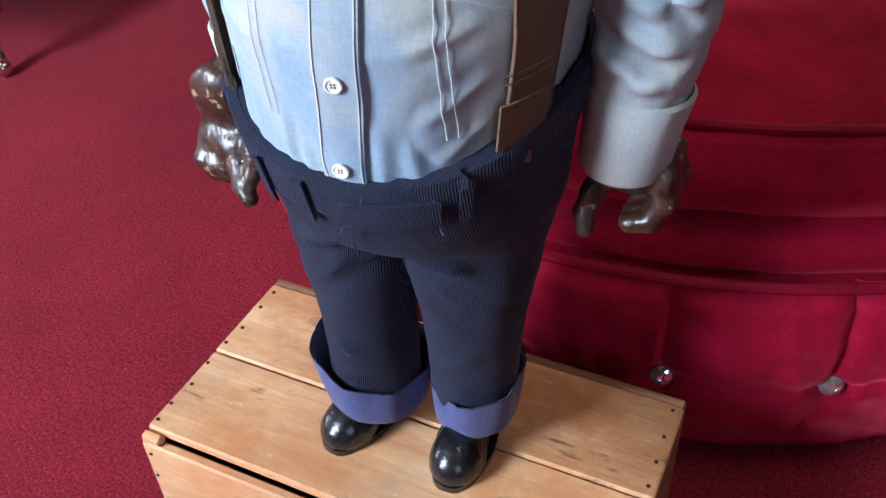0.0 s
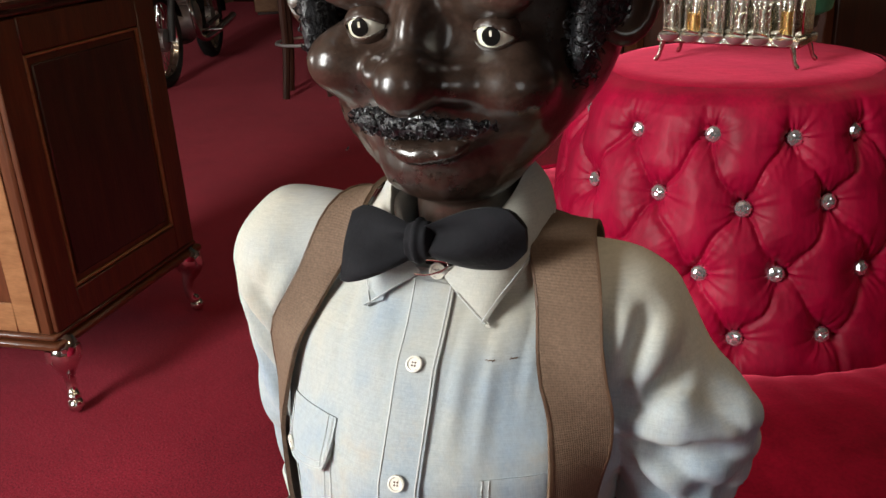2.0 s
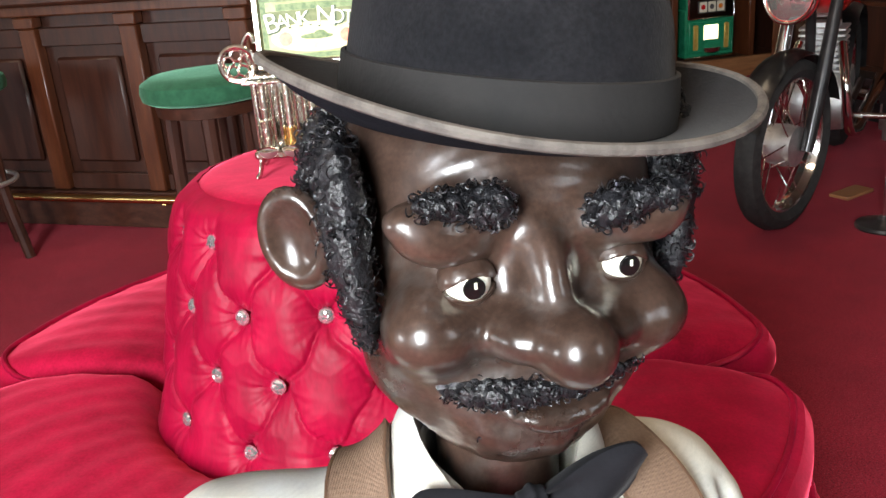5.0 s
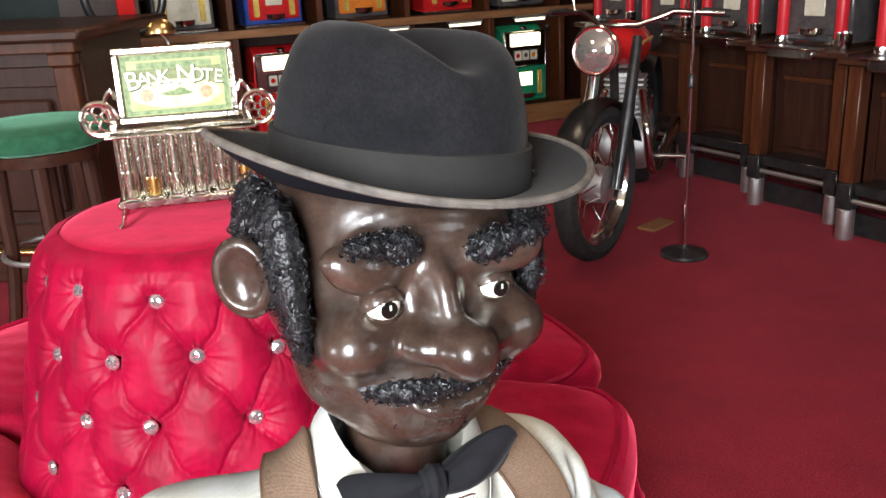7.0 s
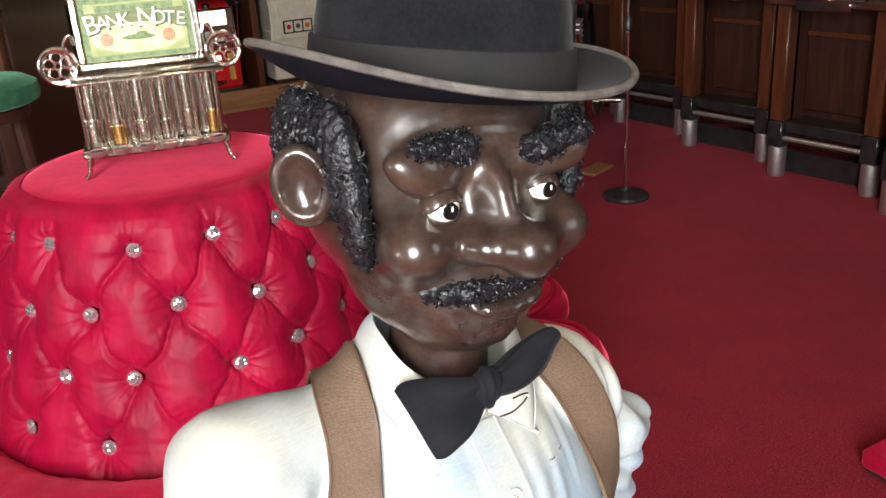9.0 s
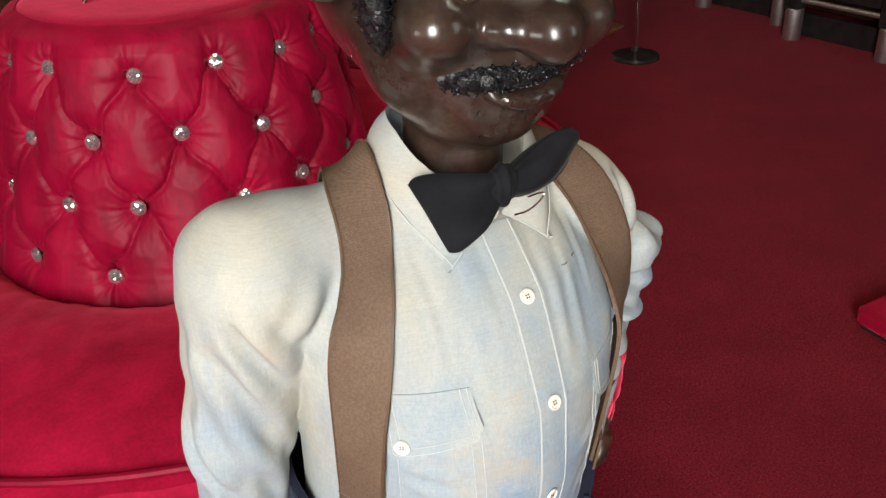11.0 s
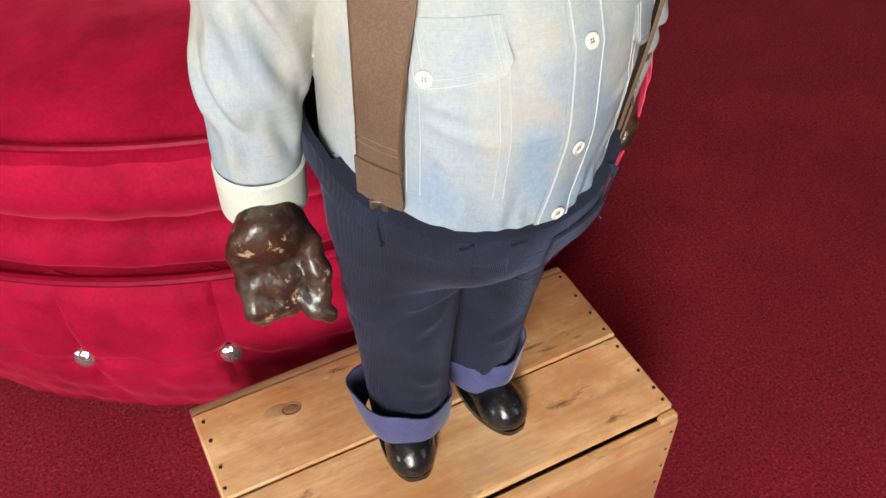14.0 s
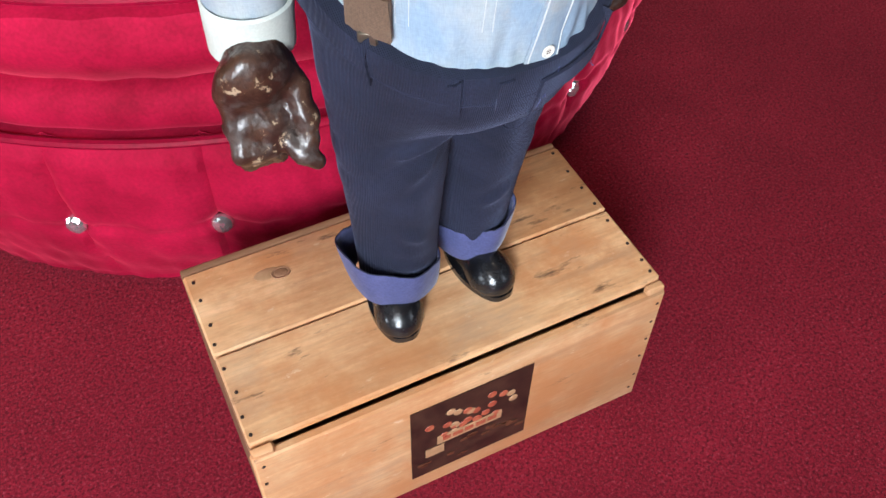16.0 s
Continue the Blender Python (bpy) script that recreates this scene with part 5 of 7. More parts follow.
AC_R, AC_L = (0.86, -0.51, 0.0), (0.86, 0.51, 0.0)
sr, ln_r = strap([(0.236, 0.215, 0.70), (0.232, 0.205, 0.82), (0.232, 0.165, 0.905), (0.224, 0.122, 0.929), (0.208, 0.082, 0.901), (0.194, 0.054, 0.856), (0.183, 0.041, 0.801), (0.179, 0.044, 0.725), (0.178, 0.049, 0.654)], AC_R)
sl, ln_l = strap([(0.345, 0.215, 0.70), (0.350, 0.205, 0.82), (0.360, 0.165, 0.895), (0.370, 0.112, 0.912), (0.388, 0.076, 0.884), (0.396, 0.063, 0.831), (0.399, 0.047, 0.780), (0.393, 0.052, 0.720), (0.382, 0.058, 0.655)], AC_L)
for s, (x, z), ac, lnx in ((sr, (0.179, 0.672), AC_R, ln_r), (sl, (0.383, 0.664), AC_L, ln_l)):
    ac = np.array(ac)
    c0 = np.array(front(x, z))
    end = [c0 + (0, 0, 0.020 - 0.034 * t) for t in [i / 8 for i in range(9)]]
    part("leather_end", ribbon(smooth_shirt, end, 0.0415, 0.0078, 0.0018, tuple(ac), cols=7), STRAP, s, "folded webbing end")
    q = snap(sdf_shirt, c0 - (0, 0, 0.026), 0.008)
    cl = bmesh.new()
    bm_box(cl, -0.0075, 0.0075, -0.002, 0.002, -0.006, 0.012, 0.0015, pose(q[0], q[1], q[2], 0, 0, -31 if ac[1] < 0 else 31))
    part("clip", cl, CLIP, s, "small dull metal clip")
    for dz in (0.034, 0.040):
        part("stitching", ribbon(smooth_shirt, [c0 + (0, 0, dz) + ac * 0.040 * (k / 9 - 0.5) for k in range(10)], 0.0009, 0.0076, 0.0004, (0, 0, 1), cols=2), TAN_THREAD, s)
    for e in (-1, 1):
        part("edge_cord", ribbon(smooth_shirt, snap_all(smooth_shirt, lnx, 0.002) + e * 0.0205 * ac, 0.0016, 0.0070, 0.0010, tuple(ac), cols=2), LEATHER, s)

# ---- bow tie ----
bow = thing("bow_tie", "black cloth bow tie held by a safety pin", "bow tie", (0.298, 0.045, 0.92))
KN = Vector((0.298, 0.047, 0.927))


def wing(tip_hi, tip_lo, seed, name, belly):
    """One pleated wing: pinched at the knot, wide and rounded at its end."""
    n, k, vs = 16, 13, []
    hi, lo = Vector(tip_hi), Vector(tip_lo)
    for face in (1, -1):
        for i in range(n):
            t = i / (n - 1)
            for j in range(k):
                s = 0.5 + (j / (k - 1) - 0.5) * (1 - (0.45 if belly > 0.02 else 0.12) * max(0.0, (t - 0.78) / 0.22) ** 2)
                end = hi.lerp(lo, s)
                base = KN + Vector((0, 0, 0.009 - 0.018 * s))
                w = t ** 0.85
                p = base.lerp(end, w)
                p += (hi - lo).normalized() * (0.5 - s) * belly * math.sin(math.pi * min(1.0, t * 0.86 + 0.02))
                puff = 0.0095 * math.sin(math.pi * min(1, t * 0.93 + 0.05)) * math.sin(math.pi * s) ** 0.6
                fold = 0.0030 * math.sin(s * 9 + seed) * (1 - t) + 0.0016 * math.sin(s * 6 + t * 5 + seed)
                vs.append(p + Vector((0, -face * (puff + 0.0012) - fold, 0)))
    m = n * k
    fs = grid_faces(n, k) + [tuple(m + q for q in f[::-1]) for f in grid_faces(n, k)]
    rim = [j for j in range(k)] + [i * k + k - 1 for i in range(1, n)] + [(n - 1) * k + j for j in range(k - 2, -1, -1)] + [i * k for i in range(n - 2, 0, -1)]
    for a, b in zip(rim, rim[1:] + rim[:1]):
        fs.append((b, a, m + a, m + b))
    bm = bm_mesh(bmesh.new(), vs, fs)
    bmesh.ops.recalc_face_normals(bm, faces=bm.faces)
    part(name, bm, BOW, bow)


wing((0.238, 0.064, 0.937), (0.247, 0.026, 0.900), 0.4, "wing", 0.010)
wing((0.368, 0.057, 0.944), (0.363, 0.064, 0.918), 2.1, "wing", 0.026)
kb = bmesh.new()
bm_nets(kb, lambda P: ell(P, KN[:], (0.0105, 0.0105, 0.0155), (0, 12, 0)) + 0.0009 * np.sin(P[:, 0] * 900), (0.28, 0.025, 0.90), (0.315, 0.065, 0.95), 0.0016)
part("knot", kb, BOW, bow)
pin = [KN + Vector(v) for v in ((0.002, -0.013, -0.017), (0.012, -0.014, -0.016), (0.022, -0.013, -0.012), (0.026, -0.012, -0.008), (0.021, -0.013, -0.006), (0.012, -0.014, -0.006))]
part("safety_pin", tube([tuple(p) for p in polyline([p[:] for p in pin], 20)], 0.0006, 6), CHROME, bow, "thin silver safety pin")

# ---- hat ----
hat = thing("felt_hat", "worn charcoal felt hat with a grey-bound brim", "hat", (0.314, 0.105, 1.118))
HAT = pose(0.314, 0.116, 1.125, -0.5, 8.0, 4)


def brim_z(a):
    return 0.016 * abs(math.cos(a)) ** 2.2 - 0.002 * max(0, math.sin(a)) ** 2


vs, nb = [], 72
prof = [(0.0, -0.001), (0.30, 0.0), (0.7, 0.004), (1.0, 0.006), (1.0, 0.0032), (0.7, 0.0012), (0.30, -0.0028), (0.0, -0.004)]
for i in range(nb):
    a = 2 * math.pi * i / nb
    ca, sa = math.cos(a), math.sin(a)
    for s, z in prof:
        rx, ry = 0.078 + (0.122 - 0.078) * s, 0.094 + (0.132 - 0.094) * s
        vs.append(HAT @ Vector((rx * ca, ry * sa, z + brim_z(a) * s * s)))
part("brim", bm_mesh(bmesh.new(), vs, grid_faces(nb, len(prof), wrap_u=True, wrap_v=True)), FELT, hat)
# a separate, darker sheet just below the brim
under = []
for i in range(nb):
    a = 2 * math.pi * i / nb
    for s, z in ((0.0, -0.0052), (0.30, -0.0040), (0.7, -0.0001), (0.97, 0.0018)):
        under.append(HAT @ Vector(((0.078 + 0.044 * s) * math.cos(a), (0.094 + 0.038 * s) * math.sin(a), z + brim_z(a) * s * s)))
part("brim_underside", bm_mesh(bmesh.new(), under, grid_faces(nb, 4, wrap_u=True)), FELT_UNDER, hat, "dark navy felt underside of the brim")
rim = []
for i in range(nb):
    a = 2 * math.pi * i / nb
    rim.append(HAT @ Vector((0.1225 * math.cos(a), 0.1325 * math.sin(a), 0.0046 + brim_z(a))))
part("brim_binding", tube(rim, 0.0027, 8, True), BINDING, hat, "worn grey ribbon binding")


def crown(P):
    q = (P - np.array(HAT.translation)) @ np.array(HAT.to_3x3())
    x, y, z = q[:, 0], q[:, 1], q[:, 2]
    a = np.interp(z, (-0.01, 0.0, 0.05, 0.09), (0.083, 0.082, 0.077, 0.064))
    b = np.interp(z, (-0.01, 0.0, 0.05, 0.09), (0.100, 0.099, 0.092, 0.082))
    d = (np.sqrt((x / a) ** 2 + (y / b) ** 2) - 1) * a * 0.95
    topz = 0.093 - 0.006 * np.exp(-((y + 0.07) / 0.03) ** 2)
    d = smax(d, z - topz, 0.022)
    d = smax(d, -ell(q, (0.004, -0.010, 0.104), (0.026, 0.100, 0.034), (7, 0, 0)), 0.016)
    for sx in (-1, 1):
        d = smax(d, -ell(q, (sx * 0.086, -0.062, 0.080), (0.024, 0.036, 0.034)), 0.02)
    return smax(d, -0.004 - z, 0.002)


part("crown", bm_nets(bmesh.new(), crown, (0.20, -0.02, 1.09), (0.43, 0.24, 1.25), 0.0028), FELT, hat)
vs = []
for i in range(72):
    a = 2 * math.pi * i / 72
    for r, z in ((0.0, 0.000), (0.0022, 0.0005), (0.0026, 0.010), (0.0022, 0.0245), (0.0, 0.025)):
        vs.append(HAT @ Vector(((0.0815 - z * 0.05 + r) * math.cos(a), (0.0985 - z * 0.12 + r) * math.sin(a), z)))
part("hat_band", bm_mesh(bmesh.new(), vs, grid_faces(72, 5, wrap_u=True)), RIBBON, hat, "dark ribbon band")

# ---- the figure itself: head, neck and palms in one plain mesh ----
fig = bmesh.new()
HX = 0.307


def head(P):
    x, y, z = P[:, 0], P[:, 1], P[:, 2]
    d = ell(P, (0.3091, 0.1392, 1.0659), (0.0915, 0.0911, 0.1035))
    d = smin(d, ell(P, (0.3041, 0.086, 1.011), (0.0772, 0.0442, 0.0516)), 0.03)
    d = smin(d, ell(P, (0.3059, 0.0775, 0.9691), (0.0384, 0.0264, 0.0204)), 0.03)
    # ball of the chin
    d = smin(d, ell(P, (0.3005, 0.060, 0.974), (0.024, 0.016, 0.014)), 0.016)
    for c, r in (((0.2534, 0.0467, 1.0395), (0.0225, 0.0220, 0.0195)), ((0.3615, 0.0540, 1.0275), (0.0238, 0.0220, 0.0185))):
        d = smin(d, ell(P, c, r), 0.024)
    # brow bones, pads over the lids, sockets
    for sx, c in ((-1, (0.266, 0.050, 1.090)), (1, (0.352, 0.051, 1.082))):
        d = smin(d, ell(P, c, (0.031, 0.015, 0.012), (0, -sx * 10, -sx * 14)), 0.012)
    for sx, c in ((-1, (0.262, 0.045, 1.080)), (1, (0.358, 0.049, 1.074))):
        d = smin(d, ell(P, c, (0.020, 0.011, 0.008), (0, -sx * 14, -sx * 14)), 0.012)
    for c in ((0.2725, 0.032, 1.0615), (0.3525, 0.040, 1.0565)):
        d = smax(d, -ell(P, c, (0.0150, 0.0110, 0.0090)), 0.009)
    # nose: bridge, ball and wings
    d = smin(d, ell(P, (0.309, 0.042, 1.058), (0.0115, 0.018, 0.030), (-24, 0, 0)), 0.014)
    for c in ((0.2915, 0.031, 1.036), (0.3365, 0.034, 1.031)):
        d = smin(d, ell(P, c, (0.0120, 0.0140, 0.0110)), 0.013)
    d = smin(d, ell(P, (0.314, 0.0165, 1.0335), (0.0185, 0.0205, 0.0185)), 0.010)
    for k in range(4):
        d = d + 0.0010 * np.exp(-((z - 1.100 - 0.0070 * k + 6 * (x - HX) ** 2) / 0.0016) ** 2) * (y < 0.09) * np.exp(-((x - HX) / 0.035) ** 2)
    # lips that turn up at the ends
    zc = z - 7.0 * (x - 0.310) ** 2
    Q = np.stack([x, y, zc], 1)
    d = smin(d, ell(P, (0.308, 0.048, 1.005), (0.038, 0.017, 0.013)), 0.012)
    d = smin(d, ell(Q, (0.311, 0.0395, 0.9885), (0.029, 0.0135, 0.0080)), 0.004)
    d = smax(d, -ell(Q, (0.310, 0.026, 0.9975), (0.034, 0.013, 0.0020)), 0.003)
    rough = np.clip((1.012 - z) / 0.012, 0, 1) * np.clip((0.095 - y) / 0.03, 0, 1)
    d = d + rough * (0.0005 * np.sin(x * 900 + 2 * np.sin(z * 500)) * np.sin(z * 800 + 2 * np.sin(x * 420)) + 0.0006 * waves(P, 300, 61))
    d = smin(d, cap(P, (0.300, 0.116, 0.90), (0.302, 0.114, 0.98), 0.036), 0.010)
    return d + 0.0004 * waves(P, 120, 71)


bm_nets(fig, head, (0.19, -0.02, 0.885), (0.43, 0.24, 1.16), 0.0025, 0)


EARS = {-1: (0.200, 0.085, 1.0805), 1: (0.409, 0.117, 1.066)}


def ear(P, sx):
    """A cupped shell that stands off the head."""
    c, t = np.array(EARS[sx]), radians(28.5)
    f = np.array((sx * math.sin(t), -math.cos(t), 0.0))
    d = ell(P, c, (0.0195, 0.0095, 0.0265), (0, sx * 8, sx * 28.5))
    d = smax(d, -ell(P, c + f * 0.0085 + (0, 0, 0.002), (0.0135, 0.0085, 0.0195), (0, sx * 8, sx * 28.5)), 0.003)
    d = smin(d, ell(P, c + f * 0.001 + (-sx * 0.008, 0, -0.004), (0.0035, 0.0055, 0.0095)), 0.003)
    return smin(d, ell(P, c + (-sx * 0.016, 0.008, -0.004), (0.014, 0.012, 0.020)), 0.006)


for sx in (-1, 1):
    c = EARS[sx]
    bm_nets(fig, lambda P: ear(P, sx), (c[0] - 0.036, c[1] - 0.035, 1.035), (c[0] + 0.036, c[1] + 0.04, 1.112), 0.0020, 0)


def curls(P, amp=0.0019, f=1050):
    return amp * (np.sin(P[:, 0] * f + 2 * np.sin(P[:, 2] * 310)) * np.sin(P[:, 2] * f + 2 * np.sin(P[:, 1] * 300)) + 0.8 * np.sin(P[:, 1] * f * 0.9 + 2.5 * np.sin(P[:, 0] * 290)))


def wool(f, lo, hi, count, size, seed):
    """Small open curls of wire-like wool all over a shape."""
    rr = np.random.RandomState(seed)
    P = rr.uniform(lo, hi, (count * 14, 3))
    P = P[np.abs(f(P)) < 0.004][:count]
    P = snap_all(f, P, 0.0008, 4)
    vs, fs = [], []
    for p in P:
        n = rr.normal(size=3)
        n /= np.linalg.norm(n)
        u = np.cross(n, (0.3, 0.5, 0.8))
        u /= np.linalg.norm(u)
        w = np.cross(n, u)
        R, a0 = size * rr.uniform(0.7, 1.25), rr.uniform(0, 6.28)
        b = len(vs)
        for i in range(9):
            a = a0 + 4.9 * i / 8
            rad = math.cos(a) * u + math.sin(a) * w
            q = p + R * rad + n * 0.00022 * i
            t = 0.00062 * (1 - 0.5 * abs(i - 4) / 4)
            for k in range(3):
                g = 2.094 * k
                vs.append(tuple(q + t * (math.cos(g) * rad + math.sin(g) * n)))
        for i in range(8):
            for k in range(3):
                m = (k + 1) % 3
                fs.append((b + 3 * i + k, b + 3 * i + m, b + 3 * i + 3 + m, b + 3 * i + 3 + k))
    bm_mesh(fig, vs, fs, 1)


for sx in (-1, 1):
    def hair(P, sx=sx):
        x, dy = (0.2225, 0.0) if sx < 0 else (0.3965, 0.020)
        d = ell(P, (x, 0.086 + dy, 1.092), (0.012, 0.028, 0.036))
        d = smin(d, ell(P, (x - sx * 0.001, 0.066 + dy, 1.056), (0.008, 0.013, 0.032), (0, sx * 6, 0)), 0.010)
        d = smin(d, ell(P, (x - sx * 0.002, 0.140, 1.085), (0.017, 0.045, 0.042)), 0.02)
        return d + curls(P, 0.0012)

    def brow(P, sx=sx):
        c, t = ((0.2700, 0.0375, 1.1010), 10) if sx < 0 else ((0.3525, 0.0370, 1.0915), -13)
        d = ell(P, c, (0.0235, 0.0075, 0.0070), (0, t, sx * -14))
        d = smin(d, ell(P, (c[0] - sx * 0.013, c[1] - 0.001, c[2] - 0.002), (0.0105, 0.0075, 0.0090)), 0.006)
        return d + curls(P, 0.0010, 980)
    c = HX + sx * 0.082
    bm_nets(fig, hair, (c - 0.04, 0.03, 1.00), (c + 0.04, 0.205, 1.145), 0.0018, 1)
    wool(hair, (c - 0.03, 0.045, 1.01), (c + 0.03, 0.16, 1.13), 620, 0.0026, 5 + sx)
    bm_nets(fig, brow, (HX + sx * 0.040 - 0.045, 0.01, 1.07), (HX + sx * 0.040 + 0.05, 0.075, 1.13), 0.0018, 1)
    wool(brow, (HX + sx * 0.040 - 0.04, 0.015, 1.075), (HX + sx * 0.040 + 0.04, 0.06, 1.125), 200, 0.0019, 15 + sx)


def skin_front(x, z):
    y = -0.03
    for _ in range(60):
        v = head(np.array([[x, y, z]]))[0]
        if v < 0.0004:
            break
        y += max(v * 0.7, 0.0004)
    return np.array((x, y, z))


tash = [skin_front(0.306 + 0.047 * u, 1.0055 + 0.0015 * u * u) + (0, 0.002, 0) for u in (-1, -0.75, -0.5, -0.25, 0, 0.25, 0.5, 0.75, 1)]


def moustache(P):
    rad0 = (0.0040, 0.0070, 0.0078, 0.0068, 0.0052, 0.0058, 0.0052, 0.0040, 0.0025)
    d = np.full(len(P), 9.0)
    for k in range(8):
        d = np.minimum(d, cap(P, tash[k], tash[k + 1], rad0[k], rad0[k + 1]))
    return d + curls(P, 0.0013, 1150)


bm_nets(fig, moustache, (0.245, 0.0, 0.975), (0.372, 0.095, 1.03), 0.0016, 1)
wool(moustache, (0.25, 0.015, 0.985), (0.365, 0.075, 1.022), 260, 0.0017, 31)
for sx, ex, ey, ez in ((-1, 0.2725, 0.0505, 1.0615), (1, 0.3520, 0.0600, 1.0562)):
    E = (ex, ey - 0.003, ez)
    bm_ball(fig, E, 0.0116, seg=28, rings=18, mi=2)
    look_d = Vector((0.10, -1.0, -0.05)).normalized()
    m = Matrix.Translation(Vector(E) + look_d * 0.0109) @ look_d.to_track_quat("Z", "Y").to_matrix().to_4x4()
    bm_lathe(fig, [(0.0056, -0.0014), (0.0052, 0.0005), (0.0001, 0.0010)], 24, m, 3)
    bm_box(fig, -0.0004, 0.0010, 0.0002, 0.0034, 0.0008, 0.0012, 0, m, 2)

    def lids(P, E=E, sx=sx):
        x, z = P[:, 0] - E[0], P[:, 2] - E[2]
        up = smax(ell(P, E, (0.0142, 0.0128, 0.0128)), 0.0046 - 34 * x * x - sx * 0.10 * x - z, 0.0012)
        dn = smax(ell(P, E, (0.0140, 0.0125, 0.0126)), z + 0.0066 - 28 * x * x, 0.0012)
        return np.minimum(np.maximum(up, P[:, 1] - E[1] - 0.006), np.maximum(dn, P[:, 1] - E[1] - 0.006))
    bm_nets(fig, lids, (ex - 0.018, ey - 0.02, ez - 0.017), (ex + 0.018, ey + 0.008, ez + 0.017), 0.0011, 0)


def digits(P, d, chain, r0, r1, k):
    """Adds one finger, a chain of tapering bones, to a shape."""
    n = len(chain) - 1
    for i, (a, b) in enumerate(zip(chain, chain[1:])):
        d = smin(d, cap(P, a, b, r0 + (r1 - r0) * i / n, r0 + (r1 - r0) * (i + 1) / n), k)
    return d


def chips(P):
    return 0.0007 * waves(P, 220, 44) + 0.0005 * np.sin(P[:, 0] * 1300 + 3 * np.sin(P[:, 2] * 300)) * np.sin(P[:, 2] * 500)


def palm_r(P):
    d = cap(P, (0.1135, 0.152, 0.620), (0.108, 0.134, 0.590), 0.0235, 0.0235)
    d = smin(d, ell(P, (0.100, 0.119, 0.574), (0.0345, 0.0190, 0.044), (18, -4, 0)), 0.022)
    for i in range(4):
        x = 0.0775 + 0.0120 * i
        knuckle = (x, 0.110 - 0.002 * i, 0.545)
        d = smin(d, ell(P, knuckle, (0.0090, 0.0105, 0.0125)), 0.013)
        if i < 3:
            q = [knuckle, (x - 0.001, 0.098, 0.526), (x + 0.005, 0.104, 0.512), (x + 0.012, 0.118, 0.514)]
        else:
            q = [knuckle, (x + 0.002, 0.094, 0.529), (x + 0.010, 0.084, 0.519), (0.134, 0.079, 0.512)]
        d = digits(P, d, q, 0.0092, 0.0074, 0.005)
    d = digits(P, d, [(0.122, 0.128, 0.594), (0.132, 0.112, 0.570), (0.1345, 0.097, 0.548), (0.133, 0.088, 0.530)], 0.0115, 0.0082, 0.008)
    return d + chips(P)


bm_nets(fig, palm_r, (0.04, 0.05, 0.45), (0.175, 0.19, 0.65), 0.0022, 4)


def palm_l(P):
    d = cap(P, (0.4335, 0.135, 0.612), (0.438, 0.136, 0.592), 0.0225, 0.0235)
    d = smin(d, ell(P, (0.444, 0.142, 0.590), (0.024, 0.026, 0.018)), 0.010)
    for i in range(4):
        y = 0.128 + 0.0125 * i
        d = digits(P, d, [(0.462, y, 0.590), (0.4675, y - 0.002, 0.570), (0.459, y - 0.006, 0.553), (0.444, y - 0.008, 0.549)], 0.0095, 0.0075, 0.004)
    d = digits(P, d, [(0.424, 0.128, 0.588), (0.4155, 0.124, 0.567), (0.4125, 0.119, 0.548), (0.4135, 0.115, 0.538)], 0.0095, 0.0070, 0.006)
    return d + chips(P)


bm_nets(fig, palm_l, (0.36, 0.05, 0.48), (0.51, 0.22, 0.645), 0.0022, 4)
# the hidden core that carries the clothes
bm_lathe(fig, [(0.05, 0.52), (0.07, 0.56), (0.085, 0.65), (0.075, 0.80), (0.03, 0.88)], 20, Matrix.Translation((FX, 0.115, 0)), 0)
for x, y in (LEG_R[1][:2], LEG_L[1][:2]):
    bm_lathe(fig, [(0.026, LT + 0.01), (0.026, 0.40)], 12, Matrix.Translation((x, y + 0.005, 0)), 0)
tagged(part("mannequin", fig, [SKIN, HAIR, EYE_WHITE, EYE_BLACK, CHIPPED]), "glossy dark brown painted mannequin of a dressed man", "mannequin")


def place(ob, m):
    ob.matrix_basis = m
    return ob


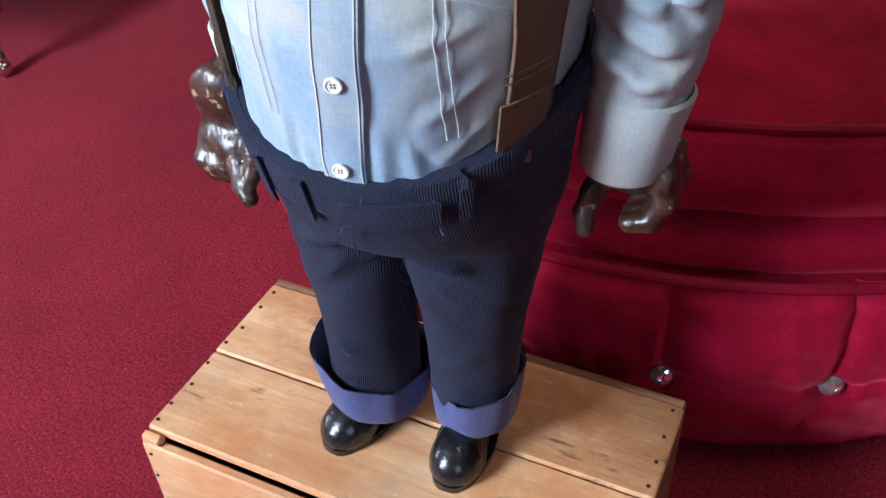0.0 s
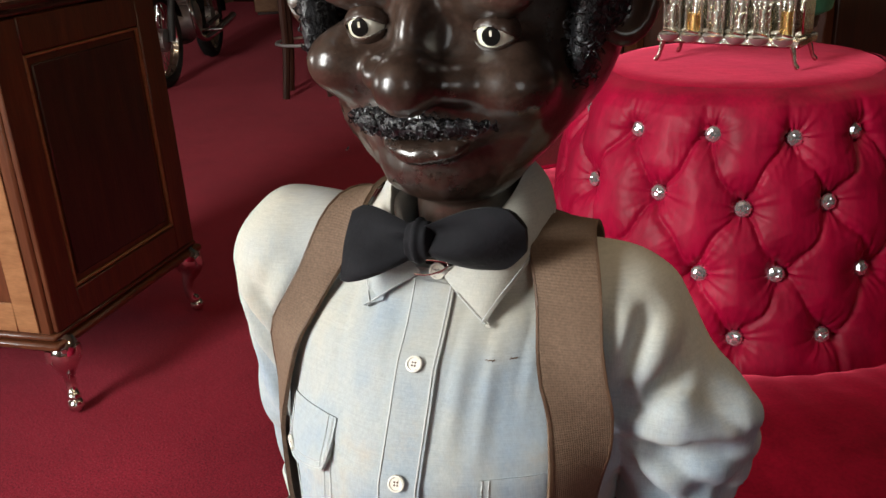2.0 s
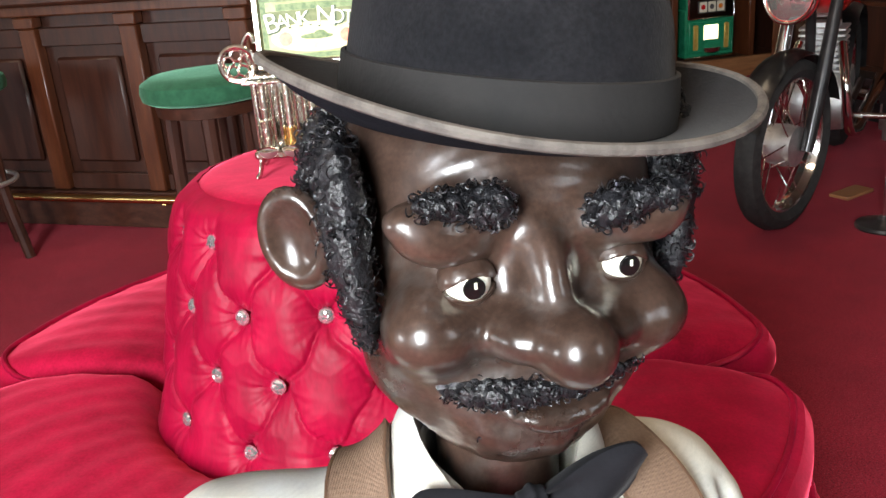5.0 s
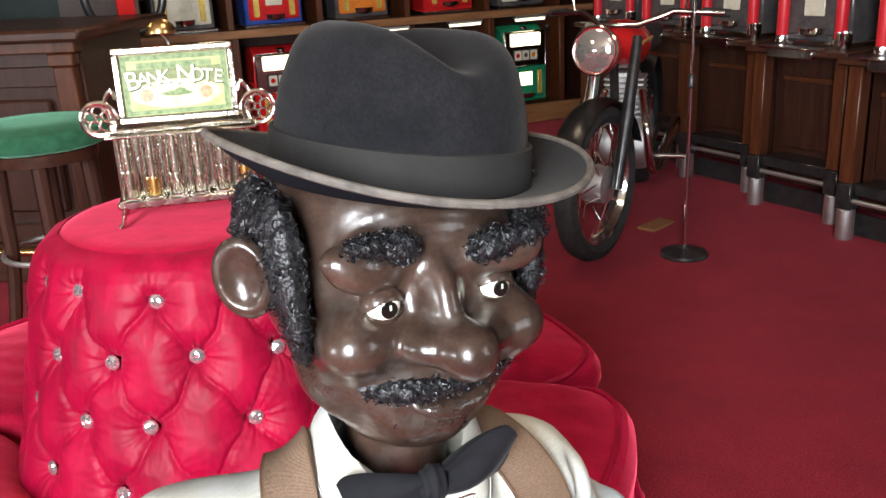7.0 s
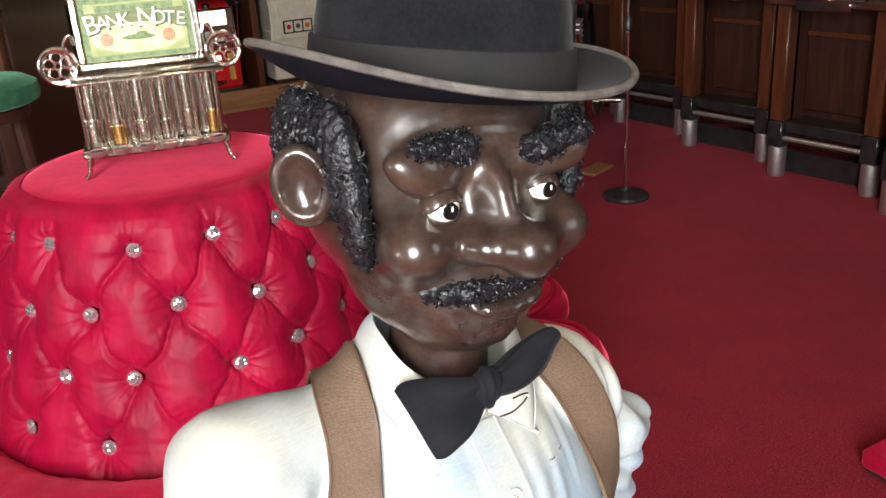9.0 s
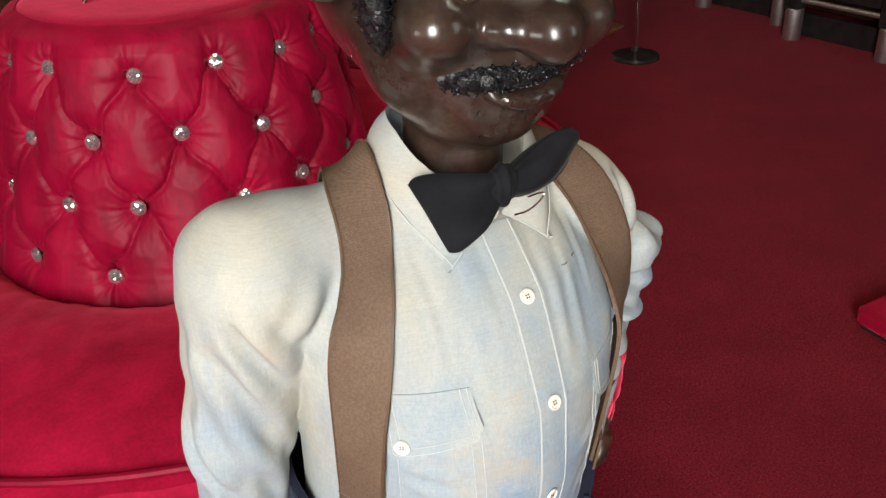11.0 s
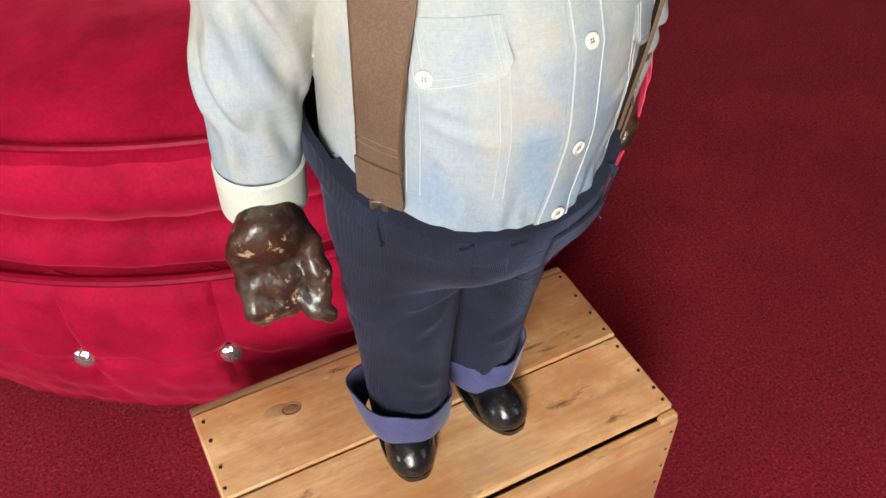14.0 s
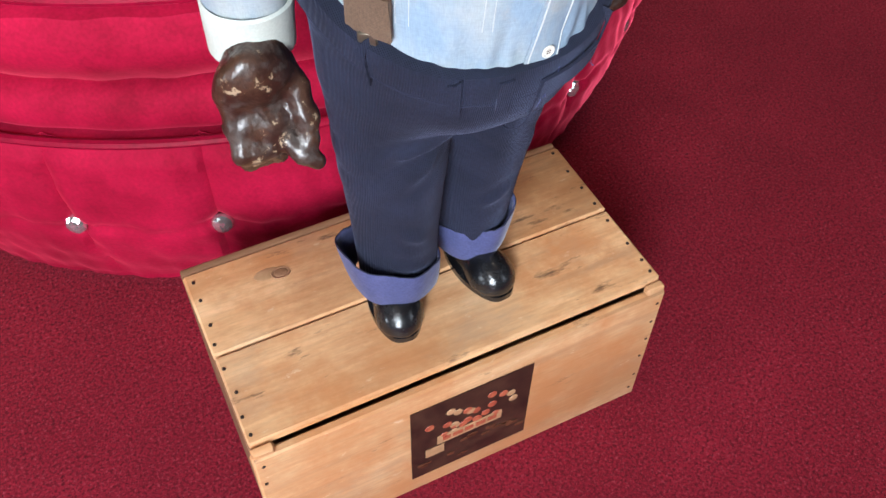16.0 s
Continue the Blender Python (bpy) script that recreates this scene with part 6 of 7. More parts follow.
# ---- coin machine with the banknote sign ----
coin = thing("coin_machine", "polished nickel coin machine with a banknote sign and glass tubes", "coin machine")
bm = bmesh.new()
bm_box(bm, -0.118, 0.118, -0.030, 0.060, 0.032, 0.046, 0.003)
bm_box(bm, -0.112, 0.112, 0.000, 0.052, 0.046, 0.150, 0.002)
part("case", bm, NICKEL, coin)
part("cornice", bm_box(bm_box(bmesh.new(), -0.122, 0.122, -0.036, 0.062, 0.152, 0.158, 0.002), -0.116, 0.116, -0.026, 0.056, 0.1585, 0.166, 0.002), NICKEL, coin)
for sx in (-1, 1):
    for y in (-0.026, 0.050):
        leg = [(sx * 0.106, y, 0.036), (sx * 0.110, y * 1.05, 0.022), (sx * 0.113, y * 1.1, 0.010), (sx * 0.119, y * 1.15, 0.0022)]
        part("foot", tube(polyline(leg, 9), [0.0055, 0.0048, 0.0042, 0.0038, 0.0034, 0.0034, 0.0036, 0.0042, 0.003], 8), NICKEL, coin)
    w = part("scroll_wheel", tube(ring_pts((sx * 0.128, -0.004, 0.182), 0.0265, 28, "y"), 0.0048, 8, True), NICKEL, coin, "openwork scroll ornament")
    for k in range(5):
        a = radians(72 * k + 20)
        part("scroll", tube(ring_pts((sx * 0.128 + 0.0135 * math.cos(a), -0.004, 0.182 + 0.0135 * math.sin(a)), 0.0085, 14, "y"), 0.0022, 6, True), NICKEL, w)
    part("scroll_arm", tube(polyline([(sx * 0.108, 0.0, 0.166), (sx * 0.116, -0.002, 0.206), (sx * 0.104, 0.0, 0.226), (sx * 0.098, 0.0, 0.212)], 14), 0.004, 8), NICKEL, coin)
for k in range(6):
    x = -0.094 + k * 0.0376
    r = 0.0150 - 0.0006 * k
    tb = part("coin_tube", tube(ring_pts((x, -0.010, 0.150), r, 12, "z", radians(20), radians(160))[::-1], 0.0012, 5), NICKEL, coin)
    bm = bmesh.new()
    for s in (-1, 1):
        bm_tube(bm, [(x + s * r * 0.92, -0.022, 0.050), (x + s * r * 0.92, -0.022, 0.152)], 0.0026, 8)
    bm_tube(bm, [(x, -0.010, 0.052), (x, -0.010, 0.150)], r * 0.78, 16)
    part("tube_frame", bm, NICKEL, tb)
    h = (0.044, 0.030, 0.034, 0.030, 0.040, 0.036)[k]
    cn = bmesh.new()
    edge = [(r * e, i * 0.0022 + z) for i in range(int(h / 0.0022)) for e, z in ((0.81, 0), (0.84, 0.0002), (0.84, 0.0018), (0.81, 0.0020))]
    bm_lathe(cn, edge, 16, pose(x, -0.016, 0.052))
    part("coin_column", cn, (BRASS if k in (1, 5) else NICKEL), tb)
    part("cup", lathe([(0.006, 0.0), (0.0125, 0.004), (0.0165, 0.012), (0.0155, 0.012), (0.0115, 0.005), (0.0001, 0.002)], 18, pose(x, -0.034, 0.036)), STEEL, coin)
    part("cup_lever", tube(polyline([(x - 0.014, -0.036, 0.050), (x, -0.050, 0.056), (x + 0.014, -0.036, 0.050)], 10), 0.0018, 6), NICKEL, coin)
SIGN = pose(0.0, 0.004, 0.168, -8)
bm = bmesh.new()
for x0, x1, z0, z1 in ((-0.098, 0.098, 0.0, 0.012), (-0.098, 0.098, 0.112, 0.124), (-0.098, -0.086, 0.012, 0.112), (0.086, 0.098, 0.012, 0.112)):
    bm_box(bm, x0, x1, -0.008, 0.008, z0, z1, 0.003, SIGN)
sign = part("sign_frame", bm, NICKEL, coin, "polished nickel sign frame")
part("beading", tube([SIGN @ Vector(v) for v in ((-0.087, -0.0085, 0.011), (0.087, -0.0085, 0.011), (0.087, -0.0085, 0.113), (-0.087, -0.0085, 0.113))], 0.002, 6, True), CHROME, sign)
part("banknote", box(-0.0858, 0.0858, -0.002, 0.006, 0.0122, 0.1118, 0, SIGN), PAPER, sign, "green and cream printed banknote")
bm = bmesh.new()
for x0, x1, z0, z1 in ((-0.084, 0.084, 0.014, 0.021), (-0.084, 0.084, 0.102, 0.110), (-0.084, -0.076, 0.021, 0.102), (0.076, 0.084, 0.021, 0.102), (-0.06, 0.06, 0.088, 0.098)):
    bm_box(bm, x0, x1, -0.0026, -0.0021, z0, z1, 0, SIGN)
part("printed_border", bm, PAPER_GREEN, sign)
bm = bmesh.new()
bm_lathe(bm, [(0.064, 0.0), (0.064, 0.0007), (0.0001, 0.0008)], 40, SIGN @ pose(0, -0.0027, 0.046, 90) @ Matrix.Diagonal((1.12, 0.36, 1, 1)))
part("printed_oval", bm, PAPER_YELLOW, sign)
for sx in (-1, 1):
    part("printed_seal", lathe([(0.0105, 0.0), (0.0105, 0.0007), (0.0001, 0.0008)], 24, SIGN @ pose(sx * 0.048 - 0.001, -0.0036, 0.045, 90)), PAPER_RED, sign)
bm = bmesh.new()
bm_ball(bm, SIGN @ Vector((0.0, -0.0036, 0.046)), (0.026, 0.0008, 0.005))
bm_ball(bm, SIGN @ Vector((0.006, -0.0038, 0.050)), (0.010, 0.0008, 0.005))
part("printed_vignette", bm, PAPER_GREEN, sign)
part("printed_ground", box(-0.0755, 0.0755, -0.0034, -0.0027, 0.058, 0.0875, 0, SIGN), PAPER_SHADE, sign)
for k, ch in enumerate("BANK NOTE"):
    if ch == " ":
        continue
    u = (k - 4) / 4.0
    size = 0.042 if k in (0, 5) else 0.030
    tm = SIGN @ pose(u * 0.069, -0.0046, 0.074 - 0.006 * u * u + (0.001 if size > 0.03 else 0), 90, 0, 0) @ pose(0, 0, 0, 0, 0, -10 * u)
    text_part("letter", ch, tm, size, LETTER, sign)
    text_part("letter_shadow", ch, SIGN @ pose(0.0016, 0.0006, -0.0014) @ SIGN.inverted() @ tm, size * 1.10, LETTER_DARK, sign)
part("dome", lathe([(0.024, 0.0), (0.0245, 0.004), (0.021, 0.015), (0.012, 0.023), (0.0001, 0.026)], 24, SIGN @ pose(-0.014, 0.0, 0.142)), BRASS, coin, "small domed bell")
part("dome_stem", tube([SIGN @ Vector((-0.004, 0, 0.122)), SIGN @ Vector((-0.006, 0, 0.134)), SIGN @ Vector((-0.014, 0, 0.144))], 0.003, 8), NICKEL, coin)
place(coin, pose(0.304, 1.045, 0.8605, 0, 0, -11) @ Matrix.Diagonal((0.96, 0.97, 0.96, 1)))


# ---- bar stools ----
def stool(x, y, h, turn):
    ob = thing("bar_stool", "dark wooden bar stool with a green cloth seat", "stool", group="bar stools")
    part("seat", lathe([(0.205, h - 0.085), (0.226, h - 0.074), (0.231, h - 0.050), (0.226, h - 0.022), (0.195, h - 0.004), (0.10, h), (0.0001, h)], 40), GREEN_CLOTH, ob, "round green cloth cushion")
    part("seat_ring", lathe([(0.165, h - 0.135), (0.185, h - 0.130), (0.190, h - 0.092), (0.178, h - 0.0852), (0.02, h - 0.0852)], 40), DARK_WOOD_X, ob)
    for k in range(4):
        a = radians(45 + 90 * k)
        pts = [(0.142 * math.cos(a), 0.142 * math.sin(a), h - 0.10), (0.148 * math.cos(a), 0.148 * math.sin(a), h * 0.62), (0.156 * math.cos(a), 0.156 * math.sin(a), h * 0.35), (0.200 * math.cos(a), 0.200 * math.sin(a), 0.0)]
        part("leg", tube(polyline(pts, 12), [0.028 - 0.0006 * i for i in range(12)], 8), DARK_WOOD, ob)
    part("foot_ring", tube(ring_pts((0, 0, 0.33), 0.180, 40), 0.010, 8, True), STEEL, ob, "chrome foot ring")
    return place(ob, pose(x, y, 0, 0, 0, turn))


stool(-1.83, 3.95, 0.79, 12)
stool(-2.87, 4.22, 0.83, 30)
stool(-0.98, 3.62, 0.78, 20)
stool(0.07, 2.86, 0.785, 40)

# ---- the bar ----
bar = thing("bar_counter", "dark mahogany panelled bar with a brass foot rail", "bar", (0.28, 3.40, 0))
BM = pose(0.28, 3.40, 0, 0, 0, 149.2)
LB = 4.6
part("carcass", box(0.02, LB, -0.58, -0.02, 0.0, 1.0, 0.004, BM), DARK_WOOD, bar)
part("countertop", box(-0.08, LB, -0.68, 0.16, 1.003, 1.050, 0.012, BM), DARK_WOOD_X, bar, "polished dark counter top")
part("plinth", bm_box(bm_box(bmesh.new(), 0.0, LB, -0.015, 0.035, 0.0, 0.15, 0.004, BM), 0.0, LB, -0.015, 0.05, 0.1505, 0.172, 0.005, BM), DARK_WOOD_X, bar)
for k in range(9):
    x0 = 0.03 + k * 0.52
    part("post", bm_box(bm_box(bmesh.new(), x0, x0 + 0.085, -0.015, 0.04, 0.175, 0.90, 0.006, BM), x0 - 0.01, x0 + 0.095, -0.01, 0.05, 0.902, 0.95, 0.005, BM), CABINET_WOOD, bar)
    if k < 8:
        bm = bmesh.new()
        bm_box(bm, x0 + 0.09, x0 + 0.515, -0.018, 0.016, 0.82, 0.90, 0.004, BM)
        bm_box(bm, x0 + 0.09, x0 + 0.515, -0.018, 0.016, 0.175, 0.25, 0.004, BM)
        bm_box(bm, x0 + 0.14, x0 + 0.465, -0.018, 0.010, 0.30, 0.77, 0.012, BM)
        part("panel", bm, DARK_WOOD, bar)
part("top_rail", box(0.0, LB, -0.01, 0.055, 0.953, 1.0, 0.006, BM), CABINET_WOOD, bar)
part("foot_rail", tube([BM @ Vector((0.1, 0.14, 0.17)), BM @ Vector((LB - 0.1, 0.14, 0.17))], 0.018, 12), BRASS, bar, "dull brass foot rail")
for k in range(4):
    part("rail_bracket", tube([BM @ Vector((0.5 + k * 1.2, 0.03, 0.12)), BM @ Vector((0.5 + k * 1.2, 0.14, 0.155))], 0.010, 8), BRASS, bar)

# ---- console cabinet on silver feet ----
cab = thing("console_cabinet", "dark mahogany panelled cabinet on silver claw feet", "cabinet", (-1.2, 1.1, 0))
CM = pose(-1.147, 0.831, 0, 0, 0, 101.9)
W = 0.565
part("carcass", box(-0.025, W + 0.035, 0.02, 0.56, 0.205, 0.945, 0.006, CM), CABINET_WOOD, cab)
part("top", bm_box(bm_box(bmesh.new(), -0.06, W + 0.07, -0.025, 0.60, 0.962, 0.985, 0.008, CM), -0.04, W + 0.05, -0.005, 0.58, 0.9455, 0.9615, 0.005, CM), DARK_WOOD_X, cab)
part("base_moulding", bm_box(bm_box(bmesh.new(), -0.045, W + 0.055, -0.004, 0.585, 0.185, 0.2045, 0.006, CM), -0.035, W + 0.045, 0.008, 0.57, 0.205, 0.222, 0.006, CM), CABINET_WOOD, cab)
side = part("side_panel", box(0.0705, W - 0.0555, 0.0150, 0.0196, 0.3005, 0.8595, 0.001, CM), CABINET_WOOD, cab)
for x0, x1, z0, z1, nm in ((-0.02, 0.07, 0.225, 0.94, "stile"), (W - 0.055, W + 0.03, 0.225, 0.94, "stile"), (0.0705, W - 0.0555, 0.225, 0.30, "rail"), (0.0705, W - 0.0555, 0.86, 0.94, "rail")):
    part(nm, box(x0, x1, 0.004, 0.0195, z0, z1, 0.003, CM), CABINET_WOOD, side)
part("panel_bead", tube([CM @ Vector(v) for v in ((0.076, 0.010, 0.306), (W - 0.061, 0.010, 0.306), (W - 0.061, 0.010, 0.854), (0.076, 0.010, 0.854))], 0.006, 8, True), OAK_TRIM, side)
part("raised_panel", box(0.095, W - 0.08, 0.0085, 0.0149, 0.325, 0.835, 0.004, CM), DARK_WOOD, side)
bm = bmesh.new()
bm_box(bm, -0.0305, -0.0255, 0.05, 0.11, 0.225, 0.94, 0.002, CM)
bm_box(bm, -0.0305, -0.0255, 0.47, 0.53, 0.225, 0.94, 0.002, CM)
bm_box(bm, -0.0305, -0.0255, 0.1105, 0.4695, 0.225, 0.30, 0.002, CM)
bm_box(bm, -0.0305, -0.0255, 0.1105, 0.4695, 0.865, 0.94, 0.002, CM)
part("door", bm, OAK_TRIM, cab)
for fx, fy in ((0.012, 0.035), (W - 0.005, 0.035), (0.012, 0.53), (W - 0.005, 0.53)):
    sx, sy = (-1 if fx < 0.2 else 1), (-1 if fy < 0.2 else 1)
    pts = [CM @ Vector((fx, fy, 0.185)), CM @ Vector((fx + sx * 0.018, fy + sy * 0.018, 0.150)), CM @ Vector((fx + sx * 0.004, fy + sy * 0.004, 0.095)), CM @ Vector((fx + sx * 0.006, fy + sy * 0.006, 0.055)), CM @ Vector((fx + sx * 0.016, fy + sy * 0.016, 0.035))]
    ft = part("claw_foot", tube(polyline(pts, 16), [0.040, 0.042, 0.043, 0.041, 0.036, 0.029, 0.022, 0.017, 0.014, 0.013, 0.013, 0.013, 0.014, 0.016, 0.017, 0.014], 12), CHROME, cab, "cast silver claw foot")
    bm = bmesh.new()
    bm_ball(bm, CM @ Vector((fx + sx * 0.016, fy + sy * 0.016, 0.0205)), 0.0205)
    part("ball", bm, CHROME, ft)
    bm = bmesh.new()
    for a in (-40, 0, 40):
        d = Vector((sx * math.cos(radians(a + 45)), sy * math.sin(radians(a + 45)), 0))
        c = Vector((fx, fy, 0))
        bm_tube(bm, [CM @ (c + d * 0.026 + Vector((0, 0, 0.185))), CM @ (c + d * 0.050 + Vector((0, 0, 0.178))), CM @ (c + d * 0.052 + Vector((0, 0, 0.160))), CM @ (c + d * 0.034 + Vector((0, 0, 0.135)))], [0.008, 0.011, 0.010, 0.005], 8)
    part("leaf_ornament", bm, CHROME, ft)

# ---- pole stand, its use unknown ----
post = thing("pole_stand", "thin chrome pole stand on a black round base", "stand")
part("base", lathe([(0.098, 0.0), (0.100, 0.006), (0.095, 0.016), (0.060, 0.026), (0.022, 0.034), (0.016, 0.045), (0.0001, 0.046)], 40), BLACK_METAL, post)
part("pole", tube([(0, 0, 0.04), (0, 0, 0.74)], 0.0085, 12), CHROME, post)
part("upper_pole", tube([(0, 0, 0.74), (0, 0, 1.42)], 0.0062, 12), CHROME, post)
part("clutch", lathe([(0.010, 0.70), (0.014, 0.705), (0.014, 0.75), (0.009, 0.757)], 16), BLACK_METAL, post)
place(post, pose(2.45, 2.395, 0))


# ---- motorcycles ----
def wheel(ob, name, c, R, wdt, steer=None):
    """A spoked wheel whose axle runs along y."""
    m = steer if steer is not None else Matrix()
    bm = bmesh.new()
    prof = [(R - 0.075, -wdt * 0.32), (R - 0.045, -wdt * 0.5), (R - 0.012, -wdt * 0.36), (R, 0), (R - 0.012, wdt * 0.36), (R - 0.045, wdt * 0.5), (R - 0.075, wdt * 0.32)]
    mm = m @ Matrix.Translation(c) @ Matrix.Rotation(radians(90), 4, "X")
    w = part(name, bm_lathe(bm, prof + [prof[0]], 48, mm, caps=False), RUBBER, ob, "black treaded tyre on chrome rim")
    part("rim", lathe([(R - 0.070, -wdt * 0.34), (R - 0.082, -wdt * 0.30), (R - 0.095, 0), (R - 0.082, wdt * 0.30), (R - 0.070, wdt * 0.34), (R - 0.078, 0), (R - 0.070, -wdt * 0.34)], 48, mm, caps=False), CHROME, w)
    part("hub", lathe([(0.030, -0.06), (0.075, -0.05), (0.080, 0.0), (0.075, 0.05), (0.030, 0.06)], 24, mm), STEEL, w)
    for k in range(20):
        a, b = radians(18 * k), radians(18 * k + (22 if k % 2 else -22))
        s = 0.04 if k % 4 < 2 else -0.04
        part("spoke", tube([mm @ Vector((0.07 * math.cos(a), 0.07 * math.sin(a), s)), mm @ Vector(((R - 0.09) * math.cos(b), (R - 0.09) * math.sin(b), 0))], 0.0028, 5), CHROME, w)
    return w


def motorcycle(m, steer_deg, tank):
    ob = thing("motorcycle", "vintage black and red motorcycle with a chrome headlamp", "motorcycle", group="motorcycles")
    S = Matrix.Translation((0.12, 0, 0.6)) @ Matrix.Rotation(radians(steer_deg), 4, "Z") @ Matrix.Translation((-0.12, 0, -0.6))
    wheel(ob, "front_wheel", (0, 0, 0.325), 0.325, 0.10, S)
    wheel(ob, "rear_wheel", (1.32, 0, 0.325), 0.325, 0.11)
    for sy in (-1, 1):
        part("fork", tube([S @ Vector((0.0, sy * 0.085, 0.31)), S @ Vector((0.10, sy * 0.085, 0.60)), S @ Vector((0.19, sy * 0.085, 0.90))], [0.024, 0.027, 0.020], 12), CHROME if sy > 0 else BLACK_METAL, ob)
        part("handle_grip", tube([S @ Vector((0.32, sy * 0.30, 0.985)), S @ Vector((0.36, sy * 0.40, 0.975))], 0.017, 10), RUBBER, ob)
        part("mirror_stalk", tube([S @ Vector((0.28, sy * 0.24, 0.99)), S @ Vector((0.30, sy * 0.27, 1.10))], 0.005, 6), CHROME, ob)
    part("handlebar", tube([S @ Vector(v) for v in ((0.345, -0.38, 0.978), (0.27, -0.20, 0.99), (0.20, -0.08, 0.94), (0.20, 0.08, 0.94), (0.27, 0.20, 0.99), (0.345, 0.38, 0.978))], 0.012, 10), CHROME, ob)
    gm = []
    for i in range(15):
        a = radians(20 + 140 * i / 14)
        for sy in (-1, -0.6, 0, 0.6, 1):
            gm.append(S @ Vector((0.345 * math.cos(a), sy * 0.060, 0.325 + (0.355 - 0.022 * sy * sy) * math.sin(a))))
    bm = bm_mesh(bmesh.new(), gm, grid_faces(15, 5))
    bmesh.ops.solidify(bm, geom=bm.faces[:], thickness=0.003)
    part("front_mudguard", bm, BLACK_METAL, ob)
    lamp = part("headlamp", lathe([(0.03, -0.13), (0.07, -0.09), (0.092, -0.03), (0.098, 0.0), (0.094, 0.012)], 32, S @ pose(-0.02, 0, 0.865, 0, -84, 0), caps=True), SLOT_RED, ob, "red headlamp shell with chrome rim")
    part("lens", lathe([(0.086, 0.010), (0.070, 0.024), (0.0001, 0.034)], 32, S @ pose(-0.02, 0, 0.865, 0, -84, 0)), LAMP_GLASS, lamp)
    part("lamp_rim", tube([S @ pose(-0.02, 0, 0.865, 0, -84, 0) @ Vector(p) for p in ring_pts((0, 0, 0.010), 0.092, 32)], 0.007, 8, True), CHROME, lamp)
    bm = bmesh.new()
    bm_nets(bm, lambda P: smin(ell(P, (0.46, 0, 0.84), (0.25, 0.125, 0.105), (0, 6, 0)), ell(P, (0.62, 0, 0.80), (0.14, 0.09, 0.07)), 0.05), (0.15, -0.16, 0.68), (0.80, 0.16, 0.98), 0.018)
    part("fuel_tank", bm, tank, ob, "glossy painted fuel tank")
    for sy in (-1, 1):
        part("tank_stripe", tube(polyline([(0.26, sy * 0.105, 0.86), (0.44, sy * 0.128, 0.87), (0.62, sy * 0.10, 0.84)], 12), 0.006, 6), SLOT_YELLOW, ob)
    bm = bmesh.new()
    bm_nets(bm, lambda P: smin(ell(P, (0.92, 0, 0.80), (0.28, 0.125, 0.055)), ell(P, (1.20, 0, 0.83), (0.16, 0.11, 0.05)), 0.04), (0.60, -0.16, 0.70), (1.40, 0.16, 0.92), 0.018)
    part("saddle", bm, RUBBER, ob, "black saddle")
    part("frame_tube", tube(polyline([(0.20, 0, 0.82), (0.30, 0, 0.45), (0.42, 0, 0.26), (0.90, 0, 0.26), (1.00, 0, 0.60), (0.95, 0, 0.74)], 24), 0.020, 10), BLACK_METAL, ob)
    part("rear_fork", tube([(0.92, 0.09, 0.30), (1.32, 0.09, 0.325)], 0.018, 8), BLACK_METAL, ob)
    part("rear_fork", tube([(0.92, -0.09, 0.30), (1.32, -0.09, 0.325)], 0.018, 8), BLACK_METAL, ob)
    eng = part("crankcase", lathe([(0.05, -0.12), (0.13, -0.10), (0.14, 0.0), (0.13, 0.10), (0.05, 0.12)], 28, pose(0.62, 0, 0.38, 90)), STEEL, ob, "grey metal engine")
    part("cylinder", box(0.57, 0.66, -0.06, 0.06, 0.48, 0.70, 0.004), STEEL, eng)
    for k in range(8):
        part("cooling_fin", box(0.53, 0.70, -0.09, 0.09, 0.50 + 0.024 * k, 0.512 + 0.024 * k, 0.003), STEEL, eng)
    part("exhaust_pipe", tube(polyline([(0.54, -0.08, 0.62), (0.42, -0.12, 0.46), (0.50, -0.14, 0.27), (0.85, -0.15, 0.25), (1.55, -0.16, 0.30)], 30), [0.020] * 18 + [0.030] * 12, 10), CHROME, ob)
    part("exhaust_pipe", tube(polyline([(0.54, 0.08, 0.62), (0.42, 0.12, 0.46), (0.50, 0.14, 0.27), (0.85, 0.15, 0.25), (1.55, 0.16, 0.30)], 30), [0.020] * 18 + [0.030] * 12, 10), CHROME, ob)
    gm = []
    for i in range(17):
        a = radians(0 + 165 * i / 16)
        for sy in (-1, -0.6, 0, 0.6, 1):
            gm.append((1.32 + 0.365 * math.cos(a), sy * 0.075, 0.325 + (0.375 - 0.022 * sy * sy) * math.sin(a)))
    bm = bm_mesh(bmesh.new(), gm, grid_faces(17, 5))
    bmesh.ops.solidify(bm, geom=bm.faces[:], thickness=0.003)
    part("rear_mudguard", bm, BLACK_METAL, ob)
    part("tail_lamp", lathe([(0.03, 0), (0.035, 0.03), (0.0001, 0.045)], 16, pose(1.67, 0, 0.62, 0, 80, 0)), SLOT_RED, ob)
    for y in (-0.17, 0.17):
        part("footpeg", tube([(0.66, y * 0.6, 0.30), (0.66, y * 1.6, 0.30)], 0.013, 10), CHROME, ob)
    part("kick_lever", tube([(0.74, 0.10, 0.38), (0.72, 0.24, 0.40), (0.80, 0.28, 0.42)], 0.009, 8), CHROME, ob)
    part("side_stand", tube([(0.60, 0.12, 0.24), (0.66, 0.30, 0.016)], 0.011, 8), CHROME, ob)
    return place(ob, m)


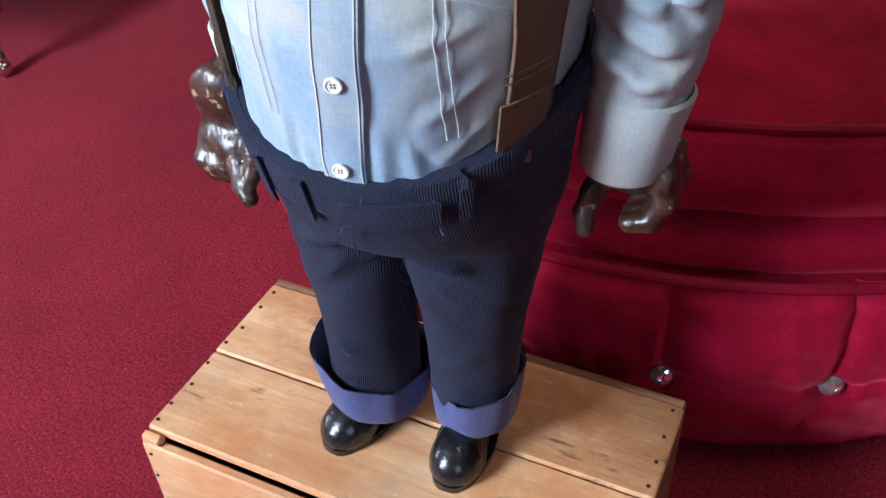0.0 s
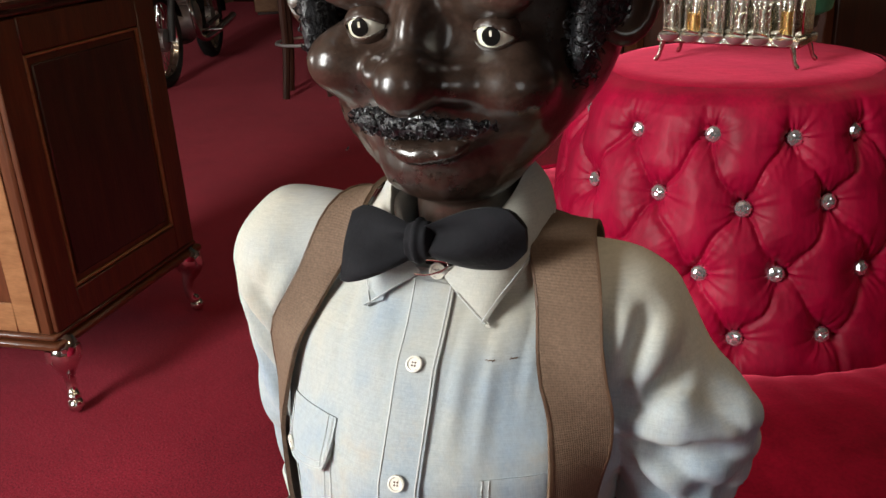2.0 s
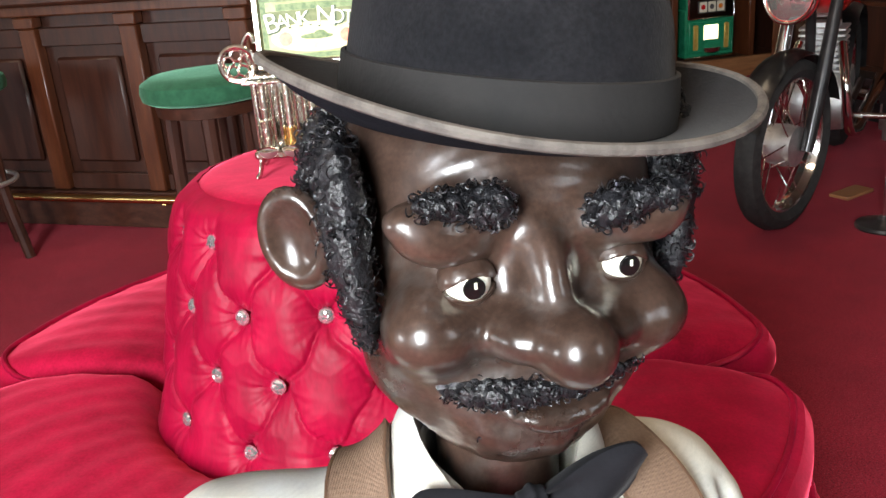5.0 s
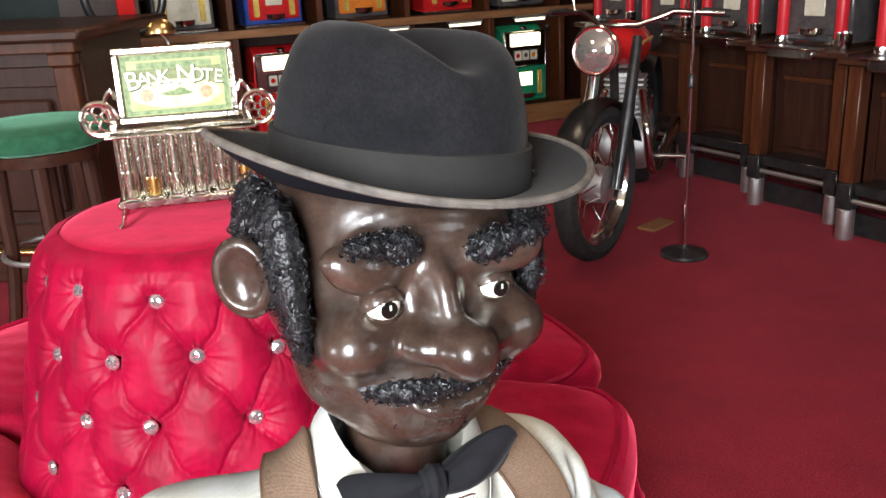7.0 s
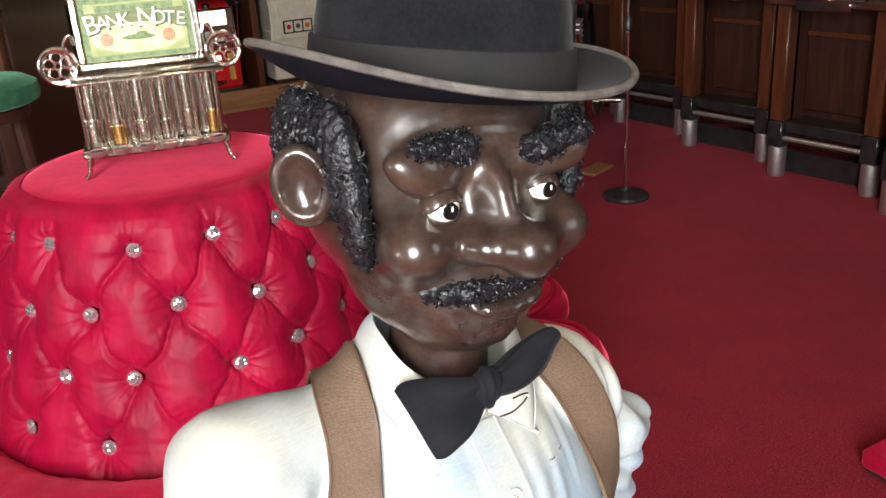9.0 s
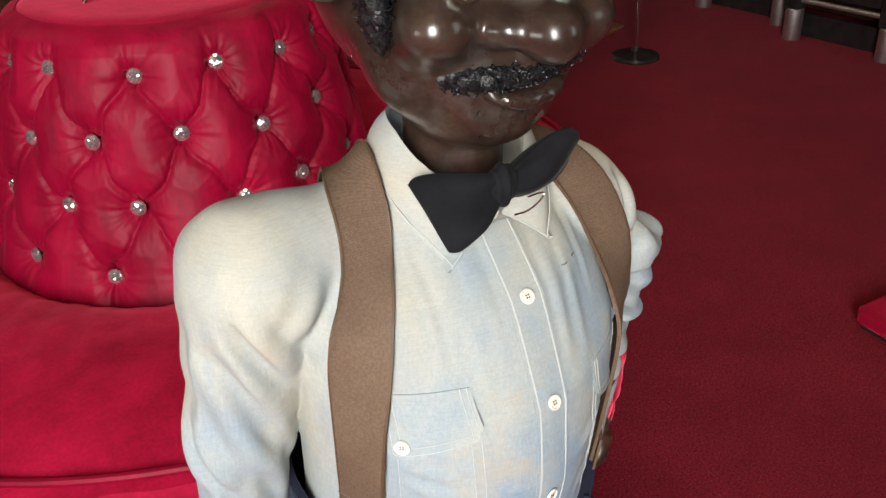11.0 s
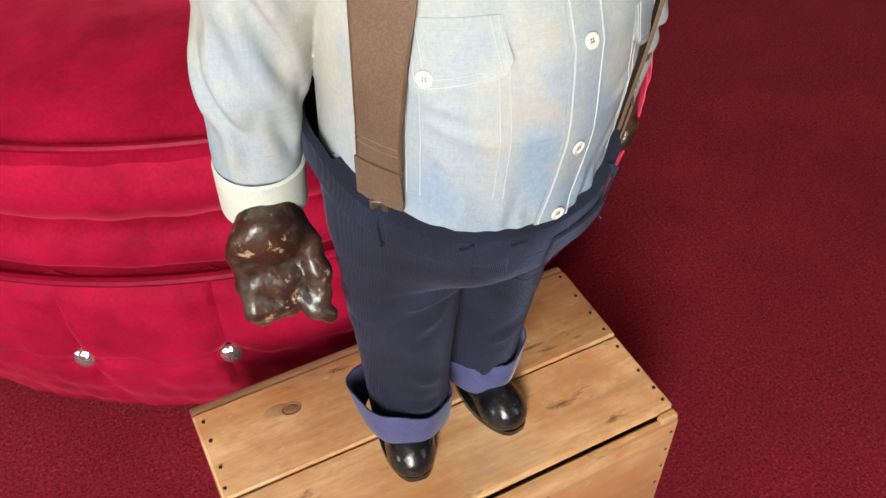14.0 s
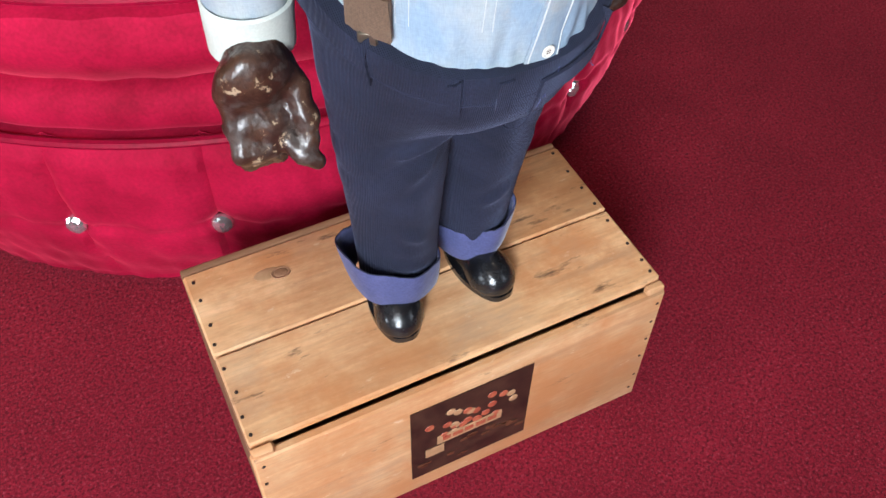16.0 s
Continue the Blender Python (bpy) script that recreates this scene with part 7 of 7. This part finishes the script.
motorcycle(pose(2.14, 2.53, 0, 0, 0, 47), -16, SLOT_RED)
pad = thing("wooden_pad", "small pale wooden block under a side stand", "block", (2.66, 2.73, 0))
motorcycle(pose(-4.02, 4.15, 0, 0, 0, 118), -6, BLACK_METAL)
part("board", box(-0.09, 0.09, -0.045, 0.045, 0, 0.014, 0.003, pose(2.60, 2.78, 0, 0, 0, 20)), OAK_TRIM, pad)


# ---- slot machines ----
def slot(m, body, face, glow=None, scale=1.0, tower=False, group="slot machines on the shelves"):
    """A one-armed bandit: rounded case, front plates, reel window, payout cup and lever."""
    names = {SLOT_RED: "red", SLOT_GREEN: "green", SLOT_BLUE: "blue", SLOT_WHITE: "cream", SLOT_ORANGE: "orange", SLOT_DARK: "dark grey", SLOT_YELLOW: "gilt"}
    ob = thing("slot_machine", "vintage %s slot machine with chrome trim and reels" % names[body], "slot machine", group=group)
    w, d, h = 0.19, 0.34, 0.58
    bm = bmesh.new()
    bm_box(bm, -w, w, 0.0, d, 0.02, h * 0.60, 0.010)
    vs = []
    for x in (-w * 0.98, w * 0.98):
        for i in range(13):
            a = math.pi * i / 12
            vs.append((x * (1 - 0.10 * math.sin(a)), d * (0.5 - 0.5 * math.cos(a)), h * 0.60 + 0.23 * math.sin(a) ** 0.6))
    bm_mesh(bm, vs, [(i, i + 1, 13 + i + 1, 13 + i) for i in range(12)] + [list(range(13))[::-1], list(range(13, 26))])
    bmesh.ops.recalc_face_normals(bm, faces=bm.faces)
    part("case", bm, body, ob)
    part("base", box(-w - 0.012, w + 0.012, -0.02, d, 0.0, 0.022, 0.004), CHROME, ob)
    lower = part("lower_plate", box(-w * 0.88, w * 0.88, -0.016, -0.001, 0.05, h * 0.46, 0.008), face, ob)
    part("payout_cup", lathe([(0.03, 0), (0.06, 0.012), (0.068, 0.04), (0.062, 0.04), (0.05, 0.014), (0.0001, 0.006)], 24, pose(0, -0.030, 0.045) @ Matrix.Diagonal((1, 0.7, 1, 1))), CHROME, ob)
    for sx in (-1, 1) if face is not SLOT_DARK else ():
        part("pilaster", box(sx * w * 0.62 - 0.018, sx * w * 0.62 + 0.018, -0.024, -0.0165, 0.07, h * 0.42, 0.006), SLOT_YELLOW, lower)
    part("jackpot_window", box(-0.055, 0.055, -0.022, -0.0165, h * 0.24, h * 0.41, 0.004), (glow or SLOT_WHITE), lower)
    upper = part("upper_plate", box(-w * 0.93, w * 0.93, -0.018, -0.001, h * 0.48, h * 0.93, 0.010), (face if face in (SLOT_WHITE, SLOT_DARK) else CHROME), ob)
    part("reel_window", box(-0.105, 0.105, -0.021, -0.0185, h * 0.55, h * 0.70, 0.004), BLACK_METAL, upper)
    for k in (-1, 0, 1):
        rl = part("reel", box(k * 0.066 - 0.028, k * 0.066 + 0.028, -0.0235, -0.0212, h * 0.565, h * 0.685, 0.004), SLOT_WHITE, upper)
        part("fruit_mark", lathe([(0.017, 0), (0.015, 0.002), (0.0001, 0.003)], 12, pose(k * 0.066, -0.0236, h * 0.625, 90)), (SLOT_RED, SLOT_DARK, SLOT_ORANGE)[k + 1], rl)
    part("award_glass", box(-0.125, 0.125, -0.023, -0.0185, h * 0.74, h * 0.90, 0.006), (glow or face), upper)
    part("coin_head", lathe([(0.030, 0), (0.030, 0.02), (0.018, 0.028), (0.0001, 0.03)], 16, pose(0.02, 0.05, h * 0.60 + 0.19)), CHROME, ob)
    arm = part("lever", tube([(w, 0.10, h * 0.50), (w + 0.035, 0.10, h * 0.50), (w + 0.040, 0.08, h * 0.80), (w + 0.042, 0.06, h * 0.92)], 0.010, 8), CHROME, ob)
    bm = bmesh.new()
    bm_ball(bm, (w + 0.042, 0.056, h * 0.95), 0.020, seg=14, rings=8)
    part("knob", bm, BLACK_METAL, arm)
    if tower:
        for sx in (-1, 1):
            col = part("lit_column", lathe([(0.026, 0.03), (0.028, 0.05), (0.028, 0.50), (0.020, 0.52), (0.0001, 0.53)], 18, pose(sx * (w - 0.03), -0.035, 0)), LIT_RED, ob, "glowing red column")
            part("column_cap", lathe([(0.032, 0.0), (0.034, 0.02), (0.030, 0.045)], 18, pose(sx * (w - 0.03), -0.035, 0)), CHROME, col)
    return place(ob, m @ Matrix.Diagonal((scale, scale, scale, 1)))


shelf = thing("machine_shelves", "long dark wood shelf unit with an oak-edged plinth", "shelves", (2.2, 5.5, 0))
part("plinth", box(0.42, 3.98, 5.40, 5.94, 0.0, 0.135, 0.004), DARK_WOOD_X, shelf)
part("plinth_edge", box(0.42, 3.98, 5.372, 5.399, 0.0, 0.140, 0.005), OAK_TRIM, shelf, "golden oak edge")
part("upper_shelf", box(0.42, 3.98, 5.40, 5.94, 0.800, 0.838, 0.004), DARK_WOOD_X, shelf)
part("shelf_edge", box(0.42, 3.98, 5.376, 5.399, 0.790, 0.842, 0.005), OAK_TRIM, shelf)
part("top_shelf", box(0.42, 3.98, 5.46, 5.94, 1.62, 1.66, 0.004), DARK_WOOD_X, shelf)
for x in (0.72, 1.285, 1.88, 2.51, 3.13, 3.72):
    part("divider", box(x - 0.022, x + 0.022, 5.405, 5.94, 0.1355, 0.7995, 0.004), CABINET_WOOD, shelf)
    part("divider", box(x - 0.022, x + 0.022, 5.47, 5.94, 0.8385, 1.6195, 0.004), CABINET_WOOD, shelf)
lower_row = ((1.00, SLOT_DARK, SLOT_WHITE, None), (1.58, SLOT_RED, SLOT_RED, LIT_GLASS), (2.19, SLOT_WHITE, SLOT_WHITE, None), (2.82, SLOT_DARK, SLOT_ORANGE, LIT_GLASS), (3.43, SLOT_GREEN, SLOT_GREEN, LIT_GLASS))
upper_row = ((1.00, SLOT_DARK, SLOT_WHITE, None), (1.58, SLOT_BLUE, SLOT_RED, None), (2.19, SLOT_DARK, SLOT_ORANGE, LIT_GLASS), (2.84, SLOT_RED, SLOT_RED, LIT_RED), (3.43, SLOT_DARK, SLOT_WHITE, None))
for x, a, b, g in lower_row:
    slot(pose(x, 5.47, 0.1355), a, b, g)
for x, a, b, g in upper_row:
    slot(pose(x, 5.50, 0.8385), a, b, g)
for k, x in enumerate((2.37, 2.93, 3.46)):
    lampb = thing("strip_lamp", "lit white strip lamp above the machines", "lamp", group="strip lamps")
    part("housing", box(-0.13, 0.13, 0.0, 0.05, 0.0, 0.02, 0.004), STEEL, lampb)
    part("diffuser", box(-0.12, 0.12, 0.004, 0.046, -0.018, -0.0005, 0.006), LIT_GLASS, lampb)
    place(lampb, pose(x, 5.405, 0.766))


# ---- row of stands with lit machines ----
def machine_stand(m):
    ob = thing("machine_stand", "dark wooden machine stand on steel-capped legs", "stand", group="row of machine stands")
    w = 0.215
    for sx in (-1, 1):
        lg = part("leg", box(sx * w - 0.032, sx * w + 0.032, 0.0, 0.064, 0.25, 0.745, 0.005), CABINET_WOOD, ob)
        part("black_sleeve", box(sx * w - 0.036, sx * w + 0.036, -0.004, 0.068, 0.135, 0.2495, 0.005), BLACK_METAL, lg)
        part("steel_cap", lathe([(0.036, 0.0), (0.038, 0.004), (0.038, 0.130), (0.034, 0.1345)], 24, pose(sx * w, 0.032, 0)), STEEL, lg, "brushed steel foot cap")
    part("front_panel", box(-w + 0.033, w - 0.033, 0.150, 0.170, 0.28, 0.745, 0.003), DARK_WOOD, ob)
    part("panel_rail", box(-w + 0.033, w - 0.033, 0.136, 0.1495, 0.60, 0.625, 0.003), CABINET_WOOD, ob)
    part("body", box(-w - 0.03, w + 0.03, 0.171, 0.52, 0.10, 0.745, 0.004), DARK_WOOD, ob)
    part("step", box(-w + 0.037, w - 0.037, 0.02, 0.1695, 0.20, 0.25, 0.004), BLACK_METAL, ob)
    part("foot_rail", tube([(-w + 0.036, 0.02, 0.175), (w - 0.036, 0.02, 0.175)], 0.011, 10), STEEL, ob, "steel foot rail")
    part("kick_plate", box(-w, w, 0.10, 0.115, 0.0, 0.0995, 0.002), BLACK_METAL, ob)
    part("top", box(-w - 0.055, w + 0.055, -0.045, 0.54, 0.7455, 0.775, 0.006), DARK_WOOD_X, ob)
    part("coin_tray", bm_box(bm_box(bmesh.new(), -0.12, 0.12, -0.075, -0.046, 0.735, 0.782, 0.005), -0.16, 0.16, -0.085, -0.02, 0.7755, 0.786, 0.004), CHROME, ob, "chrome coin tray")
    part("ashtray", lathe([(0.026, 0), (0.030, 0.01), (0.034, 0.075), (0.030, 0.075), (0.026, 0.012), (0.0001, 0.010)], 20, pose(w - 0.01, 0.02, 0.7756)), CHROME, ob, "chrome coin cup")
    return place(ob, m)


for k in range(6):
    y = 1.995 + 0.615 * (k - 1)
    x = 3.155 + 0.075 * (k - 1)
    machine_stand(pose(x, y, 0, 0, 0, -83))
    slot(pose(x, y, 0.776, 0, 0, -83) @ Matrix.Translation((0, 0.10, 0)), SLOT_DARK, SLOT_DARK, None, 0.95, True, "machines on the stands")

# ---- low red platform ----
plat = thing("red_platform", "low red velvet-covered platform lying on the carpet", "platform", (1.9, 0.2, 0))
part("cover", box(1.585, 2.25, -0.55, 0.61, 0.012, 0.062, 0.010), VELVET, plat)
part("underside", box(1.60, 2.24, -0.54, 0.60, 0.0, 0.0118, 0.001), BLACK_METAL, plat)

# ---- wheel of fortune behind the bar end ----
wheel_stand = thing("wheel_stand", "dark iron ring stand with a red centre", "stand")
part("ring", tube(ring_pts((0, 0, 1.12), 0.20, 40, "y"), 0.022, 10, True), BLACK_METAL, wheel_stand)
part("centre_plate", box(-0.045, 0.045, -0.012, 0.012, 0.99, 1.25, 0.004), SLOT_RED, wheel_stand)
part("pole", tube([(0, 0, 0.03), (0, 0, 0.92)], 0.028, 12), BLACK_METAL, wheel_stand)
part("base", lathe([(0.17, 0), (0.17, 0.02), (0.06, 0.04), (0.0001, 0.041)], 28), BLACK_METAL, wheel_stand)
for sx in (-1, 1):
    part("spoke", tube([(sx * 0.19, 0, 1.12), (sx * 0.05, 0, 1.12)], 0.010, 8), BLACK_METAL, wheel_stand)
place(wheel_stand, pose(0.58, 4.6, 0, 0, 0, 10))

# ---- far corner beyond the bar ----
slot(pose(-5.7, 8.0, 0.45, 0, 0, 25), SLOT_RED, SLOT_YELLOW, LIT_GLASS, 1.1)
chest = thing("low_cabinet", "low golden oak cabinet in the far corner", "cabinet", (-5.7, 8.2, 0))
part("body", box(-0.5, 0.5, -0.05, 0.45, 0.03, 0.449, 0.008, pose(-5.7, 8.0, 0, 0, 0, 25)), OAK_TRIM, chest)
part("plinth", box(-0.48, 0.48, -0.03, 0.43, 0.0, 0.0295, 0.002, pose(-5.7, 8.0, 0, 0, 0, 25)), DARK_WOOD_X, chest)
